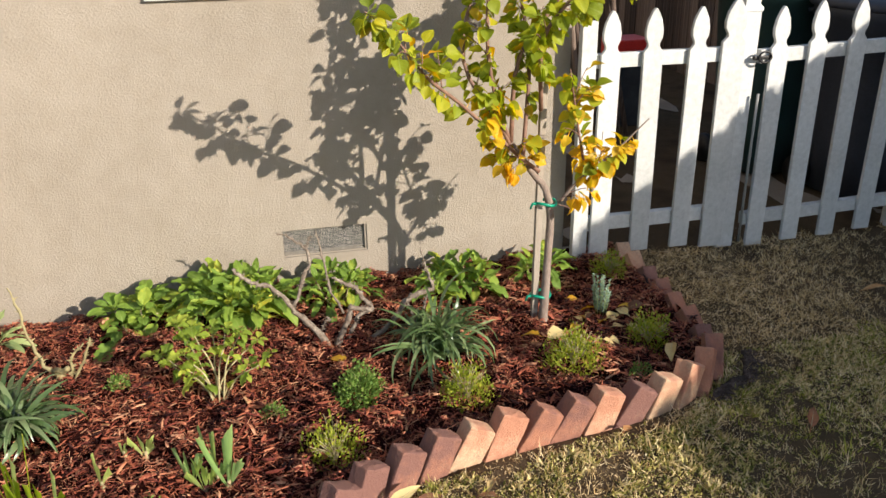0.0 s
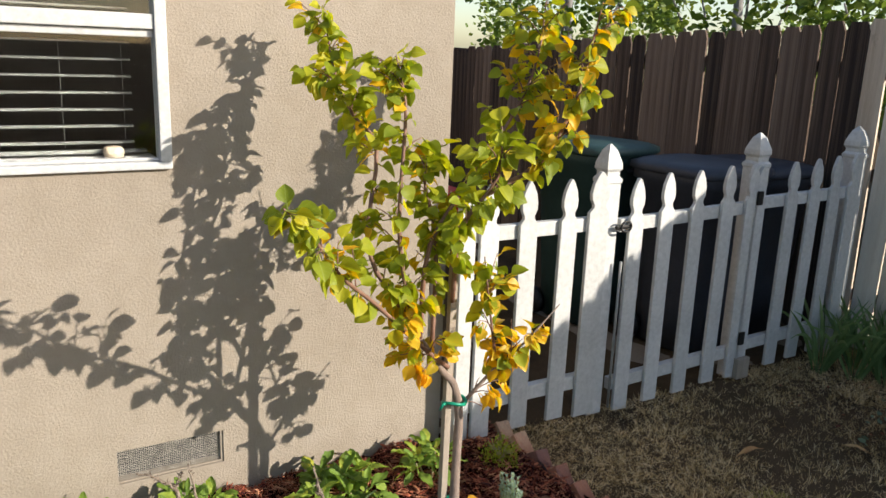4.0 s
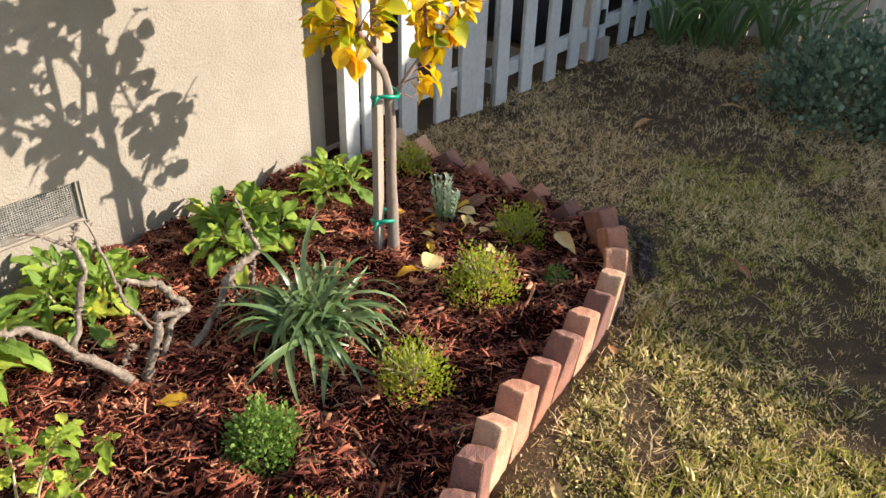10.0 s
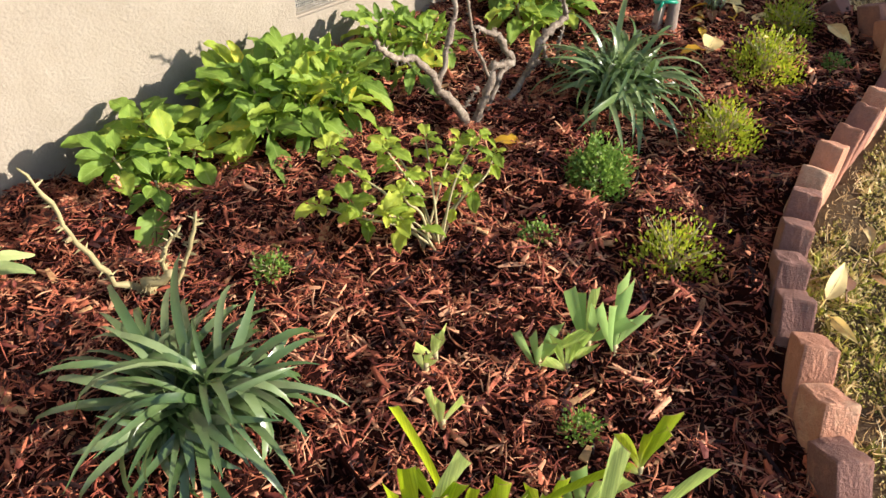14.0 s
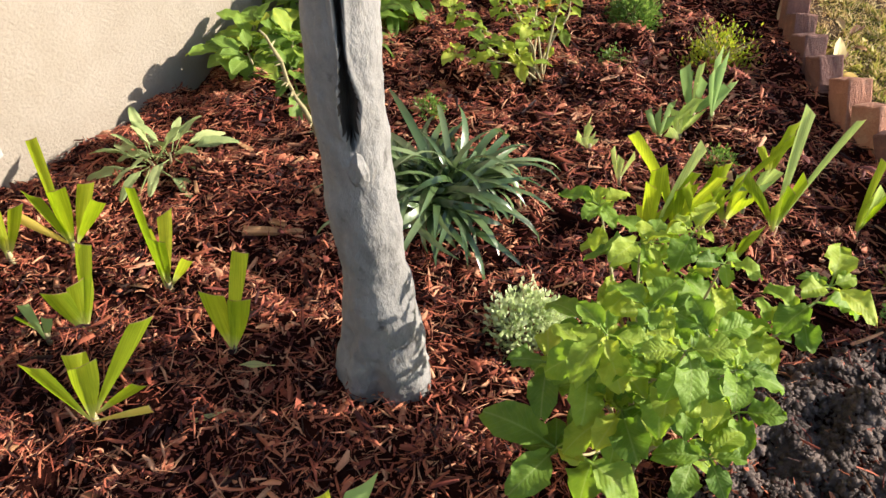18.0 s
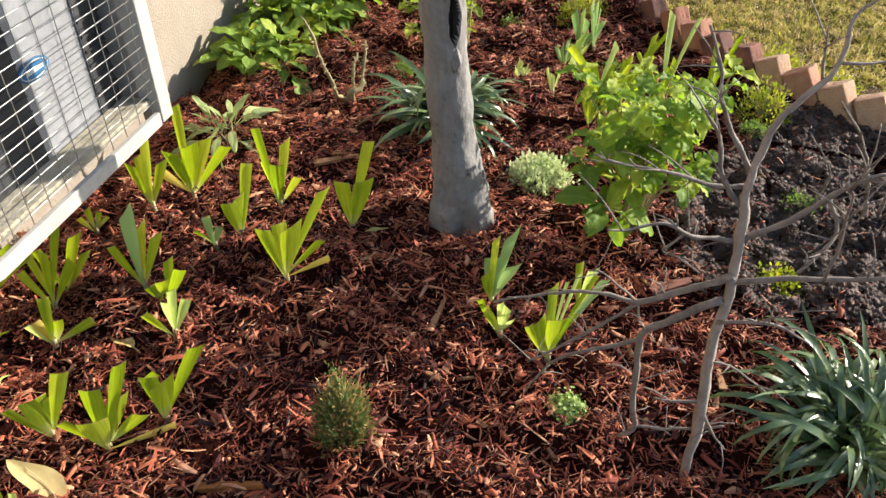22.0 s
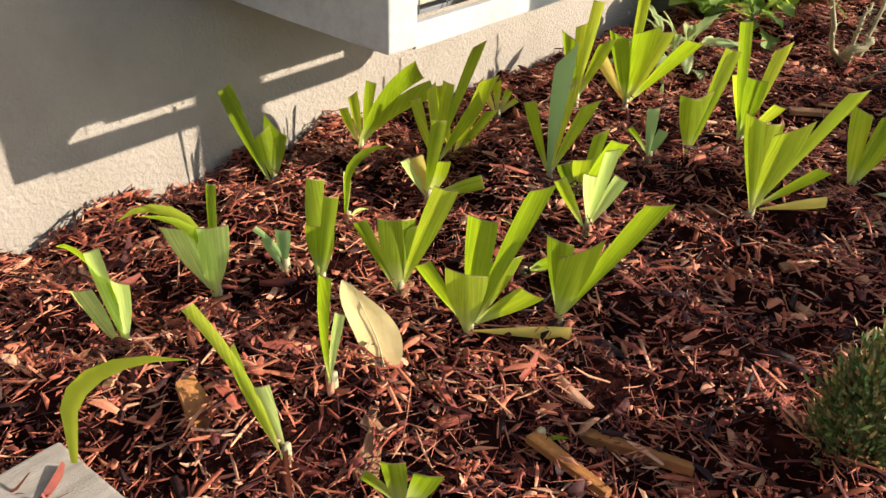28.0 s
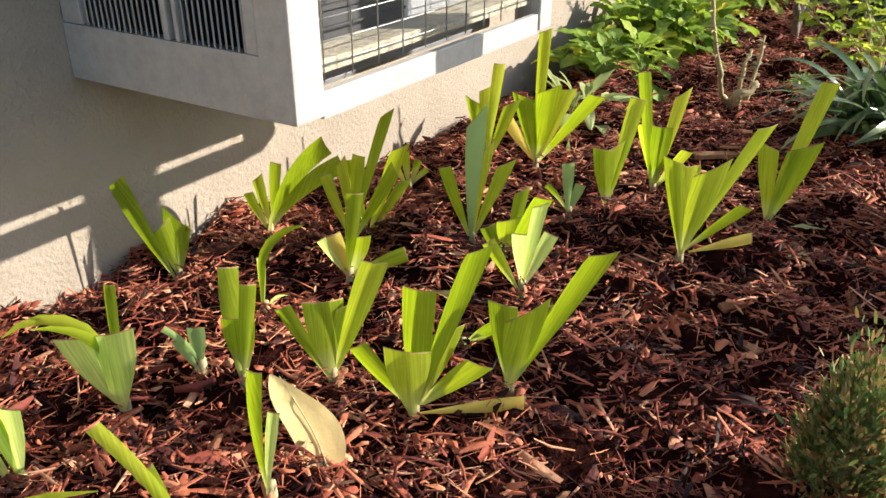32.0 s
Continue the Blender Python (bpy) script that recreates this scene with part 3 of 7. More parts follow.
def turns(rng, n, tilt, roll=0.0):
    """n rotations: random heading, tilted up to tilt, rolled up to roll (radians)."""
    a, b, c = rng.uniform(0, math.tau, n), rng.normal(0, 1, n) * tilt, rng.normal(0, 1, n) * roll
    ca, sa, cb, sb, cc, sc = np.cos(a), np.sin(a), np.cos(b), np.sin(b), np.cos(c), np.sin(c)
    o, e = np.zeros(n), np.ones(n)
    rz = np.stack([ca, -sa, o, sa, ca, o, o, o, e], -1).reshape(n, 3, 3)
    ry = np.stack([cb, o, sb, o, e, o, -sb, o, cb], -1).reshape(n, 3, 3)
    rx = np.stack([e, o, o, o, cc, -sc, o, sc, cc], -1).reshape(n, 3, 3)
    return rz @ ry @ rx


def aim(p, direction, roll=0.0, size=1.0):
    """Local pose at p with +y along direction and the face turned upwards, rolled."""
    d = Vector(direction).normalized()
    side = d.cross(Vector((0, 0, 1)))
    side = side.normalized() if side.length > 1e-3 else Vector((1, 0, 0))
    up = side.cross(d)
    m = Matrix((side, d, up)).transposed().to_4x4()
    return Matrix.Translation(p) @ m @ Matrix.Rotation(roll, 4, "Y") @ Matrix.Diagonal((size, size, size, 1))

# ---- ground: lawn sheet, planting bed, edging line ----
EDGE = [(1.52, -0.10), (1.51, -0.36), (1.505, -0.62), (1.49, -0.84), (1.455, -1.0), (1.40, -1.11), (1.31, -1.18), (1.20, -1.23), (1.07, -1.265), (0.93, -1.29), (0.69, -1.32), (0.48, -1.35),
        (0.37, -1.385), (0.26, -1.43), (0.17, -1.465), (0.07, -1.53), (-0.02, -1.615), (-0.11, -1.70), (-0.20, -1.78), (-0.28, -1.87), (-0.36, -1.96), (-0.44, -2.06), (-0.52, -2.19), (-0.60, -2.36), (-0.68, -2.54), (-0.76, -2.74)]
edge_line = [Vector((x, y, 0)) for x, y in EDGE]


def bed_y(x):
    """The bed's edge on the lawn side at x."""
    if x < -0.76:
        return -3.6
    xs = sorted(EDGE)
    return float(np.interp(x, [p[0] for p in xs], [p[1] for p in xs]))


XE, YE = [p[0] for p in sorted(EDGE)], [p[1] for p in sorted(EDGE)]


def bed_z(x, y):
    rim = min(y - (float(np.interp(x, XE, YE)) if x > -0.76 else -9), 1.5 - x)
    dip = 0.07 * min(max((x + 1.95) / 0.5, 0), 1) * min(max((y + 0.24) / 0.2, 0), 1) * min(max((0.2 - x) / 0.5, 0), 1)
    return 0.026 * max(0.0, 1 - abs(rim - 0.03) / 0.16) - dip + 0.013 * noise.noise((x * 3.1, y * 3.1, 0.3)) + 0.050 * noise.noise((x * 8, y * 8, 65.816)) + 0.034 * noise.noise((x * 19, y * 19, 30.425)) + 0.011 * noise.noise((x * 43, y * 43, 84.084)) - 0.004


def spaced(lo, hi, a, b, fine):
    inner = list(np.arange(a, b, fine))
    left, right = [], []
    s, v = fine, a
    while v > lo:
        s *= 1.7
        v -= s
        left.append(v)
    s, v = fine, inner[-1]
    while v < hi:
        s *= 1.7
        v += s
        right.append(v)
    return left[::-1] + inner + right


gx, gy = spaced(-400, 400, -4.0, 4.6, 0.09), spaced(-400, 400, -4.2, 0.6, 0.09)
gv = []
for y in gy:
    for x in gx:
        near = abs(x) < 8 and abs(y) < 8
        z = -0.018 + (0.014 * noise.noise((x * 2.3, y * 2.3, 7)) if near else 0)
        if x < 1.46 and bed_y(x) + 0.05 < y < 0.1:
            z -= 0.12
        gv.append((x, y, z))
gf = [(j * len(gx) + i, j * len(gx) + i + 1, (j + 1) * len(gx) + i + 1, (j + 1) * len(gx) + i) for j in range(len(gy) - 1) for i in range(len(gx) - 1)]
tagged(new("ground", mesh("ground", gv, gf, M_LAWN, True)), "dry patchy brown and green lawn ground", "lawn", kind="structure")

bv, bf = [], []
bx = list(np.arange(-4.5, 1.50, 0.02)) + [1.50]
rows = 90
for x in bx:
    yb = bed_y(min(x, 1.50)) if x < 1.5 else -0.40
    for j in range(rows + 1):
        y = yb + (0.02 - yb) * j / rows
        bv.append((x, y, bed_z(x, y)))
for i in range(len(bx) - 1):
    for j in range(rows):
        a = i * (rows + 1) + j
        bf.append((a, a + rows + 1, a + rows + 2, a + 1))
bed = tagged(new("planting_bed", mesh("planting_bed", bv, bf, M_BED, True)), "planting bed under dark red-brown shredded bark, near-black for shade in its gaps", "garden bed", kind="structure")

# yard surface behind the picket fence
tagged(new("side_yard_floor", block("side_yard_floor", (1.30, -0.02, -0.2), (4.4, 9.0, -0.022), M_PAVE, 0)), "bare packed dirt and concrete of the side yard", "pavement", kind="structure")


# ---- house wall with its openings ----
def wall_mesh(name, x0, x1, z0, z1, depth, holes, material):
    """A wall in the plane y = 0 facing -y, with openings cut right through it."""
    xs = sorted({x0, x1, *[h[0] for h in holes], *[h[1] for h in holes]})
    zs = sorted({z0, z1, *[h[2] for h in holes], *[h[3] for h in holes]})
    def solid(i, j):
        if not (0 <= i < len(xs) - 1 and 0 <= j < len(zs) - 1):
            return False
        cx, cz = (xs[i] + xs[i + 1]) / 2, (zs[j] + zs[j + 1]) / 2
        return not any(h[0] < cx < h[1] and h[2] < cz < h[3] for h in holes)
    v, f = [], []
    def quad(*q):
        n = len(v)
        v.extend(q)
        f.append((n, n + 1, n + 2, n + 3))
    for i in range(len(xs) - 1):
        for j in range(len(zs) - 1):
            if not solid(i, j):
                continue
            a, b, c, d = xs[i], xs[i + 1], zs[j], zs[j + 1]
            quad((a, 0, c), (b, 0, c), (b, 0, d), (a, 0, d))
            quad((a, depth, d), (b, depth, d), (b, depth, c), (a, depth, c))
            if not solid(i - 1, j):
                quad((a, 0, c), (a, 0, d), (a, depth, d), (a, depth, c))
            if not solid(i + 1, j):
                quad((b, 0, d), (b, 0, c), (b, depth, c), (b, depth, d))
            if not solid(i, j - 1):
                quad((b, 0, c), (a, 0, c), (a, depth, c), (b, depth, c))
            if not solid(i, j + 1):
                quad((a, 0, d), (b, 0, d), (b, depth, d), (a, depth, d))
    return mesh(name, v, f, material)


VENT, WIN = (0.0, 0.36, 0.118, 0.241), (-0.41, 0.222, 1.197, 2.25)
tagged(new("wall_north", wall_mesh("wall_north", -6.5, 1.27, -0.3, 3.2, 0.16, [VENT, WIN], M_STUCCO)), "beige stucco house wall with a rough sand finish", "wall", kind="structure")
tagged(new("wall_side", block("wall_side", (1.10, 0.162, -0.3), (1.268, 9.0, 3.2), M_STUCCO, 0.003)), "beige stucco side wall of the house", "wall", kind="structure")
tagged(new("wall_back", block("wall_back", (1.27, 9.0, -0.3), (4.4, 9.15, 2.2), M_BOARD, 0.003)), "plain boarded wall closing the side yard", "wall", kind="structure")
# added room box; its dark colour stands for an unlit interior
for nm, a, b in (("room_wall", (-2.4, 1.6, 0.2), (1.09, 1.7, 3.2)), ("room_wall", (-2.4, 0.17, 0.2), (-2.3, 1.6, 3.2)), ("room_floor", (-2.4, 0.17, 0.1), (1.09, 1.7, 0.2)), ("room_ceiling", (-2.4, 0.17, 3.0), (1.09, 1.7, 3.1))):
    tagged(new(nm, block(nm, a, b, M_DARKROOM, 0)), "plain room surface coloured dark for the unlit interior behind the window", "wall", kind="structure")

# foundation vent: recess with painted wire cloth
vent = thing("foundation_vent", 0.18, 0, 0.118, "rectangular foundation vent with old painted wire screen in stucco", "vent")
# plate coloured near-black in place of the unlit space behind
put("backing", block("backing", (-0.179, 0.055, 0.001), (0.179, 0.065, 0.122), M_DARKCASE, 0), vent, label="near-black plate standing in for the unlit hollow behind the screen")
rng = random.Random(5)
wv, wf = [], []
for i in range(53):
    x = -0.177 + i * 0.354 / 52
    p = [Vector((x + rng.gauss(0, 0.0006), 0.016 + rng.gauss(0, 0.001), z)) for z in np.linspace(0.002, 0.121, 9)]
    a, b = tube_data(p, [0.00085, 0.00085], 4, v0=len(wv))
    wv += a; wf += b
for i in range(19):
    z = 0.004 + i * 0.115 / 18
    p = [Vector((x, 0.0165 + rng.gauss(0, 0.001), z + rng.gauss(0, 0.0007))) for x in np.linspace(-0.178, 0.178, 20)]
    a, b = tube_data(p, [0.0009, 0.0009], 4, v0=len(wv))
    wv += a; wf += b
put("wire_screen", mesh("wire_screen", wv, wf, M_SCREEN), vent, label="paint-clogged square wire cloth")
for a, b in (((-0.179, 0.006, 0.0012), (0.179, 0.05, 0.007)), ((0.170, 0.006, 0.0075), (0.179, 0.05, 0.122))):
    put("edge_strip", block("edge_strip", a, b, M_STUCCO, 0.001), vent)

# window
win = thing("window_1", -0.094, 0, 1.197, "white vinyl window with lowered grey-white blind slats behind glass", "window", kind="structure")
W0, W1, H = -0.316, 0.316, 1.05
for a, b in (((W0, -0.022, 0.0), (W1, 0.05, 0.024)), ((W0, -0.022, 0.0245), (W0 + 0.036, 0.05, H)), ((W1 - 0.036, -0.022, 0.0245), (W1, 0.05, H)), ((W0 + 0.0365, -0.012, 0.43), (W1 - 0.0365, 0.045, 0.475))):
    put("window_frame", block("window_frame", a, b, M_VINYL, 0.004), win)
for a, b in (((W0 + 0.037, 0.004, 0.406), (W1 - 0.037, 0.03, 0.429)), ((W0 + 0.037, 0.004, 0.0245), (W1 - 0.037, 0.03, 0.034))):
    put("sash_rail", block("sash_rail", a, b, M_VINYL, 0.003), win)
put("window_sill", block("window_sill", (W0 + 0.037, 0.031, 0.0245), (W1 - 0.037, 0.15, 0.032), M_VINYL, 0.003), win)
for z0, z1 in ((0.0345, 0.4055), (0.4755, H)):
    g = put("pane", block("pane", (W0 + 0.037, 0.014, z0), (W1 - 0.037, 0.018, z1), M_GLASS, 0), win, label="clear window glass")
    g.visible_shadow = False
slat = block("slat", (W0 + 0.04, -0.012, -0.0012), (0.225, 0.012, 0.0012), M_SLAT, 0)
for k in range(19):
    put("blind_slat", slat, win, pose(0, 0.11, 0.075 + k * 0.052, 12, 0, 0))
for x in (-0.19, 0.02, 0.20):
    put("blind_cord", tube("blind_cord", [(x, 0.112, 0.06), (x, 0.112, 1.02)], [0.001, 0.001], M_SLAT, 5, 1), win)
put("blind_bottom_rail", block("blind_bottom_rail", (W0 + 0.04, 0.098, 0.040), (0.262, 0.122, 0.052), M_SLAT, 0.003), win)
def lathe(name, profile, material, sides=20):
    v, f = [], []
    for r, z in profile:
        v += [(r * math.cos(a * math.tau / sides), r * math.sin(a * math.tau / sides), z) for a in range(sides)]
    for i in range(len(profile) - 1):
        f += [(i * sides + a, i * sides + (a + 1) % sides, (i + 1) * sides + (a + 1) % sides, (i + 1) * sides + a) for a in range(sides)]
    f.append(tuple(reversed(range(sides))))
    return mesh(name, v, f, material, True)
for x, h, r, lab in ((-0.352, 0.22, 0.026, "tall clear glass bottle standing on the window sill"), (-0.292, 0.068, 0.016, "small clear glass jar standing on the window sill")):
    t = thing("glass_bottle", x, 0.060, 1.2295, lab, "bottle", "sill bottles")
    put("bottle", lathe("bottle", [(r, 0), (r * 1.02, h * 0.1), (r, h * 0.5), (r * 0.55, h * 0.66), (r * 0.42, h * 0.72), (r * 0.42, h * 0.95)], M_BOTTLE), t)
    put("stopper", lathe("stopper", [(r * 0.46, h * 0.95), (r * 0.46, h), (0.001, h * 1.01)], M_STEM), t, label="pale stopper")
st = thing("sill_stone", 0.06, 0.06, 1.240, "tan rough stone resting inside the window", "stone")
bm = bmesh.new()
bmesh.ops.create_icosphere(bm, subdivisions=2, radius=0.03)
for v in bm.verts:
    v.co = Vector((v.co.x * 1.1, v.co.y * 0.8, max(-0.018, min(0.02, v.co.z)) * 1.0)) * (1 + 0.12 * noise.noise(v.co * 40))
me = bpy.data.meshes.new("stone")
bm.to_mesh(me); bm.free()
me.materials.append(M_STONE)
put("stone", me, st, pose(0, 0, 0.006))

# ---- window air conditioner in a white louvred box ----
ac = thing("air_conditioner_box", -1.795, 0, 0.30, "white louvred wooden box with wire mesh round an air conditioner", "air conditioner")
X0, X1, D, TOP = -0.335, 0.340, -0.42, 0.80
def acp(name, a, b, material, bevel=0.004, label=""):
    return put(name, block(name, a, b, material, bevel), ac, label=label)
acp("front_post", (X0, D, 0.001), (X0 + 0.052, D + 0.052, TOP), M_BOX)
acp("front_post", (X1 - 0.045, D, 0.001), (X1, D + 0.052, TOP), M_BOX)
acp("front_rail", (X0 + 0.053, D + 0.004, -0.004), (X1 - 0.046, D + 0.016, 0.030), M_BOX, 0.002)
acp("front_rail", (X0 + 0.053, D + 0.003, TOP - 0.06), (X1 - 0.046, D + 0.030, TOP), M_BOX)
acp("top_panel", (X0 - 0.01, D - 0.01, TOP + 0.001), (X1 + 0.01, -0.001, TOP + 0.022), M_BOX)
acp("side_rail", (X0 + 0.003, D + 0.0525, 0.0), (X0 + 0.028, -0.001, 0.076), M_BOX, 0.001)
acp("side_rail", (X0 + 0.003, D + 0.053, 0.252), (X0 + 0.028, -0.001, 0.282), M_BOX)
acp("side_rail", (X0 + 0.003, D + 0.053, 0.50), (X0 + 0.028, -0.001, 0.53), M_BOX)
acp("side_rail", (X0 + 0.003, D + 0.053, 0.75), (X0 + 0.028, -0.001, TOP), M_BOX)
for z0, z1 in ((0.0762, 0.2515), (0.2825, 0.4995), (0.5305, 0.7495)):
    acp("side_stile", (X0 + 0.004, -0.044, z0), (X0 + 0.027, -0.0015, z1), M_BOX, 0.003)
    acp("side_stile", (X0 + 0.004, D + 0.0535, z0), (X0 + 0.027, D + 0.074, z1), M_BOX, 0.003)
    acp("side_stile", (X0 + 0.004, -0.2335, z0), (X0 + 0.0235, -0.2265, z1), M_BOX, 0.002)
    acp("side_stile", (X0 + 0.004, -0.2155, z0), (X0 + 0.0235, -0.2065, z1), M_BOX, 0.002)
    # dark plate paints the shade inside the slot
    acp("slot_back", (X0 + 0.0245, -0.226, z0), (X0 + 0.0265, -0.216, z1), M_DARKCASE, 0, "near-black plate standing in for shade in the slot between the louvres")
    for c, s in ((-0.126, 1), (-0.289, 1)):
        half = 0.080 if c > -0.2 else 0.055
        n = 15 if half > 0.06 else 11
        lv = block("louvre", (-0.0082, -0.0012, z0 + 0.001), (0.0082, 0.0012, z1 - 0.001), M_LOUVER, 0.0005)
        for k in range(n):
            put("louvre", lv, ac, pose(X0 + 0.010, c - half + (k + 0.5) * 2 * half / n, 0, 0, 0, 48))
        # dark plate paints the shade seen between the louvres
        acp("grille_back", (X0 + 0.024, c - half, z0), (X0 + 0.0265, c + half, z1), M_DARKCASE, 0, "near-black plate standing in for shade behind the louvres")
acp("far_side_panel", (X1 - 0.020, D + 0.053, 0.03), (X1 - 0.003, -0.001, TOP), M_BOX)
# wire mesh on the front
for k in range(11):
    x = X0 + 0.060 + k * 0.0545
    put("wire", tube("wire", [(x, D + 0.006, 0.040), (x + random.uniform(-.002, .002), D + 0.0045, 0.35), (x, D + 0.006, 0.76)], [0.001, 0.001], M_WIRE, 6, 2), ac)
for k in range(26):
    z = 0.060 + k * 0.0267
    put("wire", tube("wire", [(X0 + 0.04, D + 0.0082, z), (0, D + 0.0072, z + random.uniform(-.002, .002)), (X1 - 0.03, D + 0.0082, z)], [0.001, 0.001], M_WIRE, 6, 2), ac)
# the appliance within
acp("case", (X0 + 0.07, -0.325, -0.003), (X1 - 0.05, -0.01, 0.62), M_GREYCASE, 0.008, "grey metal appliance case")
# left panel: dark colour stands in for the shadow across the case
acp("coil_panel", (X0 + 0.075, -0.331, 0.05), (0.012, -0.3255, 0.60), M_DARKCASE, 0.003, "dark ribbed panel, coil at right and painted shadow at left")
acp("coil_panel", (0.209, -0.331, 0.05), (X1 - 0.055, -0.3255, 0.60), M_DARKCASE, 0.003, "dark ribbed panel, coil at right and painted shadow at left")
acp("drip_ledge", (X0 + 0.056, -0.399, 0.045), (X1 - 0.048, -0.3315, 0.062), M_SILLGRIT, 0.002, "gritty beige ledge inside the box")
for k in range(16):
    for xa, xb in ((X0 + 0.077, 0.010), (0.211, X1 - 0.057)):
        acp("coil_fin", (xa, -0.335, 0.075 + k * 0.033), (xb, -0.3315, 0.079 + k * 0.033), M_DARKCASE, 0)
bm = bmesh.new()
bmesh.ops.create_circle(bm, cap_ends=True, radius=1, segments=28)
ret = bmesh.ops.extrude_face_region(bm, geom=bm.faces[:])
for v in bm.verts:
    v.co = Vector((v.co.x * 0.046, v.co.z, v.co.y * 0.021))
for e in ret["geom"]:
    if isinstance(e, bmesh.types.BMVert):
        e.co.y -= 0.004
me = bpy.data.meshes.new("badge")
bm.to_mesh(me); bm.free()
me.materials.append(M_BADGE)
badge = put("badge", me, ac, pose(0.050, -0.3315, 0.247), "oval blue badge")
put("badge_rim", tube("badge_rim", [(0.040 * math.cos(a), -0.0045, 0.0165 * math.sin(a)) for a in np.linspace(0, math.tau, 25)], [0.0013, 0.0013], M_VINYL, 5, 1), badge, label="thin white oval line")
put("badge_bar", block("badge_bar", (-0.026, -0.0052, -0.005), (0.026, -0.0041, 0.005), M_VINYL, 0.0004), badge, label="white bar in place of lettering")

# ---- picket fence and gate ----
def picket_mesh(width, top, bottom=0.0, thick=0.019):
    h = width / 2
    prof = [(h, bottom), (h, top - 0.175), (h * 0.62, top - 0.155), (h * 0.60, top - 0.142), (h * 0.86, top - 0.118), (h * 0.90, top - 0.09), (h * 0.72, top - 0.05), (h * 0.34, top - 0.014), (h * 0.10, top)]
    ring = prof + [(-x, z) for x, z in reversed(prof)]
    n = len(ring)
    v = [(x, 0, z) for x, z in ring] + [(x, thick, z) for x, z in ring]
    f = [tuple(range(n - 1, -1, -1))[::-1], tuple(n + i for i in reversed(range(n)))] + [(i, n + i, n + (i + 1) % n, (i + 1) % n) for i in range(n)]
    me = mesh("picket", v, f, M_WHITE)
    bm = bmesh.new()
    bm.from_mesh(me)
    bmesh.ops.recalc_face_normals(bm, faces=bm.faces[:])
    bmesh.ops.bevel(bm, geom=[e for e in bm.edges if abs(e.verts[0].co.y - e.verts[1].co.y) < 1e-6], offset=0.002, segments=1, affect="EDGES")
    bm.to_mesh(me); bm.free()
    return me


def post_mesh(half, top):
    rings = [(half, -0.1), (half, top - 0.17), (half * 1.10, top - 0.165), (half * 1.10, top - 0.15), (half * 0.86, top - 0.138), (half * 0.86, top - 0.118), (half * 1.05, top - 0.105), (half * 1.0, top - 0.08), (half * 0.55, top - 0.025), (0.004, top)]
    v, f = [], []
    for h, z in rings:
        v += [(-h, -h, z), (h, -h, z), (h, h, z), (-h, h, z)]
    for i in range(len(rings) - 1):
        for s in range(4):
            a, b = i * 4 + s, i * 4 + (s + 1) % 4
            f.append((a, b, b + 4, a + 4))
    f.append(tuple(len(v) - 4 + s for s in range(4)))
    return mesh("post", v, f, M_WHITE)


FY = -0.115
fence = thing("picket_fence", 1.30, FY, 0, "white painted wooden picket fence with gothic tops beside the house", "fence")
PK = picket_mesh(0.088, 1.10, 0.022)
for x in (1.40, 1.60, 1.80):
    put("picket", PK, fence, pose(x - 1.30, 0, random.uniform(-.006, .006), 0, random.uniform(-.4, .4), 0))
put("wide_picket", picket_mesh(0.112, 1.125, 0.005), fence, pose(1.968 - 1.30, 0, 0), "wide board in front of the gate post")
for a, b in (((0.02, 0.021, 0.865), (0.70, 0.058, 0.925)), ((0.02, 0.021, 0.135), (0.70, 0.058, 0.20))):
    put("rail", block("rail", a, b, M_WHITE, 0.003), fence)
put("post", post_mesh(0.041, 1.235), fence, pose(2.052 - 1.30, 0.062, 0))
put("wall_batten", block("wall_batten", (-0.022, 0.012, 0.0), (0.045, 0.05, 1.06), M_WHITE, 0.003), fence)
put("drop_rod", tube("drop_rod", [(2.105 - 1.30, -0.012, 0.02), (2.105 - 1.30, -0.012, 0.72)], [0.006, 0.006], M_LOUVER, 8, 1), fence, label="thin grey drop rod")

gate = thing("garden_gate", 2.12, FY, 0, "closed white picket gate with black strap hinges and latch", "gate")
PG = picket_mesh(0.085, 1.09, -0.018)
for x in (2.195, 2.385, 2.585, 2.785, 2.965):
    put("picket", PG, gate, pose(x - 2.12, 0, random.uniform(-.008, .008) + (x - 2.2) * 0.035, 0, random.uniform(-.4, .4), 0))
for a, b in (((0.02, 0.021, 0.845), (0.90, 0.058, 0.905)), ((0.02, 0.021, 0.085), (0.90, 0.058, 0.145))):
    put("rail", block("rail", a, b, M_WHITE, 0.003), gate, pose(0, 0, 0, 0, -1.6, 0))
lt = put("latch", block("latch", (-0.06, -0.016, 0.868), (0.03, -0.001, 0.885), M_IRON, 0.004), gate, label="black iron thumb latch")
put("latch_ring", tube("latch_ring", [(0.03 * math.cos(a) - 0.01, -0.02, 0.88 + 0.024 * math.sin(a)) for a in np.linspace(0, 6.2, 14)], [0.005, 0.005], M_IRON, 6, 1), lt)
for z in (0.215, 0.95):
    put("hinge", block("hinge", (0.865, -0.012, z - 0.035), (0.905, -0.001, z + 0.035), M_IRON, 0.004), gate, label="black strap hinge")

fence2 = thing("picket_fence", 3.02, FY, 0, "white painted picket fence section ending at a boundary fence", "fence")
put("post", post_mesh(0.044, 1.265), fence2, pose(0.012, 0.062, 0))
PF = picket_mesh(0.085, 1.115, 0.02)
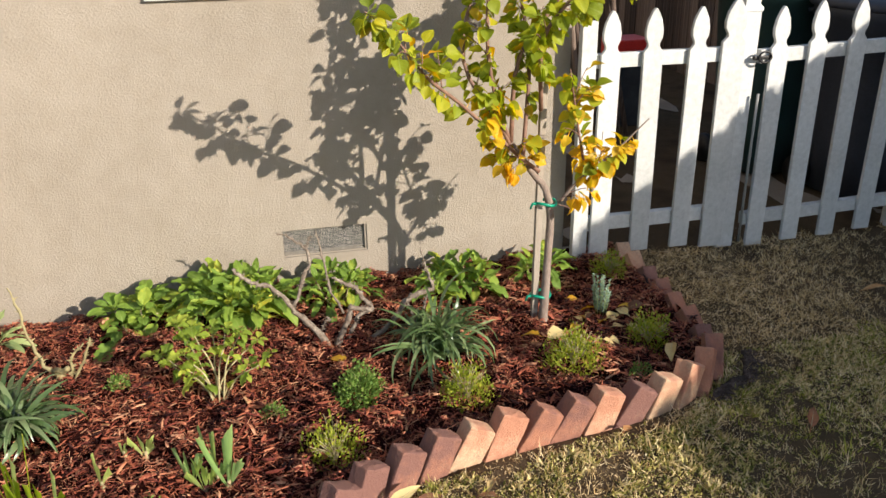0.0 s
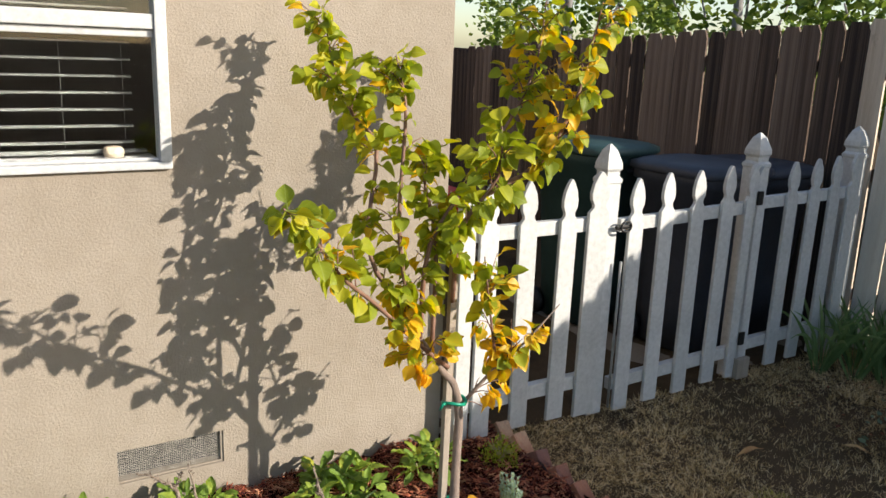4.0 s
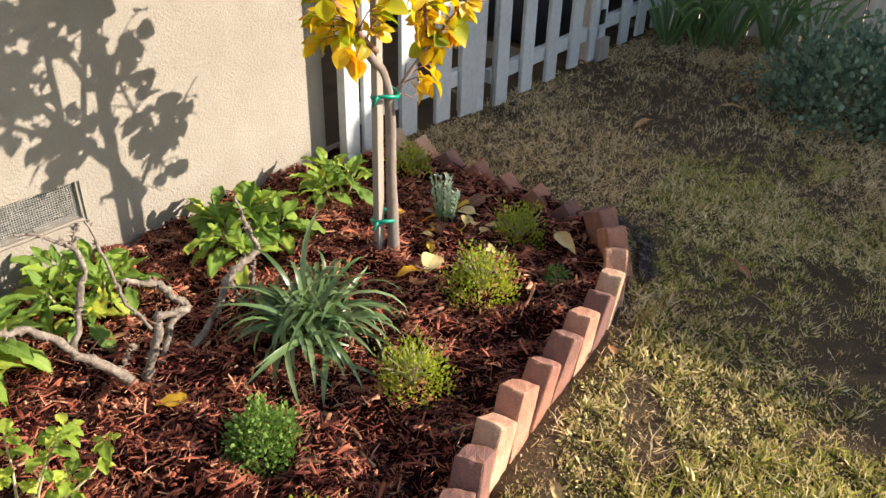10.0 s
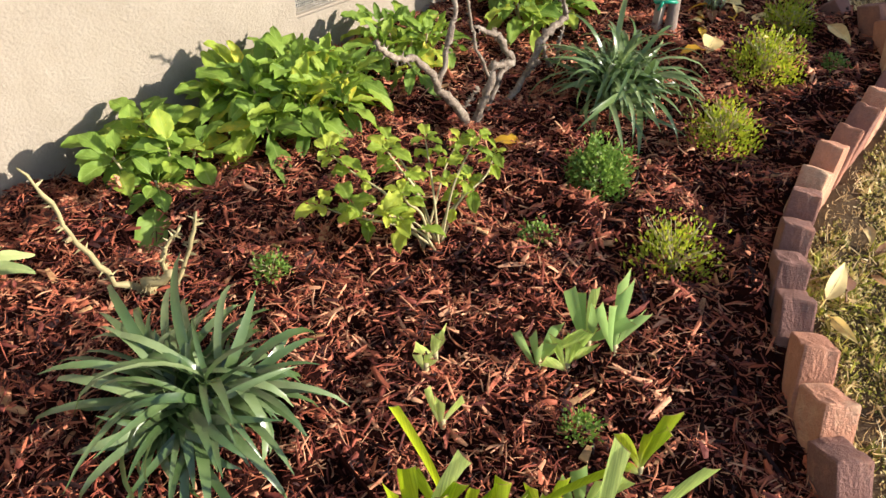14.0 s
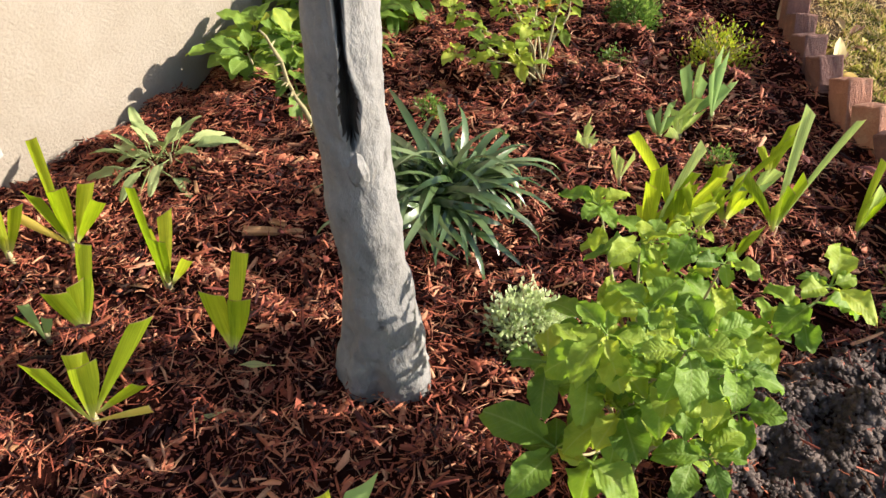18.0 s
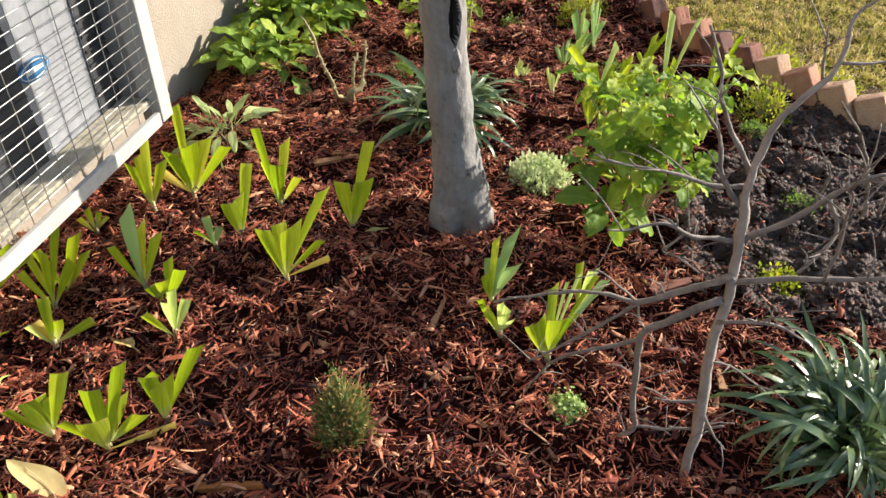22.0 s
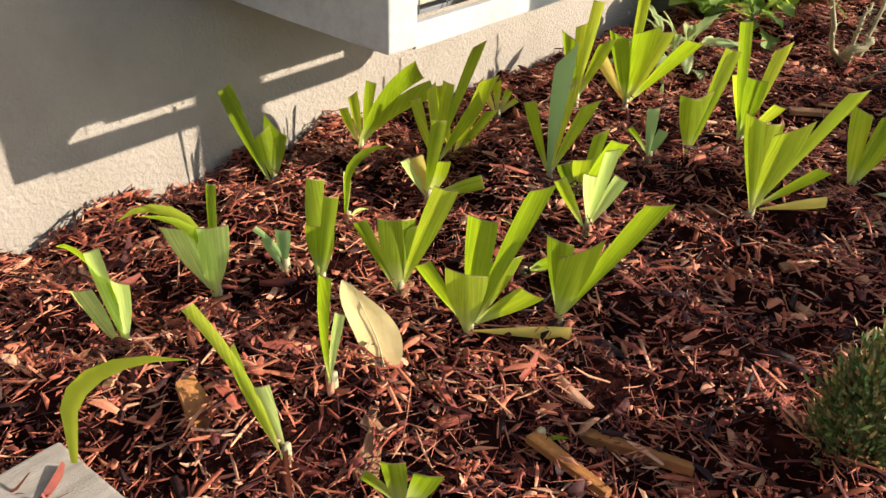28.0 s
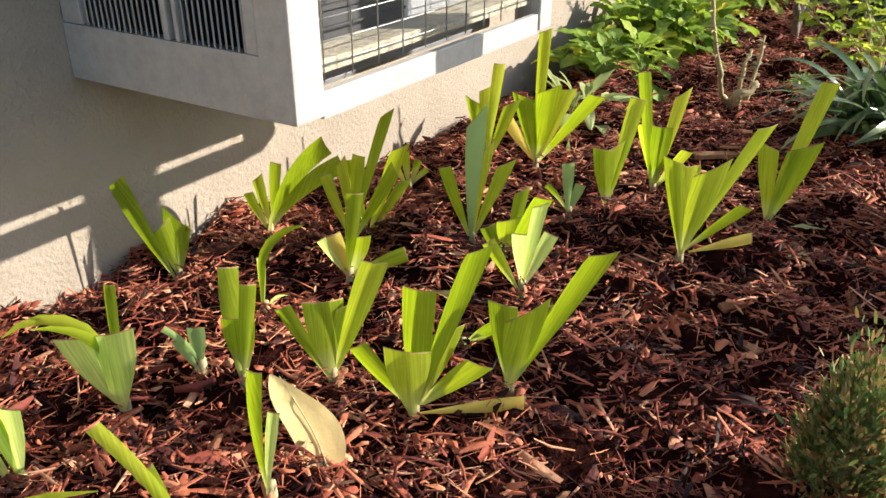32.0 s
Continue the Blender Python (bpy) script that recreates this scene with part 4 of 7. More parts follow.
for x in (3.02, 3.275, 3.455, 3.635, 3.79):
    put("picket", PF, fence2, pose(x - 3.02, 0, (x - 3.2) * 0.05, 0, random.uniform(-.4, .4), 0))
for a, b in (((0.0, 0.021, 0.885), (0.86, 0.058, 0.945)), ((0.0, 0.021, 0.13), (0.86, 0.058, 0.19))):
    put("rail", block("rail", a, b, M_WHITE, 0.003), fence2, pose(0, 0, 0, 0, -1.2, 0))
put("post", post_mesh(0.044, 1.285), fence2, pose(0.83, 0.062, 0))
put("base_block", block("base_block", (-0.045, -0.03, 0.0), (0.045, -0.001, 0.11), M_STAKE, 0.003), fence2, label="raw wood block at the post foot")

# ---- weathered boundary fence ----
bfence = thing("board_fence", 4.05, 0, 0, "tall weathered grey-brown dog-eared board fence", "fence", kind="structure")
def board_mesh(seed):
    r = random.Random(seed)
    w, th, top = 0.068 + r.uniform(-.003, .002), 0.016, 1.0
    ring = [(-w, 0), (w, 0), (w, top - 0.028), (w - 0.024, top), (-w + 0.024, top), (-w, top - 0.028)]
    v = [(0, y, z) for y, z in ring] + [(th, y, z) for y, z in ring]
    n = len(ring)
    f = [tuple(reversed(range(n))), tuple(n + i for i in range(n))] + [(i, (i + 1) % n, n + (i + 1) % n, n + i) for i in range(n)]
    return mesh("board", v, f, M_BOARD)
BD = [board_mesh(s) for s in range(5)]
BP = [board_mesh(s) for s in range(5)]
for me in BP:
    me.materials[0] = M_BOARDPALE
y = -8.5
while y < 8.9:
    h = (1.86 - 0.05 * y if y > 0 else 1.86 + 0.135 * min(1, -y / 2.5)) + random.uniform(-.012, .012)
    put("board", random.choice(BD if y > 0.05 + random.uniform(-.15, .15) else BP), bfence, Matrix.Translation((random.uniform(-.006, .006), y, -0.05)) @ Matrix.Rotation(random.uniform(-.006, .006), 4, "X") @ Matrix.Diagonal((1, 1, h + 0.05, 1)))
    y += 0.1415 + random.choice((0, 0, 0.001, 0.004, 0.007))
for z in (0.3, 1.0, 1.6):
    put("fence_rail", block("fence_rail", (0.024, -8.55, z - 0.04), (0.06, 9, z + 0.04), M_BOARD, 0.003), bfence)

# ---- bins behind the fence ----
def bin_thing(x, y, turn, h, material, label):
    t = thing("wheeled_bin", x, y, -0.022, label, "bin", "bins behind the fence", turn=turn)
    v, f = [], []
    rings = [(0.20, 0.22, 0.02), (0.21, 0.235, 0.3), (0.25, 0.28, h - 0.14), (0.28, 0.31, h - 0.12), (0.28, 0.31, h - 0.075)]
    n = 24
    def sq(a):
        c, s = math.cos(a), math.sin(a)
        k = (abs(c) ** 5 + abs(s) ** 5) ** (-1 / 5)
        return c * k, s * k
    for a, b, z in rings:
        v += [(a * sq(k / n * math.tau)[0], b * sq(k / n * math.tau)[1], z) for k in range(n)]
    for i in range(len(rings) - 1):
        f += [(i * n + k, i * n + (k + 1) % n, (i + 1) * n + (k + 1) % n, (i + 1) * n + k) for k in range(n)]
    f.append(tuple(reversed(range(n))))
    put("body", mesh("body", v, f, material, True), t)
    v, f = [], []
    rings = [(0.285, 0.32, h - 0.074), (0.30, 0.335, h - 0.06), (0.295, 0.33, h - 0.03), (0.24, 0.27, h - 0.008), (0.10, 0.12, h)]
    for a, b, z in rings:
        v += [(a * sq(k / n * math.tau)[0], b * sq(k / n * math.tau)[1], z) for k in range(n)]
    for i in range(len(rings) - 1):
        f += [(i * n + k, i * n + (k + 1) % n, (i + 1) * n + (k + 1) % n, (i + 1) * n + k) for k in range(n)]
    f += [tuple((len(rings) - 1) * n + k for k in range(n)), tuple(reversed(range(n)))]
    put("lid", mesh("lid", v, f, material, True), t)
    put("handle_bar", tube("handle_bar", [(-0.2, 0.345, h - 0.11), (0, 0.36, h - 0.10), (0.2, 0.345, h - 0.11)], [0.014, 0.014], material, 8, 2), t)
    for s in (-1, 1):
        put("wheel", tube("wheel", [(s * 0.19, 0.24, 0.09), (s * 0.24, 0.24, 0.09)], [0.09, 0.09], M_IRON, 20, 1), t, label="black rubber wheel")
bin_thing(2.95, 1.05, 10, 1.14, M_BINGREEN, "dark green plastic wheeled bin with closed lid")
bin_thing(3.18, 0.42, 4, 1.09, M_BINBLACK, "dark blue-black plastic wheeled bin with closed lid")
bin_thing(3.72, 0.50, -6, 1.06, M_BINBLACK, "dark blue-black plastic wheeled bin with closed lid")
cr = thing("storage_crate", 2.66, 2.4, -0.022, "red plastic crate on top of a dark box", "crate")
put("box", block("box", (-0.2, -0.2, 0.0), (0.2, 0.2, 0.46), M_DARKCASE, 0.01), cr)
put("crate", block("crate", (-0.14, -0.14, 0.461), (0.14, 0.14, 0.63), M_RED, 0.01), cr, label="red plastic crate")
pole_rng = random.Random(9)
for k in range(6):
    p = thing("leaning_pole", 2.05 + k * 0.09, 1.7 + k * 0.05, -0.022, "weathered wooden pole leaning in the side yard", "pole", "leaning poles")
    put("shaft", tube("shaft", [(0, 0, 0.0), (pole_rng.uniform(-.3, .1), 0.25, 1.75 + pole_rng.uniform(-.2, .2))], [0.02, 0.016], M_BOARD, 8, 2), p)

# ---- what stands beyond the boundary fence ----
npr = np.random.default_rng(3)
hv = [(0, -0.5, 0), (0.3, -0.2, 0.06), (0.36, 0.1, 0.07), (0, 0.5, 0), (-0.36, 0.1, 0.07), (-0.3, -0.2, 0.06)]
hf = [(0, 1, 2, 3), (0, 3, 4, 5)]
def crown(n, centre, radii, size, material, name="crown"):
    u = npr.normal(size=(n, 3))
    u /= np.linalg.norm(u, axis=1)[:, None]
    rad = npr.uniform(0.55, 1.0, (n, 1)) ** 0.5
    lump = 1 + 0.22 * np.sin(u[:, :1] * 7 + centre[0]) * np.cos(u[:, 1:2] * 6) + 0.15 * np.sin(u[:, 2:] * 9)
    p = np.array(centre) + u * rad * lump * np.array(radii)
    s = npr.uniform(0.6, 1.3, (n, 1, 1)) * size
    return scattered(name, hv, hf, np.concatenate([turns(npr, n, 0.8, 0.8) * s, p[:, :, None]], 2), material)
for i, (x, y, r, h) in enumerate(((5.6, 4.6, 1.1, 2.5), (6.0, 2.6, 1.0, 2.4), (5.9, 0.9, 0.8, 2.2), (7.2, 6.6, 1.5, 3.0))):
    t = thing("garden_tree", x, y, -0.03, "leafy green garden tree beyond the board fence", "tree", "trees beyond the fence")
    put("trunk", tube("trunk", [(0, 0, 0), (0.05, 0.02, 0.8), (0, 0.06, h)], [0.09, 0.04], M_GREYBARK, 8, 2), t)
    for k in range(5):
        a = k * 1.3
        put("limb", tube("limb", [(0.02, 0.03, 0.9), (r * 0.4 * math.cos(a), r * 0.4 * math.sin(a), h * 0.7), (r * 0.7 * math.cos(a), r * 0.7 * math.sin(a), h * 0.95)], [0.03, 0.008], M_GREYBARK, 6, 2), t)
    put("crown", crown(2600, (0, 0, h * 0.88), (r, r * 1.15, h * 0.42), 0.085, M_FAR), t, kind="stuff")
nb = thing("neighbour_house", 10.5, -1.5, -0.03, "brown neighbouring house with a low roof", "house")
put("wall", block("wall", (-1.5, -3.0, 0), (3.0, 3.0, 2.7), M_BOARD, 0.01), nb)
put("roof", block("roof", (-2.0, -3.4, 2.701), (3.4, 3.4, 2.9), M_DARKCASE, 0.02), nb)

# ---- young tree with its stake ----
BRANCHES = {}
BRANCHES['left_low'] = [(0.928, -0.6, 0.608), (0.854, -0.62, 0.669), (0.627, -0.68, 0.882), (0.49, -0.74, 1.0), (0.37, -0.8, 1.153), (0.293, -0.85, 1.217)]
BRANCHES['left_high'] = [(0.821, -0.6, 0.708), (0.776, -0.6, 0.795), (0.658, -0.56, 1.014), (0.729, -0.46, 1.297), (0.686, -0.38, 1.396), (0.662, -0.3, 1.51), (0.661, -0.24, 1.626), (0.659, -0.2, 1.72)]
BRANCHES['mid_a'] = [(0.813, -0.6, 0.737), (0.765, -0.62, 0.854), (0.722, -0.63, 1.096), (0.751, -0.6, 1.403), (0.756, -0.56, 1.511), (0.746, -0.54, 1.576)]
BRANCHES['mid_b'] = [(0.866, -0.6, 0.66), (0.902, -0.54, 1.003), (0.885, -0.48, 1.211), (0.913, -0.45, 1.282)]
BRANCHES['right_main'] = [(0.82, -0.6, 0.722), (0.847, -0.6, 1.02), (1.028, -0.56, 1.23), (1.209, -0.52, 1.439), (1.29, -0.5, 1.603), (1.322, -0.48, 1.764)]
BRANCHES['right_out'] = [(1.056, -0.57, 1.154), (1.202, -0.64, 1.255), (1.25, -0.68, 1.352), (1.306, -0.7, 1.5), (1.339, -0.7, 1.63), (1.371, -0.7, 1.759)]
BRANCHES['inner'] = [(0.922, -0.62, 0.836), (0.893, -0.7, 1.086), (0.979, -0.75, 1.245), (0.963, -0.78, 1.396)]
BRANCHES['low_right'] = [(0.98, -0.6, 0.468), (1.011, -0.6, 0.484), (1.084, -0.63, 0.578), (1.188, -0.66, 0.673), (1.306, -0.68, 0.793)]
BRANCHES['low_right_up'] = [(1.1, -0.63, 0.583), (1.051, -0.65, 0.774), (1.009, -0.66, 0.981)]

rng = random.Random(21)
tree = thing("young_fruit_tree", 0.955, -0.637, 0, "young staked tree with green and golden autumn leaves", "tree")
O = Vector((0.955, -0.637, 0))
def rel(pts):
    return [Vector(p) - O for p in pts]
put("trunk", tube("trunk", rel([(0.947, -0.639, -0.05), (0.949, -0.637, 0.003), (0.97, -0.61, 0.255), (0.978, -0.6, 0.435), (0.952, -0.6, 0.541), (0.908, -0.6, 0.597), (0.82, -0.6, 0.722)]), [0.021, 0.019, 0.0155, 0.0150, 0.014, 0.012, 0.010], M_YOUNGBARK, 10, 5, 0.06, rng), tree)
tree_leaves = []
LEAF_OK = [leaf_mesh("leaf", 0.050 * s, 0.047 * s, M_TREELEAF, "ovate", f, c, 0.42, 0.03, rng) for s, f, c in ((1, 0.35, 0.25), (0.85, 0.15, 0.45), (1.1, 0.5, 0.1), (0.7, 0.3, 0.3))]
LEAF_GOLD = [leaf_mesh("leaf", 0.048 * s, 0.044 * s, M_TREEGOLD, "ovate", f, c, 0.42, 0.05, rng) for s, f, c in ((1, 0.4, 0.35), (0.85, 0.6, 0.5), (0.95, 0.2, 0.2))]
def hang_leaf(p, out):
    d = (Vector(out) * rng.uniform(0.5, 1.0) + Vector((rng.uniform(-.5, .5), rng.uniform(-.5, .5), rng.uniform(-1.0, 0.35)))).normalized()
    golden = (p.z + rng.gauss(0, 0.12) < 0.78) or (p.x + O.x > 1.18 and rng.random() < 0.28) or rng.random() < 0.08
    tree_leaves.append((rng.choice(LEAF_GOLD if golden else LEAF_OK), aim(p, d, rng.uniform(-1.1, 1.1), rng.uniform(0.8, 1.15))))
def along(pts, t):
    f = t * (len(pts) - 1)
    k = min(int(f), len(pts) - 2)
    return pts[k].lerp(pts[k + 1], f - k), (pts[k + 1] - pts[k]).normalized()
for key, pts in BRANCHES.items():
    base = rel(pts)
    q = smoothed(base, 4)
    bare = key == "low_right"
    limb = put("limb", tube("limb", base, [0.0085, 0.0058, 0.0022] if len(base) > 3 else [0.006, 0.002], M_YOUNGBARK if bare else M_TWIG, 7, 4, 0.05, rng), tree)
    length = sum((q[i + 1] - q[i]).length for i in range(len(q) - 1))
    for k in range(int(length / 0.0085)):
        t = rng.uniform(0.14 if not bare else 0.5, 0.88 if bare else 1.0)
        p, d = along(q, t)
        a = rng.uniform(0, math.tau)
        side = (d.orthogonal().normalized() * math.cos(a) + d.cross(d.orthogonal().normalized()) * math.sin(a))
        hang_leaf(p, side)
    for k in range(int(length / 0.06)):
        p, d = along(q, rng.uniform(0.15, 0.92))
        a = rng.uniform(0, math.tau)
        side = (d.orthogonal().normalized() * math.cos(a) + d.cross(d.orthogonal().normalized()) * math.sin(a))
        tl = rng.uniform(0.05, 0.12)
        e = p + (side * 0.8 + d * 0.7) * tl
        put("twig", tube("twig", [p, p.lerp(e, 0.5) + Vector((0, 0, 0.008)), e], [0.0024, 0.0012], M_TWIG, 5, 2), limb)
        if bare and rng.random() < .5:
            continue
        for j in range(rng.randint(4, 7)):
            hang_leaf(p.lerp(e, rng.uniform(0.3, 1.0)), side)
tree_leaves.sort(key=lambda q: q[1].translation.y - 0.3 * q[1].translation.z)
for me, m in tree_leaves[:300]:
    put("leaf", me, tree, m)
for kinds, mt in ((LEAF_OK, M_TREELEAF_MASS), (LEAF_GOLD, M_TREEGOLD_MASS)):
    v, f = [], []
    for me, m in tree_leaves[300:]:
        if me in kinds:
            o = len(v)
            v += [m @ q.co for q in me.vertices]
            f += [tuple(o + i for i in p.vertices) for p in me.polygons]
    put("foliage", mesh("foliage", v, f, mt, True), tree, kind="stuff")
stake = thing("tree_stake", 0.925, -0.60, 0, "square pale wooden stake tied to the young tree", "stake")
put("shaft", block("shaft", (-0.0115, -0.0115, -0.05), (0.0115, 0.0115, 1.05), M_STAKE, 0.002), stake, pose(0, 0, 0, -0.6, 1.0, 0))
for z, cx in ((0.112, 0.945), (0.486, 0.955)):
    tie = thing("plant_tie", cx, -0.605, z, "green plastic tape tying trunk to stake", "plant tie", "green ties")
    put("band", tube("band", [(0.040 * math.cos(a), 0.032 * math.sin(a), 0.006 * math.sin(2 * a)) for a in np.linspace(0, math.tau * 1.02, 18)], [0.006, 0.006], M_TIE, 6, 1), tie)
    put("knot", tube("knot", [(-0.04, -0.01, 0.0), (-0.055, -0.02, 0.008), (-0.062, -0.014, -0.014)], [0.006, 0.004], M_TIE, 6, 2), tie)

# ---- large grey trunk ----
big = thing("garden_tree", -1.283, -1.100, 0.016, "smooth grey tree trunk with a long dark split scar", "tree")
gpts = smoothed([(-0.005, 0.0, -0.075), (0.0, 0.006, 0.06), (0.008, 0.030, 0.22), (0.012, 0.052, 0.46), (0.015, 0.060, 0.72), (0.02, 0.08, 1.3), (0.05, 0.11, 2.2)], 26)
gr = [0.083, 0.070, 0.0545, 0.0525, 0.0515, 0.051, 0.050]
AROUND = 168
v, f = tube_data(gpts, gr, AROUND)
def bark(q, c):
    knot = 0.006 * noise.noise(q * 16) + 0.0022 * noise.noise(q * 60)
    low = max(0, 1 - max(q.z, 0) / 0.15)
    a = math.atan2(q.y - c.y, q.x - c.x)
    toe = 0.012 * low * math.sin(3 * a + 0.6) + 0.016 * low * noise.noise((q.x * 26, q.y * 26, 1))
    crease = 0.0035 * low * noise.noise((a * 1.5, 4, q.z * 70)) + 0.0016 * noise.noise((a * 2, 7, q.z * 45))
    return q + (q - c).normalized() * (knot + toe + crease)
v = [bark(q, gpts[i // AROUND]) for i, q in enumerate(v)]
# the split: pressed in along a ragged strip
deep = set()
def split(i, q, c):
    d = q - c
    lean = 219 - 8 * (q.z - 0.47) + 7 * noise.noise((4, 0, q.z * 6)) + 3 * noise.noise((9, 0, q.z * 25))
    a = math.atan2(d.y, d.x) - math.radians(lean)
    a = (a + math.pi) % math.tau - math.pi
    if q.z < 0.47 or q.z > 1.5:
        return q
    w = (0.11 + 0.10 * noise.noise((0, 0, q.z * 9)) + 0.05 * noise.noise((0, 3, q.z * 30)) + 0.15 * max(0, 1 - abs(q.z - 0.53) / 0.06)) * min(1, (q.z - 0.47) / 0.03 + 0.25)
    e = abs(a) / max(w, 0.03)
    if e < 1:
        deep.add(i)
        return q - d * 0.55 * (1 - e * e)
    return q + d * (0.10 + 0.07 * noise.noise((a * 3, 2, q.z * 24))) * max(0, 1 - (e - 1) / 1.3)
v = [split(i, q, gpts[i // AROUND]) for i, q in enumerate(v)]
def in_split(face):
    return len(face) == 4 and sum(i in deep for i in face) > 2
put("trunk", mesh("trunk", v, [q for q in f if not in_split(q)], M_GREYBARK, True), big)
put("scar", mesh("scar", v, [q for q in f if in_split(q)], M_SCAR, True), big, label="long dark split in the bark")
def on_trunk(z, ang, out):
    k = min(range(len(gpts)), key=lambda i: abs(gpts[i].z - z))
    r = 0.054
    return gpts[k] + Vector((math.cos(ang) * (r + out), math.sin(ang) * (r + out), z - gpts[k].z))
bm = bmesh.new()
bmesh.ops.create_icosphere(bm, subdivisions=2, radius=0.022)
for q in bm.verts:
    q.co = Vector((q.co.x * 0.7, q.co.y * 0.8, q.co.z * 1.5)) * (1 + 0.3 * noise.noise(q.co * 60))
me = bpy.data.meshes.new("burl")
bm.to_mesh(me); bm.free()
me.materials.append(M_GREYBARK)
put("burl", me, big, Matrix.Translation(on_trunk(0.43, math.radians(222), -0.008)), "rough bark knot below the split")
for k in range(5):
    a = k * 1.26 + 0.3
    put("limb", tube("limb", [(0.04, 0.14, 2.05), (0.04 + 0.5 * math.cos(a), 0.14 + 0.5 * math.sin(a), 2.6), (0.04 + 0.9 * math.cos(a), 0.14 + 0.9 * math.sin(a), 3.2)], [0.04, 0.012], M_GREYBARK, 8, 3), big)

# ---- bare shrub ----
bs = thing("bare_shrub", -2.0, -1.68, 0, "leafless young shrub with thin grey-brown branches", "shrub")
OB = Vector((-2.0, -1.68, 0.0))
def bstem(name, pts, r, material=M_BAREWOOD, side=None):
    q = [Vector(p) - OB for p in pts]
    sm = smoothed(q, 4)
    rr = [float(np.interp(i / (len(sm) - 1), np.linspace(0, 1, len(r)), r)) * (1 + 0.22 * noise.noise((i * 0.9, q[0].x * 50, q[0].z * 30))) for i in range(len(sm))]
    sm = [p + Vector((noise.noise(p * 30), noise.noise(p * 30 + Vector((5, 0, 0))), 0)) * 0.004 for p in sm]
    cv, cf = tube_data(sm, rr, 8, 0.16, rng)
    me = mesh(name, cv, cf, material, True)
    return put(name, me, side or bs)
bstem("stem", [(-1.985, -1.683, -0.06), (-1.985, -1.681, -0.01), (-1.985, -1.672, 0.175), (-1.978, -1.662, 0.32), (-1.97, -1.662, 0.476), (-1.966, -1.657, 0.552), (-1.962, -1.65, 0.607), (-1.958, -1.649, 0.64), (-1.954, -1.653, 0.676), (-1.95, -1.663, 0.724), (-1.946, -1.68, 0.761), (-1.942, -1.714, 0.81), (-1.938, -1.713, 0.863), (-1.934, -1.72, 0.881), (-1.93, -1.741, 0.897)], [0.0105, 0.009, 0.0075, 0.006, 0.0045, 0.003, 0.0015])
def bare_branch(pts, r):
    br = bstem("branch", pts, r, M_BAREDARK)
    q = [Vector(p) - OB for p in pts]
    for k in range(7 if len(pts) > 3 else 2):
        p, d = along(q, rng.uniform(0.3, 0.97))
        e = p + d * rng.uniform(0.01, 0.03) + Vector((rng.uniform(-.04, .04), rng.uniform(-.06, .06), rng.uniform(-.02, .07)))
        put("twig", tube("twig", [p, p.lerp(e, 0.5) + Vector((rng.uniform(-.006, .006), rng.uniform(-.006, .006), 0.004)), e], [0.0014, 0.001, 0.0006], M_BAREDARK, 5, 2), br)
bare_branch([(-1.96, -1.663, 0.541), (-1.964, -1.673, 0.557), (-1.968, -1.715, 0.591), (-1.972, -1.754, 0.645), (-1.976, -1.781, 0.674), (-1.98, -1.803, 0.69)], [0.0055, 0.004, 0.0022])
bare_branch([(-1.97, -1.751, 0.638), (-1.997, -1.764, 0.61), (-2.023, -1.753, 0.593), (-2.05, -1.721, 0.564)], [0.003, 0.0028, 0.002])
bare_branch([(-1.95, -1.651, 0.646), (-1.946, -1.625, 0.683), (-1.942, -1.605, 0.711), (-1.938, -1.59, 0.745), (-1.934, -1.577, 0.796), (-1.93, -1.553, 0.843)], [0.0042, 0.003, 0.0018])
bare_branch([(-1.96, -1.645, 0.598), (-1.97, -1.622, 0.63), (-1.98, -1.606, 0.658), (-1.99, -1.592, 0.718), (-2.0, -1.564, 0.761)], [0.0045, 0.0035, 0.0018])
bare_branch([(-1.95, -1.65, 0.628), (-1.956, -1.607, 0.623), (-1.962, -1.564, 0.636), (-1.968, -1.534, 0.645), (-1.974, -1.476, 0.651), (-1.98, -1.434, 0.665)], [0.0038, 0.0028, 0.0012])
bare_branch([(-1.96, -1.659, 0.536), (-1.978, -1.622, 0.55), (-1.996, -1.585, 0.561), (-2.014, -1.545, 0.59), (-2.032, -1.501, 0.582), (-2.05, -1.467, 0.591)], [0.0042, 0.003, 0.0014])
bare_branch([(-1.93, -1.72, 0.811), (-1.915, -1.758, 0.809), (-1.9, -1.795, 0.809)], [0.0025, 0.0012])
bare_branch([(-1.94, -1.701, 0.788), (-1.94, -1.692, 0.829), (-1.94, -1.689, 0.862)], [0.0022, 0.001])
bare_branch([(-1.972, -1.664, 0.47), (-1.974, -1.756, 0.498), (-1.978, -1.822, 0.512), (-1.982, -1.876, 0.531), (-1.985, -1.944, 0.53)], [0.0048, 0.0038, 0.002])
bare_branch([(-1.977, -1.655, 0.436), (-1.974, -1.594, 0.38), (-1.971, -1.552, 0.335), (-1.971, -1.552, 0.287), (-1.971, -1.556, 0.224), (-1.972, -1.562, 0.157), (-1.973, -1.576, 0.106), (-1.971, -1.55, 0.068)], [0.0064, 0.006, 0.0058, 0.0052, 0.0048, 0.004])
bare_branch([(-1.973, -1.576, 0.106), (-1.976, -1.632, 0.117), (-1.98, -1.684, 0.141), (-1.982, -1.719, 0.159)], [0.0028, 0.0018])
bare_branch([(-1.97, -1.537, 0.4), (-1.968, -1.5, 0.351), (-1.965, -1.45, 0.294), (-1.962, -1.403, 0.242), (-1.96, -1.37, 0.207)], [0.0034, 0.0026, 0.0014])
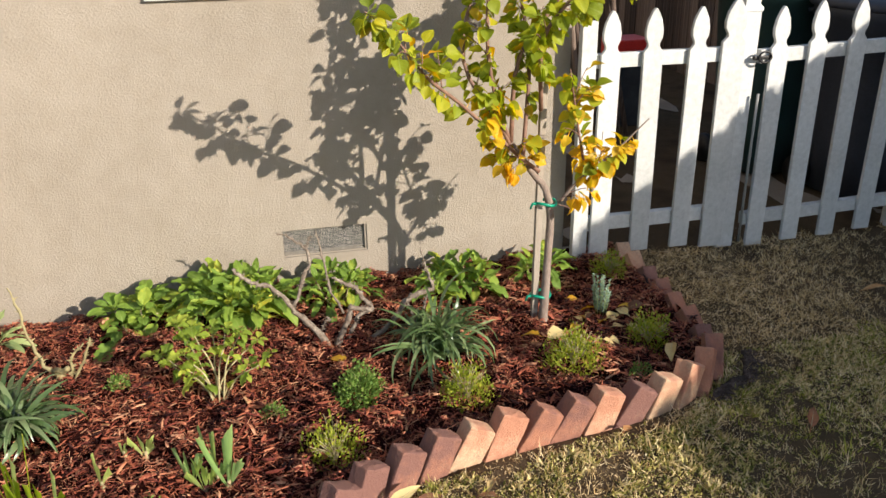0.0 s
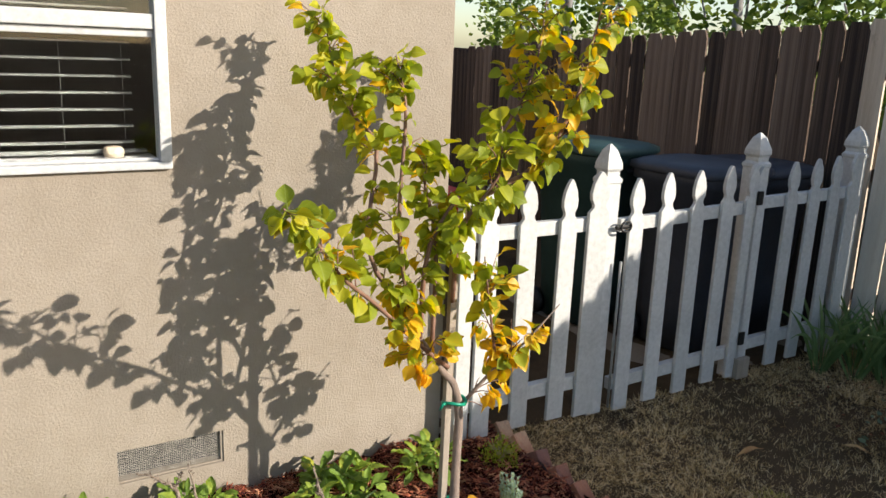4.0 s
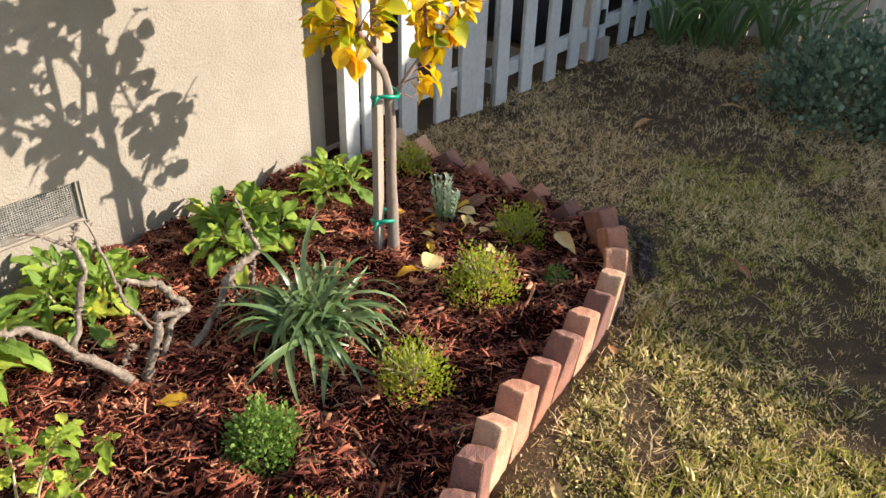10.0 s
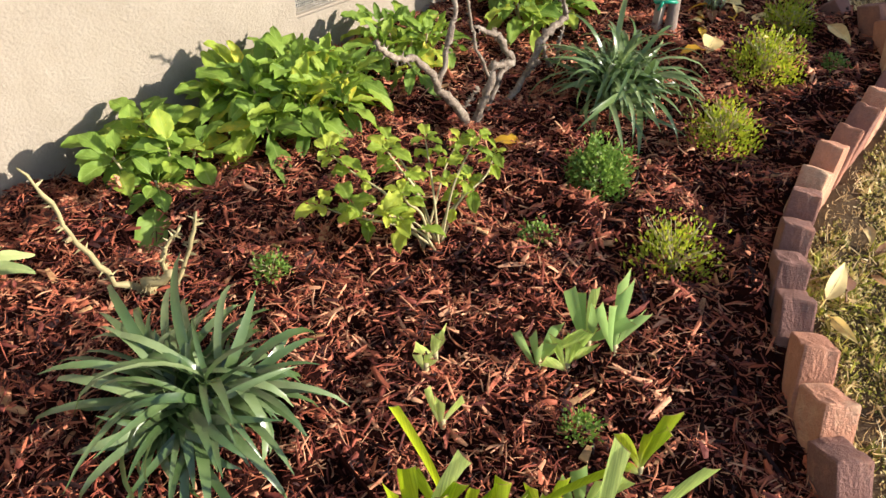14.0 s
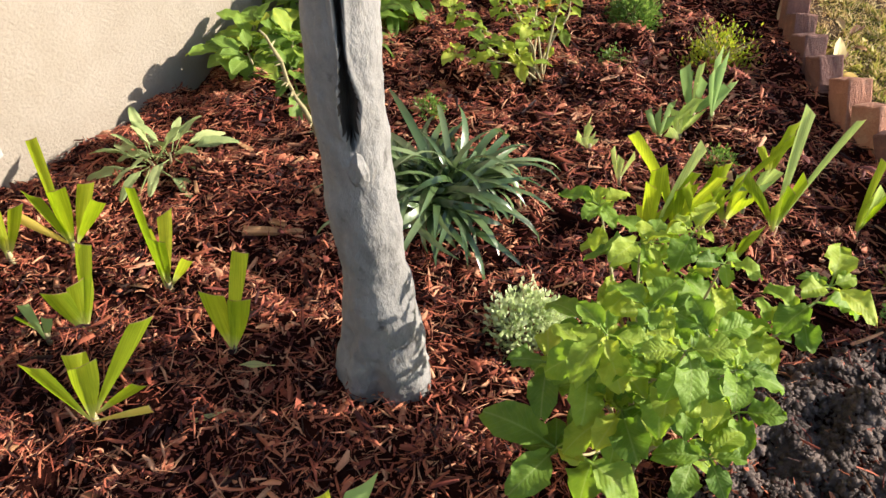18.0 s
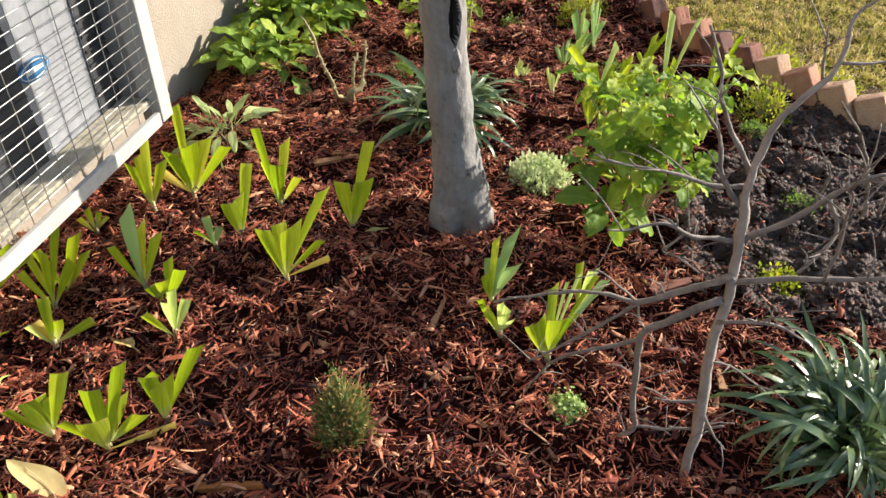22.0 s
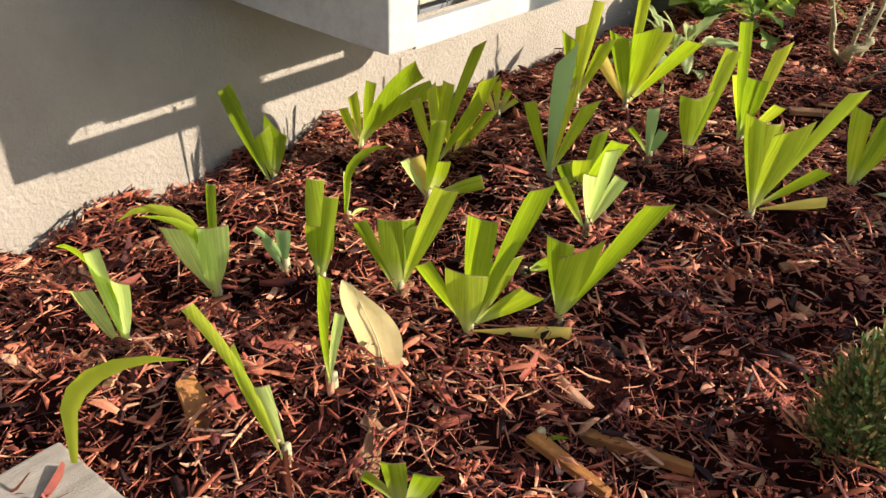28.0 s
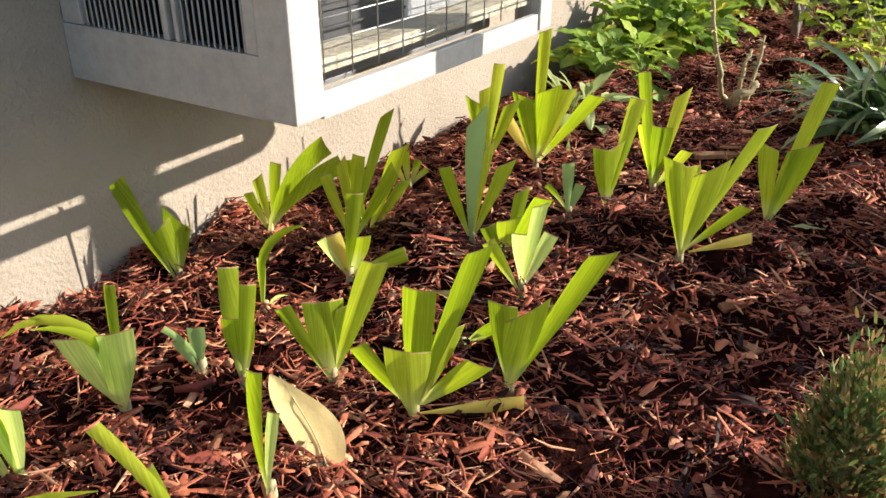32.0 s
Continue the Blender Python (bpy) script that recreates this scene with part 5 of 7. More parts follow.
bare_branch([(-1.971, -1.551, 0.325), (-1.969, -1.521, 0.296), (-1.966, -1.464, 0.267), (-1.962, -1.412, 0.217), (-1.959, -1.367, 0.123)], [0.0038, 0.003, 0.0016])
bare_branch([(-1.97, -1.534, 0.398), (-1.97, -1.542, 0.363), (-1.973, -1.575, 0.32)], [0.002, 0.001])
bare_branch([(-1.97, -1.527, 0.402), (-1.966, -1.476, 0.442), (-1.965, -1.45, 0.443)], [0.002, 0.001])
bare_branch([(-1.973, -1.584, 0.557), (-1.971, -1.554, 0.511), (-1.973, -1.58, 0.502), (-1.975, -1.613, 0.48)], [0.0016, 0.001])
bare_branch([(-1.985, -1.78, 0.507), (-1.985, -1.779, 0.6), (-1.985, -1.773, 0.65), (-1.984, -1.761, 0.673)], [0.0028, 0.0022, 0.0014])
bare_branch([(-1.982, -1.858, 0.53), (-1.985, -1.866, 0.57), (-1.986, -1.871, 0.609)], [0.0018, 0.001])
bare_branch([(-1.983, -1.655, 0.395), (-1.992, -1.709, 0.417), (-1.995, -1.749, 0.416), (-2.0, -1.79, 0.396)], [0.0032, 0.0026, 0.0014])
bare_branch([(-1.984, -1.666, 0.215), (-1.99, -1.624, 0.206), (-1.99, -1.591, 0.204)], [0.003, 0.0018])
bare_branch([(-1.984, -1.668, 0.20), (-1.995, -1.69, 0.165), (-2.0, -1.724, 0.123)], [0.0032, 0.0016])
bare_branch([(-1.978, -1.661, 0.486), (-1.976, -1.623, 0.459), (-1.973, -1.58, 0.429), (-1.97, -1.534, 0.398), (-1.967, -1.487, 0.402), (-1.963, -1.427, 0.392), (-1.959, -1.359, 0.361), (-1.955, -1.301, 0.334)], [0.006, 0.0055, 0.0045, 0.003, 0.0024, 0.0016])
bare_branch([(-1.98, -1.664, 0.308), (-1.975, -1.698, 0.298), (-1.975, -1.761, 0.254)], [0.0025, 0.0012])

# ---- old roses ----
def rose(x, y, label, name="rose_bush"):
    return thing(name, x, y, 0, label, "rose bush", "pruned roses")
def cane(t, pts, r, material, thorns, spike=0.0095):
    o = t.matrix_basis.translation
    rp = [Vector(p) - o for p in pts]
    if rp[0].z < 0.02:
        rp.insert(0, rp[0] - Vector((0, 0, 0.05)))
        r = [r[0]] + r
    q = []
    for i in range(len(rp) - 1):
        for j in range(4):
            q.append(rp[i].lerp(rp[i + 1], j / 4) + Vector((rng.uniform(-1, 1), rng.uniform(-1, 1), rng.uniform(-1, 1))) * (min(0.0045, r[0] * 0.5) if i + j else 0))
    q.append(rp[-1])
    rr = [float(np.interp(i / (len(q) - 1), np.linspace(0, 1, len(r)), r)) * 0.88 * rng.uniform(0.78, 1.2) for i in range(len(q))]
    cv, cf = tube_data(q, rr, 8, 0.16, rng)
    c = put("cane", mesh("cane", cv, cf, material, True), t)
    for k in range(thorns):
        p, d = along(q, rng.uniform(0.05, 0.95))
        a = rng.uniform(0, math.tau)
        s = d.orthogonal().normalized() * math.cos(a) + d.cross(d.orthogonal().normalized()) * math.sin(a)
        th = mesh("thorn", [p + d * 0.004, p - d * 0.004, p + d.cross(s) * 0.0034, p + s * (max(r) * 0.85 + spike) + d * 0.003], [(0, 2, 3), (2, 1, 3), (1, 0, 3)], material)
        put("thorn", th, c)
bush = rose(0.165, -0.575, "old pruned rose stump with gnarled grey canes")
cane(bush, [(0.13, -0.585, -0.01), (0.063, -0.587, 0.092), (0.013, -0.589, 0.149), (-0.019, -0.591, 0.218), (-0.079, -0.594, 0.271), (-0.128, -0.596, 0.285), (-0.164, -0.598, 0.321), (-0.185, -0.6, 0.348)], [0.0125, 0.011, 0.0095, 0.009, 0.006], M_ROSEWOOD, 30)
cane(bush, [(0.012, -0.59, 0.165), (0.042, -0.583, 0.234), (0.061, -0.576, 0.296), (0.083, -0.569, 0.324), (0.073, -0.561, 0.382), (0.054, -0.554, 0.398), (0.011, -0.547, 0.43), (-0.023, -0.54, 0.443)], [0.008, 0.0085, 0.006, 0.0045, 0.003], M_ROSEWOOD, 30)
cane(bush, [(0.071, -0.56, 0.382), (0.082, -0.555, 0.4), (0.094, -0.55, 0.426)], [0.003, 0.002], M_ROSEWOOD, 30)
cane(bush, [(0.19, -0.585, 0.12), (0.149, -0.576, 0.207), (0.14, -0.567, 0.264), (0.131, -0.558, 0.327), (0.123, -0.549, 0.395), (0.115, -0.54, 0.438)], [0.005, 0.005, 0.004, 0.0025], M_ROSEWOOD, 30)
cane(bush, [(0.163, -0.58, -0.01), (0.188, -0.578, 0.05), (0.212, -0.576, 0.113), (0.224, -0.573, 0.142)], [0.013, 0.011, 0.01], M_ROSEWOOD, 30)
cane(bush, [(0.212, -0.574, 0.135), (0.258, -0.571, 0.121), (0.302, -0.569, 0.114), (0.272, -0.567, 0.156), (0.243, -0.564, 0.209), (0.196, -0.562, 0.23), (0.155, -0.56, 0.256)], [0.01, 0.012, 0.0105, 0.009, 0.0055], M_ROSEWOOD, 30)
cane(bush, [(0.2, -0.575, -0.01), (0.228, -0.575, 0.069), (0.244, -0.575, 0.099), (0.29, -0.572, 0.113)], [0.0085, 0.008, 0.009], M_ROSEWOOD, 30)
cane(bush, [(0.25, -0.565, -0.03), (0.334, -0.561, 0.01), (0.393, -0.556, 0.065), (0.423, -0.552, 0.12), (0.466, -0.548, 0.144), (0.541, -0.543, 0.158)], [0.011, 0.011, 0.012, 0.012, 0.01], M_ROSEWOOD, 30)
cane(bush, [(0.536, -0.543, 0.155), (0.523, -0.539, 0.217), (0.506, -0.534, 0.273), (0.496, -0.53, 0.329)], [0.0085, 0.006, 0.003], M_ROSEWOOD, 30)
cane(bush, [(0.431, -0.555, 0.137), (0.444, -0.556, 0.086), (0.466, -0.557, 0.035), (0.495, -0.558, 0.039), (0.498, -0.559, 0.105), (0.51, -0.56, 0.143)], [0.006, 0.006, 0.007, 0.006, 0.004], M_ROSEWOOD, 30)
cane(bush, [(0.362, -0.565, 0.047), (0.391, -0.58, 0.094)], [0.006, 0.004], M_ROSEWOOD, 30)
cane(bush, [(0.1, -0.586, 0.05), (0.115, -0.6, 0.09), (0.135, -0.605, 0.12)], [0.003, 0.0018], M_ROSEWOOD, 30)
bush = rose(-0.78, -0.62, "thorny rose stump with tan canes in mulch")
cane(bush, [(-0.772, -0.62, -0.01), (-0.85, -0.6, 0.06), (-0.885, -0.58, 0.17), (-0.9, -0.56, 0.26), (-0.925, -0.54, 0.34)], [0.008, 0.0065, 0.005, 0.0025], M_GREENCANE, 40, 0.013)
cane(bush, [(-0.767, -0.62, 0.0), (-0.752, -0.62, 0.09), (-0.705, -0.62, 0.14)], [0.006, 0.005, 0.003], M_GREENCANE, 40, 0.013)
cane(bush, [(-0.76, -0.64, 0.0), (-0.706, -0.64, 0.093), (-0.675, -0.64, 0.17)], [0.006, 0.005, 0.003], M_GREENCANE, 40, 0.013)
cane(bush, [(-0.79, -0.62, 0.0), (-0.8, -0.63, 0.05), (-0.76, -0.66, 0.07)], [0.014, 0.013, 0.009], M_GREENCANE, 40, 0.013)
bush = rose(-1.05, -2.15, "thorny bare rose canes growing from dark soil")
cane(bush, [(-1.05, -2.125, -0.01), (-1.05, -2.12, 0.056), (-1.05, -2.089, 0.156), (-1.055, -2.045, 0.25), (-1.06, -1.975, 0.33)], [0.008, 0.0065, 0.005, 0.003], M_ROSEWOOD, 18, 0.007)
cane(bush, [(-1.05, -2.158, -0.01), (-1.05, -2.17, 0.179), (-1.045, -2.156, 0.3)], [0.006, 0.005, 0.0025], M_ROSEWOOD, 18, 0.007)
cane(bush, [(-1.05, -2.165, -0.01), (-1.05, -2.238, 0.166), (-1.05, -2.3, 0.224), (-1.05, -2.325, 0.251)], [0.007, 0.005, 0.003], M_ROSEWOOD, 18, 0.007)
cane(bush, [(-1.06, -1.987, -0.01), (-1.05, -2.015, 0.114), (-1.05, -1.999, 0.149), (-1.05, -1.932, 0.234)], [0.004, 0.003, 0.0015], M_ROSEWOOD, 18, 0.007)
cane(bush, [(-1.05, -2.2, 0.09), (-1.0, -2.26, 0.15), (-0.98, -2.3, 0.24)], [0.004, 0.002], M_ROSEWOOD, 18, 0.007)
cane(bush, [(-1.05, -2.09, 0.15), (-1.02, -2.03, 0.17), (-1.0, -1.98, 0.16)], [0.003, 0.0015], M_ROSEWOOD, 18, 0.007)

# ---- broad-leaved clumps along the wall ----
SAGE = [frilled_leaf("leaf", 0.108 * s, 0.050 * s, M_SAGE, rng, fr, f, c, 0.18, bl + 0.4) for s, fr, f, c, bl in ((1, 0.5, 0.3, 0.35, 0.4), (0.8, 0.3, 0.15, 0.5, 0.6), (1.2, 0.55, 0.35, 0.25, 0.3), (0.95, 0.45, 0.2, 0.6, 0.5), (0.65, 0.25, 0.35, 0.2, 0.7), (1.1, 0.6, 0.1, 0.45, 0.4))]
SAGER = [frilled_leaf("leaf", 0.080 * s, 0.058 * s, M_SAGE, rng, fr, f, c, 0.3, bl) for s, fr, f, c, bl in ((1, 0.15, 0.25, 0.25, 0.95), (0.8, 0.2, 0.15, 0.4, 1.0), (1.15, 0.2, 0.3, 0.3, 0.9), (0.65, 0.15, 0.4, 0.15, 0.9))]
SAGEG = [frilled_leaf("leaf", 0.095 * s, 0.030 * s, M_SAGEGREY, rng, 0.3, f, c, 0.5, 0.8) for s, f, c in ((1, 0.3, 0.4), (0.8, 0.2, 0.6), (1.1, 0.35, 0.2))]


def broad_clump(x, y, heads, radius, height, label, leaves=SAGE, each=15, size=1.0, flat=0.0, name="leafy_perennial"):
    """Leafy heads on short stalks from one foot; in each head the leaves stand upright at the heart and spread and sink towards the rim."""
    t = thing(name, x, y, bed_z(x, y), label, "plant", "leafy plants by the wall")
    for k in range(heads):
        r = radius * 0.72 * math.sqrt((k + 0.3) / heads)
        a = k * 2.4 + rng.uniform(-.35, .35)
        out = Vector((math.cos(a), math.sin(a), 0))
        h = height * (1 - 0.50 * (r / radius) ** 2) * rng.uniform(0.72, 1.0) * 0.8
        top = out * r + Vector((0, 0, h))
        put("stalk", tube("stalk", [(0.2 * out * r) + Vector((0, 0, -0.015)), out * r * 0.8 + Vector((0, 0, h * 0.5)), top], [0.0042, 0.0028], M_STEM, 6, 3), t)
        start = rng.uniform(0, 6)
        for i in range(each):
            f = (i + 0.5) / each
            b = start + i * 2.4 + rng.uniform(-.3, .3)
            lift = math.radians((78 - 100 * f) * (1 - flat) + rng.uniform(-14, 14))
            d = Vector((math.cos(b) * math.cos(lift), math.sin(b) * math.cos(lift), math.sin(lift))) + out * 0.35 * (r / radius)
            p = top + Vector((math.cos(b), math.sin(b), 0)) * 0.012 - Vector((0, 0, 0.45 * h * f * rng.uniform(0.5, 1.1)))
            put("leaf", rng.choice(leaves), t, aim(p, d, rng.uniform(-.35, .35), size * rng.uniform(0.8, 1.12) * (0.42 + 0.62 * f ** 0.6)))
    return t


broad_clump(-0.575, -0.215, 8, 0.19, 0.165, "lush bright green round-leaved plant against stucco wall", SAGER, 11, 1.25, 0.3)
broad_clump(-0.21, -0.25, 15, 0.25, 0.20, "large lush green broad-leaved plant with some yellowed leaves", SAGE, 13, 1.15)
broad_clump(0.21, -0.23, 8, 0.18, 0.15, "green broad-leaved plant behind the rose stump", SAGE, 12, 0.8)
broad_clump(0.68, -0.28, 9, 0.20, 0.15, "loose green broad-leaved plant beside tree shadow", SAGE, 11, 0.95)
broad_clump(1.08, -0.26, 5, 0.13, 0.17, "small upright green broad-leaved plant near the fence corner", SAGE, 11, 0.8)
broad_clump(-1.09, -0.345, 2, 0.06, 0.07, "small grey-green sage plant with long leaves", SAGEG, 13, 1.15)

# ---- shrubs with round leaves on thin stems ----


def tip_bush(x, y, tips, label, leaf_size, first=0.3, gap=0.045, material=M_BUSH):
    """A loose shrub whose stems run from one foot out to given tips (place and leaf scale), with pairs of crinkled leaves."""
    t = thing("leafy_shrub", x, y, bed_z(x, y), label, "shrub", "thin-stemmed shrubs")
    o = t.matrix_basis.translation
    kinds = [frilled_leaf("leaf", leaf_size * q, leaf_size * w * q, material, rng, 0.45, f, c, 0.28, b) for q, w, f, c, b in ((1, 0.86, 0.25, 0.3, 1.0), (0.85, 0.8, 0.4, 0.15, 0.8), (1.15, 0.74, 0.12, 0.5, 0.9), (0.95, 0.9, 0.1, 0.65, 1.1), (1.05, 0.68, 0.3, 0.35, 0.7))]
    for tx, ty, tz, k in tips:
        e = Vector((tx, ty, tz)) - o
        f0 = Vector((rng.uniform(-.025, .025), rng.uniform(-.025, .025), -0.012))
        pts = [f0, f0.lerp(e, 0.45) + Vector((-e.x * 0.12, -e.y * 0.12, e.z * 0.10)), f0.lerp(e, 0.75) + Vector((rng.uniform(-.012, .012), rng.uniform(-.012, .012), e.z * 0.05)), e]
        st = put("stem", tube("stem", pts, [0.0034, 0.0026, 0.0013], M_STEM, 6, 4), t)
        q = smoothed(pts, 4)
        n = max(2, int((e - f0).length * (1 - first) / (gap * (0.6 + 0.4 * k))))
        turn = rng.uniform(0, 3)
        for j in range(n + 1):
            p, d = along(q, min(first + (1 - first) * j / n, 0.999))
            last = j == n
            for w in range(5 if last else 2):
                b = turn + j * 1.57 + w * (math.tau / 5 if last else math.pi) + rng.uniform(-.4, .4)
                size = k * rng.uniform(0.7, 1.2) * (0.75 if last and w % 2 else 1.0)
                put("leaf", rng.choice(kinds), st, aim(p, Vector((math.cos(b), math.sin(b), rng.uniform(-0.35, 0.3) + (0.35 if last else 0))), rng.uniform(-.35, .35), size))
    return t


tip_bush(-0.27, -0.878, [(-0.35, -0.88, 0.19, 1.1), (-0.335, -0.85, 0.09, 1.15), (-0.42, -0.80, 0.15, 1.1), (-0.168, -0.90, 0.25, 0.9), (-0.158, -0.86, 0.11, 0.9), (-0.385, -0.68, 0.20, 1.1), (-0.325, -0.80, 0.24, 1.0), (-0.08, -0.87, 0.155, 0.85), (-0.22, -0.80, 0.22, 0.8), (-0.27, -0.74, 0.20, 0.9), (-0.12, -0.80, 0.17, 0.75), (-0.45, -0.73, 0.12, 0.9)],
         "airy light green shrub with pale stems and round leaves", 0.037, 0.52, 0.034, M_BUSHLIGHT)
tip_bush(-1.25, -1.53, [(-1.06, -1.36, 0.33, 0.85), (-1.08, -1.51, 0.36, 0.8), (-1.15, -1.57, 0.385, 0.85), (-1.13, -1.45, 0.35, 0.85), (-1.30, -1.40, 0.22, 1.15), (-1.36, -1.53, 0.27, 0.95), (-1.385, -1.46, 0.16, 1.1), (-1.37, -1.65, 0.27, 0.75), (-1.17, -1.65, 0.32, 0.85), (-1.16, -1.70, 0.42, 0.85), (-1.43, -1.59, 0.50, 0.8), (-1.40, -1.50, 0.44, 0.85), (-1.40, -1.64, 0.47, 0.75), (-1.28, -1.60, 0.38, 0.9), (-1.02, -1.44, 0.26, 0.8), (-1.34, -1.56, 0.33, 0.9), (-1.33, -1.46, 0.30, 1.05), (-1.22, -1.42, 0.24, 1.0), (-1.24, -1.66, 0.22, 0.8), (-1.35, -1.60, 0.45, 0.8), (-1.30, -1.52, 0.40, 0.9), (-1.20, -1.53, 0.30, 0.9)],
         "bushy green shrub with crinkled round leaves beside the trunk", 0.056, 0.46, 0.050)

# ---- strap-leaved tufts ----
SHAPES = ((0.30, 0.010, 1.25, 3.0), (0.34, 0.0115, 1.15, 2.7), (0.24, 0.009, 1.4, 2.6), (0.38, 0.012, 1.25, 3.3), (0.30, 0.010, 0.95, 2.2), (0.20, 0.009, 1.45, 1.6), (0.33, 0.012, 1.05, 2.9), (0.28, 0.011, 1.35, 3.6), (0.36, 0.011, 1.4, 2.2))
STRAP = {kind: [strip_mesh("blade", l, w * f, mt, r, d, 10) for l, w, r, d in SHAPES] for kind, f, mt in (("green", 1.15, M_LIRIOPE), ("wide", 1.4, M_STRAPGREY), ("silver", 1.1, M_STRAPGREY))}
def tuft(x, y, n, size, label, kind="green", heading=0.0):
    t = thing("strap_leaf_tuft", x, y, bed_z(x, y) + 0.004, label, "plant", "dark strap-leaved tufts")
    heads = [(rng.uniform(-.05, .05), rng.uniform(-.05, .05), rng.uniform(0, math.tau), rng.uniform(0, 0.25)) for k in range(7)]
    for k in range(n):
        hx, hy, ha, hl = rng.choice(heads)
        a = rng.gauss(heading, 1.5) if rng.random() < 0.35 else rng.uniform(0, math.tau)
        m = Matrix.Translation((hx + rng.uniform(-.012, .012), hy + rng.uniform(-.012, .012), 0.0)) @ Matrix.Rotation(hl, 4, (math.cos(ha), math.sin(ha), 0)) @ Matrix.Rotation(a - math.pi / 2, 4, "Z")
        m = m @ Matrix.Rotation(rng.uniform(-.25, .3), 4, "X") @ Matrix.Rotation(rng.gauss(0, 0.35), 4, "Y") @ Matrix.Diagonal((rng.uniform(.75, 1.25), size * rng.uniform(0.55, 1.12), size * rng.uniform(0.6, 1.15) * (0.78 if kind == "wide" else 1.0), 1))
        put("blade", rng.choice(STRAP[kind]), t, m)
tuft(0.52, -0.76, 200, 0.92, "arching dark green strap-leaved tuft near young tree")
tuft(-0.88, -0.94, 175, 0.92, "wide blue-green strap-leaved tuft in mulch", "wide")
tuft(-1.84, -1.98, 235, 0.86, "glossy silver-green strap-leaved tuft at the soil edge", "silver")

# ---- cut irises ----
BLADES = {}
def blade(length, width, kind, cut, droop):
    key = (round(length, 2), round(width, 3), kind, round(cut, 1), round(droop, 1))
    if key not in BLADES:
        mt = {"g": M_IRISBEND if key[4] > 0.9 else M_IRIS, "p": M_IRISPALE, "y": M_IRISYELLOW, "b": M_IRISBLUE}[kind]
        BLADES[key] = blade_mesh("blade", max(key[0], 0.02), key[1] * 1.08, mt, key[3], key[4] * 0.75, base=0.14, point=key[4] > 0.9)
    return BLADES[key]
def iris(x, y, blades, label="iris fan with cut blades standing in mulch", face=123):
    """blades: degrees from upright in the fan's plane, length, width, colour, slant of the cut, droop."""
    t = thing("iris", x, y, bed_z(x, y), label, "iris", "cut irises", turn=face + 180 + rng.uniform(-14, 14))
    for i, (deg, ln, w, kind, cut, droop) in enumerate(blades):
        deg = deg * 0.88 if abs(deg) < 60 else deg
        flip = -1 if deg < 0 and droop > 0.4 else 1
        m = pose((i - 2) * 0.0015, (i - 2) * 0.003 + rng.uniform(-.002, .002), 0.006, rng.uniform(-9, 9), deg, rng.uniform(-22, 22))
        if deg > 80:
            m = pose(0.004, -0.02, 0.020, 0, deg - 6, 0)
        put("blade", blade(ln, w, kind, cut, droop), t, m @ Matrix.Diagonal((flip, 1, 1, 1)))
    put("crown", tube("crown", [(0, 0, -0.012), (0, 0, 0.004), (0.001, 0, 0.022)], [0.0075, 0.0065, 0.005], M_STEM, 7, 1), t, label="pale swollen leaf base")
    return t
def fan(h, n=5, spread=34, kind="g", w=0.024):
    out = []
    for i in range(n):
        u = (i / (n - 1) - 0.5) * 2 if n > 1 else 0
        ln = h * (rng.uniform(0.35, 0.72) if rng.random() < 0.65 else rng.uniform(0.75, 1.05))
        out.append((u * spread + rng.uniform(-11, 11), ln, w * rng.uniform(0.75, 1.4), "p" if rng.random() < 0.15 else kind, rng.choice((-0.5, 0, 0.3, 0.8)), rng.choice((0.05, 0.1, 0.3, 0.6))))
    return out
G = "g"
def cut_iris(x, y, blades):
    kinds = {b[3] for b in blades}
    iris(x, y, blades, "pale cut iris fan in mulch" if kinds == {"p"} else "iris with one arching green leaf" if len(blades) < 2 else "iris fan with yellowed and green cut blades" if "y" in kinds else "iris fan with green cut blades standing in mulch")
cut_iris(-2.09, -0.11, [(-27, 0.185, 0.028, G, 0.2, 0.2), (3, 0.10, 0.040, G, -0.4, 0), (-12, 0.09, 0.03, G, 0.3, 0)])
cut_iris(-1.89, -0.11, [(14, 0.21, 0.03, G, 0, 0.95), (30, 0.18, 0.03, G, 0, 0.95), (-30, 0.08, 0.016, G, 0, 0.2), (-10, 0.1, 0.018, G, 0.3, 0), (2, 0.12, 0.02, G, 0, 0.1)])
cut_iris(-1.86, -0.27, [(14, 0.23, 0.018, G, 0.6, 0.1), (5, 0.15, 0.022, G, 0, 0), (-25, 0.13, 0.018, G, 0, 0.2), (30, 0.16, 0.02, G, -0.4, 0.1), (-8, 0.14, 0.016, G, 0.5, 0)])
cut_iris(-1.79, -0.25, [(20, 0.18, 0.024, G, 0.5, 0.1), (-12, 0.15, 0.02, G, 0, 0), (35, 0.12, 0.018, G, 0.5, 0.1)])
cut_iris(-1.55, -0.17, [(-30, 0.06, 0.015, G, 0, 0), (-5, 0.07, 0.016, G, 0.4, 0), (20, 0.06, 0.015, G, 0, 0), (40, 0.05, 0.012, G, 0, 0.3)])
cut_iris(-1.74, -0.43, [(0, 0.22, 0.03, 'b', 0.6, 0.1), (-24, 0.14, 0.02, G, 0, 0.1), (22, 0.15, 0.022, G, 0.5, 0.1), (8, 0.16, 0.02, G, 0.6, 0.2), (-8, 0.1, 0.012, 'y', 0, 0.3)])
cut_iris(-1.48, -0.31, [(8, 0.2, 0.022, G, 0, 0), (-16, 0.13, 0.026, G, -0.4, 0), (24, 0.13, 0.024, G, 0.5, 0), (0, 0.15, 0.03, G, 0.2, 0)])
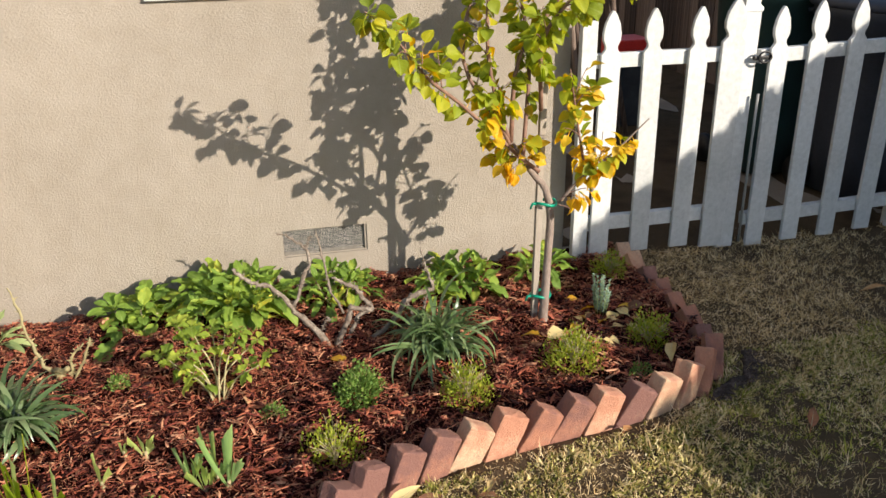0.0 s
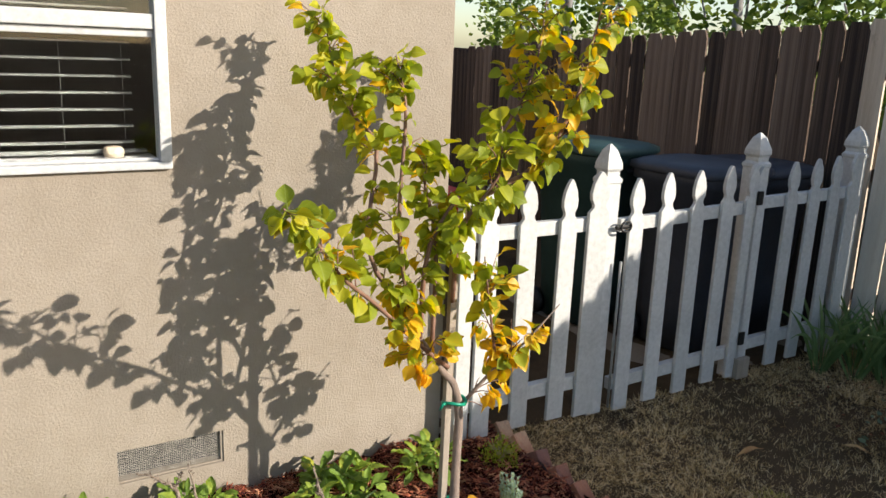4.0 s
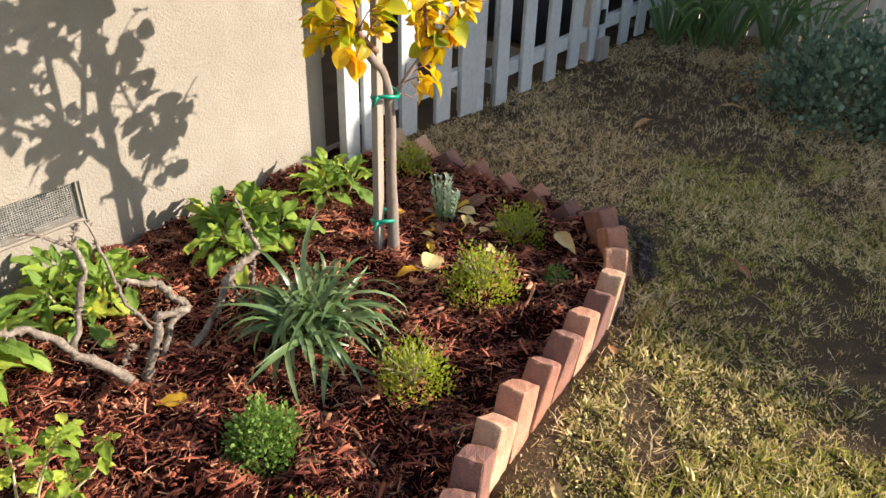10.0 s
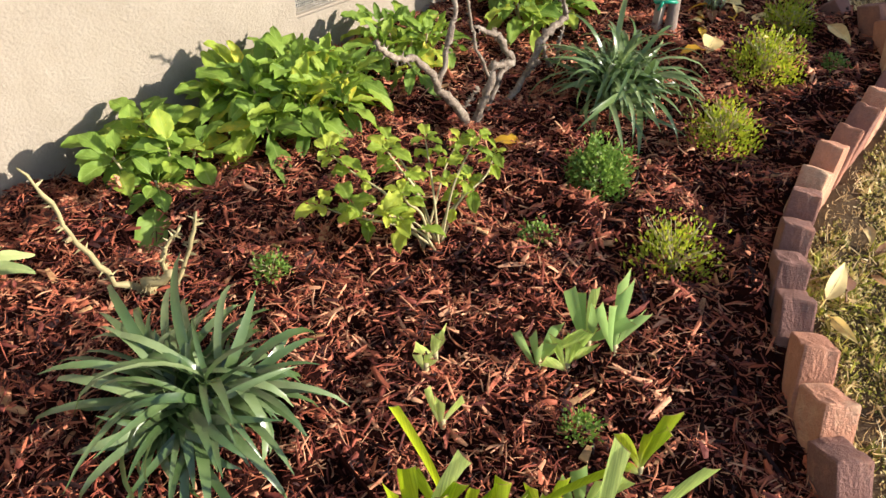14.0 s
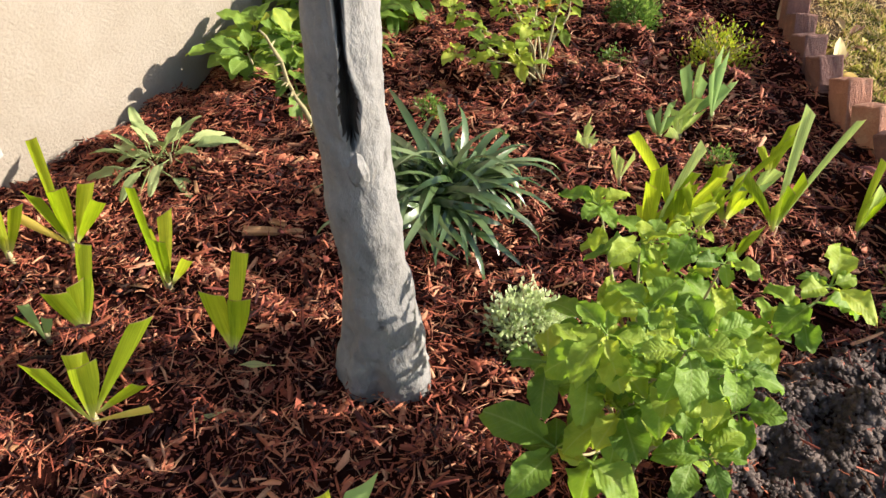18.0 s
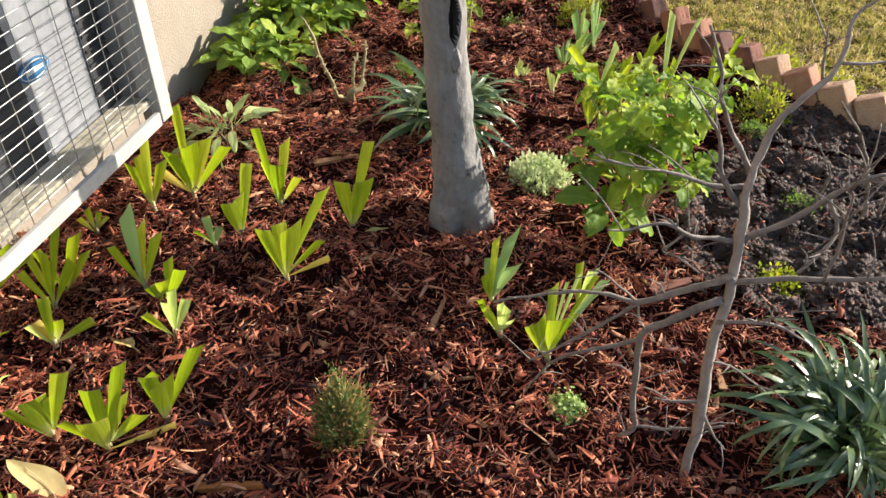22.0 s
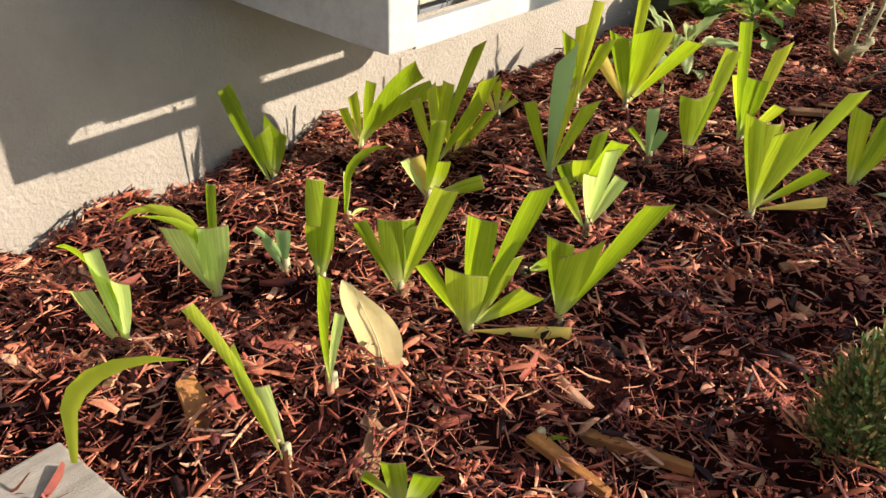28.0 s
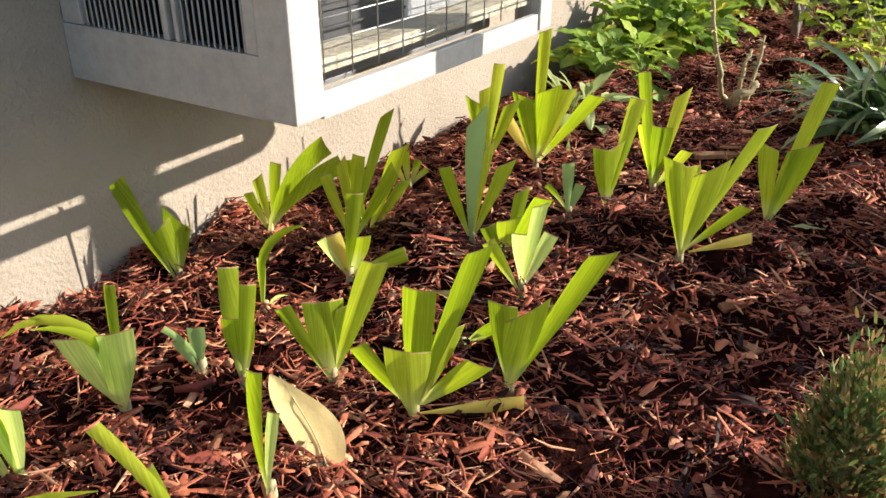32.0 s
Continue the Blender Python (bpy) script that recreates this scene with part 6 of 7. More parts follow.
cut_iris(-1.38, -0.37, [(2, 0.27, 0.022, G, 0.2, 0), (8, 0.16, 0.045, G, 0.3, 0), (-14, 0.15, 0.034, G, -0.3, 0), (-42, 0.13, 0.022, 'y', 0, 0.1), (38, 0.19, 0.026, G, 0.3, 0.1), (24, 0.16, 0.028, G, 0.2, 0)])
cut_iris(-1.52, -0.58, [(-10, 0.12, 0.038, G, -0.2, 0), (14, 0.2, 0.026, G, 0, 0), (10, 0.125, 0.042, G, 0.3, 0)])
cut_iris(-1.35, -0.61, [(-12, 0.23, 0.022, G, 0, 0), (12, 0.2, 0.024, G, 0.5, 0), (2, 0.13, 0.036, G, 0, 0), (34, 0.1, 0.02, G, 0.2, 0.1), (-20, 0.13, 0.02, G, 0, 0)])
cut_iris(-1.405, -0.835, [(12, 0.26, 0.026, G, 0.1, 0.05), (-6, 0.14, 0.036, G, -0.3, 0), (16, 0.15, 0.042, G, 0.4, 0)])
cut_iris(-1.65, -0.755, [(-14, 0.17, 0.028, G, -0.4, 0), (12, 0.15, 0.044, G, 0.4, 0), (34, 0.235, 0.028, G, 0.4, 0.15), (54, 0.125, 0.02, G, 0.3, 0.1), (2, 0.14, 0.034, G, 0, 0), (86, 0.1, 0.018, 'y', 0, 0)])
cut_iris(-1.57, -0.53, [(-4, 0.095, 0.02, 'b', 0, 0), (20, 0.06, 0.018, 'b', 0, 0), (-28, 0.07, 0.01, G, 0, 0.5)])
cut_iris(-1.79, -0.52, [(28, 0.15, 0.024, G, 0.3, 0.1), (-26, 0.07, 0.024, G, 0, 0), (4, 0.08, 0.036, G, 0.2, 0), (12, 0.12, 0.02, G, 0.4, 0)])
cut_iris(-1.9, -0.605, [(-34, 0.09, 0.018, G, 0, 0), (10, 0.145, 0.018, 'p', 0.3, 0), (28, 0.085, 0.02, 'p', 0, 0), (-8, 0.08, 0.028, 'p', 0, 0)])
cut_iris(-1.975, -0.355, [(8, 0.14, 0.022, G, 0, 0), (-42, 0.075, 0.018, 'p', 0, 0), (70, 0.085, 0.024, G, 0, 0.1), (-20, 0.075, 0.02, 'y', 0, 0), (14, 0.075, 0.036, G, 0.2, 0)])
cut_iris(-2.19, -0.5, [(-26, 0.125, 0.018, G, 0, 0), (-2, 0.11, 0.046, G, -0.1, 0), (22, 0.175, 0.028, G, 0.1, 0), (16, 0.11, 0.036, G, 0.4, 0)])
cut_iris(-2.183, -0.614, [(-4, 0.105, 0.048, G, -0.2, 0), (4, 0.175, 0.034, G, 0, 0), (18, 0.235, 0.022, G, 0.5, 0.05), (-42, 0.11, 0.022, G, 0, 0.1), (50, 0.1, 0.026, G, 0.3, 0.1), (26, 0.105, 0.036, G, 0.3, 0), (96, 0.115, 0.019, 'y', 0, 0)])
cut_iris(-2.105, -0.695, [(8, 0.115, 0.042, G, 0.4, 0), (27, 0.215, 0.024, G, 0.4, 0.1), (-6, 0.11, 0.03, G, -0.2, 0), (34, 0.12, 0.02, G, 0.4, 0)])
cut_iris(-2.09, -0.29, [(4, 0.175, 0.016, G, 0, 1.7), (-4, 0.08, 0.014, 'p', 0, 0), (40, 0.06, 0.006, 'p', 0, 1.0)])
cut_iris(-2.24, -0.4, [(-7, 0.155, 0.022, G, 0, 0.3), (9, 0.135, 0.018, G, 0, 0), (1, 0.09, 0.036, G, 0, 0)])
cut_iris(-2.26, -0.35, [(-30, 0.05, 0.014, 'b', 0, 0), (0, 0.06, 0.02, 'b', 0, 0), (-10, 0.08, 0.008, 'b', 0, 0.8)])
cut_iris(-2.34, -0.3, [(4, 0.125, 0.052, 'p', 0.1, 0), (-16, 0.115, 0.046, 'p', -0.2, 0), (-12, 0.215, 0.019, G, 0, 2.6), (-8, 0.19, 0.016, G, 0, 1.5), (-2, 0.165, 0.012, G, 0, 0.2)])
cut_iris(-2.485, -0.32, [(-34, 0.09, 0.036, 'p', -0.1, 0), (4, 0.095, 0.036, 'p', 0.1, 0), (-12, 0.135, 0.026, 'p', 0.2, 0.1), (-4, 0.19, 0.020, G, 0, 2.5)])
cut_iris(-2.385, -0.585, [(6, 0.10, 0.011, 'p', 0, 0.1), (-3, 0.175, 0.013, G, 0, 0.3)])
cut_iris(-2.466, -0.60, [(-9, 0.215, 0.012, G, 0, 0.5), (-27, 0.15, 0.013, G, 0.4, 0.3), (-14, 0.10, 0.014, 'p', 0, 0.1)])
cut_iris(-2.625, -0.468, [(13, 0.275, 0.022, G, 0, 1.8)])
cut_iris(-2.02, -0.58, [(42, 0.065, 0.016, G, 0, 0.3)])
cut_iris(-2.42, -0.73, [(-10, 0.07, 0.024, G, 0, 0), (24, 0.07, 0.024, G, 0.4, 0), (-40, 0.06, 0.014, G, 0, 0.6)])
cut_iris(-2.34, -0.94, [(-35, 0.07, 0.014, G, 0, 0.6), (30, 0.06, 0.022, G, 0, 0), (60, 0.07, 0.014, G, 0, 0.8)])
cut_iris(-2.26, -0.78, [(55, 0.04, 0.008, G, 0, 1.2)])
cut_iris(-2.515, -1.05, [(-6, 0.09, 0.024, G, 0, 0), (8, 0.07, 0.02, G, 0.4, 0)])
cut_iris(-2.5, -1.17, [(10, 0.11, 0.036, G, 0.3, 0.1), (34, 0.13, 0.034, G, 0.3, 0.2), (-20, 0.09, 0.03, G, 0, 0), (24, 0.15, 0.03, G, 0, 1.6), (58, 0.1, 0.026, G, 0, 0.6)])
iris(-1.616, -1.243, [(-7, 0.215, 0.022, G, .1, .1), (11, 0.20, 0.036, "b", .5, .1), (-18, 0.12, 0.030, G, 0, 0), (22, 0.12, 0.028, "b", .4, .1), (2, 0.12, 0.040, "b", 0, 0)], "narrow iris fan with tall blue-green cut blades", 115)
iris(-1.762, -1.394, [(-30, 0.11, 0.018, G, 0, .1), (-12, 0.12, 0.030, G, .2, 0), (0, 0.205, 0.027, G, .1, 0), (4, 0.12, 0.042, G, 0, 0), (15, 0.14, 0.013, G, .3, .1), (21, 0.17, 0.013, "p", 0, .1), (27, 0.19, 0.013, "p", .3, .1), (33, 0.20, 0.016, G, 0, .1), (39, 0.205, 0.020, "b", .3, .1)], "wide iris fan with thin pale and green blades", 115)
iris(-1.567, -1.437, [(-5, 0.145, 0.020, G, 0, .1), (12, 0.125, 0.022, "p", .3, .1), (36, 0.06, 0.020, "y", 0, .1)], "short iris fan with yellowed cut blades", 115)
for x, y, h, n in ((-1.70, -1.28, 0.07, 3),
                   (-0.33, -1.25, 0.13, 4), (-0.29, -1.29, 0.12, 5), (-0.22, -1.34, 0.14, 4), (-0.25, -1.30, 0.12, 4), (-0.47, -1.11, 0.06, 2), (-0.52, -1.14, 0.05, 1), (-0.57, -1.24, 0.08, 1),
                   (-0.75, -1.38, 0.19, 5), (-0.70, -1.42, 0.18, 5), (-0.66, -1.46, 0.19, 4), (-0.58, -1.49, 0.13, 4), (-0.51, -1.51, 0.15, 3), (-0.39, -1.53, 0.11, 5), (-0.60, -1.59, 0.20, 4), (-0.44, -1.74, 0.17, 5), (-0.71, -1.54, 0.09, 2)):
    iris(x, y, fan(h * 1.4, n + 2, 24 + rng.uniform(-6, 10), rng.choice((G, "b", "b", "p")) if y > -1.36 and x > -1 else rng.choice((G, G, G, "b")), 0.015 if h < 0.09 else 0.019), "clustered iris fan with green cut blades" , 115 if x < -1 else 135)

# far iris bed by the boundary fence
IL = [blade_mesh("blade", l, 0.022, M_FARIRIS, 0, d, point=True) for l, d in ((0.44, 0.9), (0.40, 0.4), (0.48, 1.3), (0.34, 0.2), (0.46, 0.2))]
for x, y in ((3.52, -0.24), (3.62, -0.20), (3.72, -0.32), (3.82, -0.46), (3.70, -0.52), (3.60, -0.40), (3.86, -0.68), (3.78, -0.74), (3.84, -0.92), (3.90, -0.30)):
    t = thing("iris", x, y, -0.03, "tall shaded iris clump with long green leaves", "iris", "shaded irises")
    for k in range(15):
        a = rng.uniform(0, math.tau)
        put("blade", rng.choice(IL), t, Matrix.Rotation(a, 4, "Z") @ pose(rng.uniform(0, .04), 0, 0, rng.uniform(-10, 10), rng.uniform(5, 30), 0))

# ---- low mounds and sprigs ----
SV = [(-0.32, 0, 0), (0.32, 0, 0), (0.42, 0.55, 0.10), (0, 1.0, 0.0), (-0.42, 0.55, 0.10)]
SF = [(0, 1, 2, 3, 4)]
ROUND_V = [(0, 0, 0.0)] + [(0.5 * math.cos(a * math.tau / 8), 0.5 * math.sin(a * math.tau / 8), 0.14 + 0.05 * (a % 2)) for a in range(8)]
ROUND_F = [(0, 1 + a, 1 + (a + 1) % 8) for a in range(8)]
def mound(name, x, y, radius, height, n, size, material, label, stems=14, upright=0.5, category="plant", group="low mounds", slim=1.0, facing=False):
    t = thing(name, x, y, bed_z(x, y), label, category, group)
    u = npr.normal(size=(n, 3))
    u[:, 2] = np.abs(u[:, 2])
    u /= np.linalg.norm(u, axis=1)[:, None]
    lump = 1 + 0.20 * np.sin(u[:, :1] * 6 + x * 9) * np.cos(u[:, 1:2] * 5 + y * 7) + 0.16 * npr.normal(size=(n, 1))
    p = u * npr.uniform(0.45, 1.0, (n, 1)) ** 0.6 * lump * np.array([radius, radius, height])
    d = u * np.array([1, 1, 1]) + npr.normal(size=(n, 3)) * 0.55 + np.array([0, 0, upright])
    d /= np.linalg.norm(d, axis=1)[:, None]
    side = np.cross(d, npr.normal(size=(n, 3)))
    side /= np.linalg.norm(side, axis=1)[:, None]
    up = np.cross(side, d)
    if facing:
        out = u + npr.normal(size=(n, 3)) * 0.35
        out /= np.linalg.norm(out, axis=1)[:, None]
        side = np.cross(out, npr.normal(size=(n, 3)))
        side /= np.linalg.norm(side, axis=1)[:, None]
        d, up = np.cross(out, side), out
    s = npr.uniform(0.6, 1.25, (n, 1)) * size
    m = np.stack([side * s * 0.8, d * s * slim, up * s, p], 2)
    put("foliage", scattered("foliage", ROUND_V if facing else SV, ROUND_F if facing else SF, m, material), t, kind="stuff")
    for k in range(stems):
        a, r = rng.uniform(0, math.tau), radius * rng.uniform(0.2, 0.95)
        put("stem", tube("stem", [(0, 0, -0.01), (r * 0.4 * math.cos(a), r * 0.4 * math.sin(a), height * 0.45), (r * math.cos(a), r * math.sin(a), height * rng.uniform(0.55, 0.95))], [0.0016, 0.0009], M_STEM, 5, 2), t)
    return t
mound("fern_leaf_mound", 0.195, -0.965, 0.075, 0.115, 2400, 0.0098, M_DGREEN, "dense round dark green feathery mound in mulch")
for x, y, r, h, n in ((0.53, -1.09, 0.085, 0.12, 520), (0.08, -1.265, 0.095, 0.13, 480), (0.95, -0.965, 0.10, 0.125, 760), (1.29, -0.85, 0.088, 0.11, 700), (1.36, -0.33, 0.07, 0.09, 380), (-0.20, -1.98, 0.09, 0.11, 420), (-0.56, -1.90, 0.085, 0.12, 420), (-0.30, -2.15, 0.08, 0.09, 300)):
    mound("yellow_green_shrublet", x, y, r, h, int(n * 2.0), 0.0080, M_YGREEN, "small airy yellow-green shrublet near the brick edging", 34, 1.5, slim=1.3, group="yellow-green shrublets")
for x, y, r in ((-0.09, -1.02, 0.042), (1.15, -1.08, 0.04), (-0.59, -0.74, 0.038), (-0.42, -1.42, 0.035), (-0.72, -1.86, 0.04), (-1.05, -1.97, 0.05)):
    mound("ground_cover_sprig", x, y, r, 0.035, 340, 0.0078, M_DGREEN, "tiny low green ground cover sprig", 6, 0.4, group="tiny sprigs")
mound("cream_sedum", -1.075, -1.27, 0.082, 0.060, 3000, 0.0105, M_WHITESPRIG, "pale cream-green low sedum cushion beside the trunk", 4, 1.2)
mound("variegated_mound", -2.245, -1.395, 0.088, 0.080, 3200, 0.0115, M_VARIEG, "round white-and-green variegated mound in mulch", 10, 0.1, facing=True)
mound("dwarf_conifer", -2.06, -1.045, 0.046, 0.150, 5200, 0.0050, M_CONIFER, "tiny dark bronze-green dwarf conifer cone", 10, 1.0, slim=2.4)
for x, y, r, mt in ((-1.885, -1.445, 0.042, M_FRESH), (-2.10, -1.765, 0.040, M_FRESH), (-2.00, -2.185, 0.050, M_FRESH), (-2.415, -1.065, 0.042, M_FRESH)):
    mound("small_rosette_mound", x, y, r, 0.046, 900, 0.0085, mt, "small fresh green rosette mound in mulch", 5, 0.7, group="rosette mounds", facing=True)
mound("thyme_mound", -1.37, -1.89, 0.055, 0.055, 520, 0.011, M_YGREEN, "small bright green thyme mound on dark soil", 5, 0.7)
mound("grassy_mound", -2.245, -1.905, 0.062, 0.062, 2200, 0.010, M_OLIVE, "small dark green needle-leaved mound", 6, 1.4, slim=1.8)
mound("silver_bush", 3.14, -1.30, 0.38, 0.34, 5600, 0.027, M_GREYBUSH, "wide blue-grey feathery bush in shade", 20, 0.5, "bush", "")
lav = thing("silver_lavender", 1.185, -0.64, bed_z(1.185, -0.64), "upright silver-grey lavender sprigs", "plant")
for k in range(18):
    a, r, h = rng.uniform(0, math.tau), rng.uniform(0, 0.062), rng.uniform(0.09, 0.19)
    s = put("sprig", tube("sprig", [(r * .5 * math.cos(a), r * .5 * math.sin(a), -0.01), (r * math.cos(a), r * math.sin(a), h)], [0.002, 0.001], M_SAGEGREY, 5, 1), lav)
    n = 46
    zz = npr.uniform(0.08, 1, n)
    an = npr.uniform(0, math.tau, n)
    d = np.stack([np.cos(an), np.sin(an), np.full(n, 0.9)], 1)
    d /= np.linalg.norm(d, axis=1)[:, None]
    side = np.cross(d, [0, 0, 1.0]); side /= np.linalg.norm(side, axis=1)[:, None]
    pos = np.stack([r * (.5 + .5 * zz) * math.cos(a), r * (.5 + .5 * zz) * math.sin(a), zz * h], 1)
    put("needles", scattered("needles", SV, SF, np.stack([side * 0.006, d * 0.013, np.cross(side, d) * 0.01, pos], 2), M_GREYSPRIG), s)

# ---- fallen leaves, loose wood ----
def flat_leaf(x, y, z, size, material, label, turn, tilt=0, roll=0, width=0.6, curl=0.3, name="fallen_leaf", stalk=0.25):
    if x < 1.5 and y > bed_y(x) + 0.02:
        z += bed_z(x, y)
    t = thing(name, x, y, z, label, "leaf", "fallen leaves")
    put("blade", leaf_mesh("blade", size, size * width, material, "ovate", 0.3, curl, stalk, 0.05, rng), t, pose(0, 0, 0.004, tilt, roll, turn))
    put("midrib", tube("midrib", [(0, stalk * size * (1 - k), 0) if k == 0 else (0, size * (stalk + k * 0.8), -curl * size * (k * 0.8) ** 2 + 0.0006) for k in (0, 0.5, 1)], [size * 0.012, size * 0.004], M_STEM, 5, 2), t, pose(0, 0, 0.004, tilt, roll, turn))
flat_leaf(0.18, -0.745, 0.012, 0.075, M_YELLOWLEAF, "orange-yellow fallen leaf on mulch", 40, 8, 10, 0.75)
flat_leaf(1.0, -0.766, 0.015, 0.075, M_TANLEAF, "pale yellow fallen leaf at tree foot", 110, 5, -12, 0.9)
flat_leaf(0.895, -0.80, 0.015, 0.065, M_YELLOWLEAF, "orange-yellow fallen leaf at tree foot", 60, 8, 12, 0.8)
flat_leaf(1.285, -0.70, 0.018, 0.060, M_TANLEAF, "tan fallen leaf beside lavender", 20, 14, -12, 0.7)
flat_leaf(1.16, -0.735, 0.018, 0.075, M_TANLEAF, "tan fallen leaf beside lavender", -60, 8, 16, 0.55)
flat_leaf(1.335, -0.945, 0.02, 0.11, M_DRYLEAF, "long orange-brown fallen leaf beside edging", 150, 12, 20, 0.4)
flat_leaf(0.19, -1.545, 0.004, 0.085, M_TANLEAF, "curled tan fallen leaf leaning on bricks", -70, 52, 20, 0.45, 0.5)
flat_leaf(0.185, -1.565, 0.004, 0.06, M_TANLEAF, "curled tan fallen leaf leaning on bricks", 160, 25, 40, 0.4, 0.6)
flat_leaf(0.422, -1.82, 0.006, 0.06, M_PALELEAF, "pale curled dry leaf standing in the lawn", 200, 35, 30, 0.7, 0.9)
flat_leaf(0.24, -1.575, 0.010, 0.11, M_DRYLEAF, "brown dry leaf on the lawn", -60, 6, 20, 0.4, 0.4)
flat_leaf(1.48, -1.525, 0.012, 0.12, M_RUSTLEAF, "long red-brown dry leaf on the lawn", -40, 8, 15, 0.28, 0.2)
flat_leaf(2.83, -0.97, 0.006, 0.10, M_DRYLEAF, "red-brown dry leaf on the lawn", 10, 8, 0, 0.4)
flat_leaf(2.45, -0.72, 0.006, 0.10, M_DRYLEAF, "brown dry leaf on the lawn", 75, 4, 0, 0.35)
tan = thing("fallen_leaf", -2.303, -0.580, bed_z(-2.303, -0.58) + 0.004, "large tan fallen leaf propped upright in mulch", "leaf", "fallen leaves")
_d = Vector((0.0, 0.066, 0.112)).normalized()
_s = (Vector((0.80, -0.60, 0)) - _d * _d.dot(Vector((0.80, -0.60, 0)))).normalized()
_m = Matrix((_s, _d, _s.cross(_d))).transposed().to_4x4()
lv, lf = [], []
for i in range(13):
    t = i / 12
    w = 0.025 * math.sin(math.pi * (0.06 + 0.94 * t) ** 0.60) ** 0.62 if i < 12 else 0.001
    for u in (-1, -0.6, 0, 0.6, 1):
        lv.append((u * w * (1.12 if u > 0 else 0.9) + 0.006 * math.sin(t * 5), 0.116 * t, 0.05 * max(0, 0.5 - t) ** 1.6 + abs(u) * w * (0.10 + 0.22 * t) + 0.003 * noise.noise((u * 2, t * 6, 3))))
for i in range(12):
    lf += [(i * 5 + k, i * 5 + k + 1, i * 5 + k + 6, i * 5 + k + 5) for k in range(4)]
put("blade", mesh("blade", lv, lf, M_TANLEAF, True), tan, _m)
put("midrib", tube("midrib", [(0.001, 0.004, 0.0185), (0.006, 0.04, 0.005), (0.002, 0.11, 0.0005)], [0.0012, 0.0005], M_STEM, 5, 3), tan, _m)
flat_leaf(-1.935, -0.53, 0.012, 0.09, M_TANLEAF, "tan fallen leaf lying in mulch", -20, 10, 10, 0.4)
flat_leaf(-1.40, -0.93, 0.014, 0.05, M_IRIS, "cut green blade tip lying on mulch", 35, 5, 0, 0.3, 0.0, "leaf_cutting")
flat_leaf(-1.52, -0.93, 0.014, 0.05, M_IRIS, "cut green blade tip lying on mulch", 60, 5, 0, 0.25, 0.0, "leaf_cutting")
for k in range(26):
    x, y = rng.gauss(1.08, 0.14), rng.gauss(-0.66, 0.12)
    flat_leaf(x, y, 0.014, rng.uniform(0.035, 0.07), rng.choice((M_DRYLEAF, M_DRYLEAF, M_YELLOWLEAF, M_TANLEAF)), "small fallen leaf curled on mulch", rng.uniform(0, 360), rng.uniform(-15, 25), rng.uniform(-30, 30), 0.65, 0.5)
for k in range(7):
    x = rng.uniform(0.1, 1.3)
    flat_leaf(x, bed_y(x) - rng.uniform(0.08, 0.3), 0.008, rng.uniform(0.03, 0.06), rng.choice((M_DRYLEAF, M_TANLEAF)), "small dry leaf on the lawn edge", rng.uniform(0, 360), rng.uniform(-10, 20), rng.uniform(-20, 20), 0.5, 0.4)
def wood_piece(x, y, ln, w, th, turn, tilt=4, material=M_WOODCHIP, label="pale splintered wood chip lying on mulch", name="wood_chip"):
    t = thing(name, x, y, bed_z(x, y), label, "wood chip", "large wood chips")
    me = block("chip", (-ln / 2, -w / 2, 0.004), (ln / 2, w / 2, 0.004 + th), material, 0.0015)
    for v in me.vertices:
        taper = 1 - 0.5 * max(0, v.co.x / ln * 2) ** 2
        v.co.y = v.co.y * taper + 0.12 * w * math.sin(v.co.x * 60)
        v.co.z += 0.002 * math.sin(v.co.x * 90 + 1)
    put("chip", me, t, pose(0, 0, 0, rng.uniform(-8, 8), -tilt, turn))
for a in ((-1.125, -0.69, 0.13, 0.022, 0.010, -62), (-1.515, -0.92, 0.10, 0.014, 0.007, -70), (-1.66, -1.13, 0.11, 0.016, 0.008, -5), (-1.74, -0.865, 0.05, 0.018, 0.006, -40),
          (-2.34, -1.24, 0.12, 0.026, 0.012, -85), (-2.40, -0.66, 0.07, 0.028, 0.012, 30), (-2.15, -1.83, 0.08, 0.022, 0.010, -10), (-1.60, -1.00, 0.09, 0.016, 0.007, 20), (-0.40, -0.66, 0.07, 0.02, 0.008, 30), (-2.16, -1.31, 0.06, 0.03, 0.014, 60)):
    wood_piece(*a)
for a in ((-2.50, -0.50, 0.09, 0.040, 0.018, 75, 24), (-2.28, -0.83, 0.11, 0.020, 0.009, -100, 6), (-2.20, -0.85, 0.16, 0.020, 0.012, -75, 4)):
    wood_piece(*a, M_AMBERCHIP, "amber split wood chunk lying on mulch")
wood_piece(-1.47, -1.64, 0.10, 0.032, 0.014, -62, 4, M_REDCHIP, "dark red bark slab lying on mulch")
for k in range(150):
    x = rng.uniform(-2.7, 1.4)
    y = rng.uniform(max(bed_y(x) + 0.08, -2.3), -0.06)
    wood_piece(x, y, rng.uniform(0.025, 0.06), rng.uniform(0.008, 0.018), rng.uniform(0.003, 0.006), rng.uniform(0, 360), rng.uniform(0, 14))
bd = thing("weathered_board", -2.66, -0.60, 0.0, "short grey weathered board lying in mulch", "board")
put("plank", block("plank", (-0.045, -0.16, 0.002), (0.045, 0.16, 0.026), M_GREYWOOD, 0.004), bd, pose(0, 0, 0, 0, 4, 4))

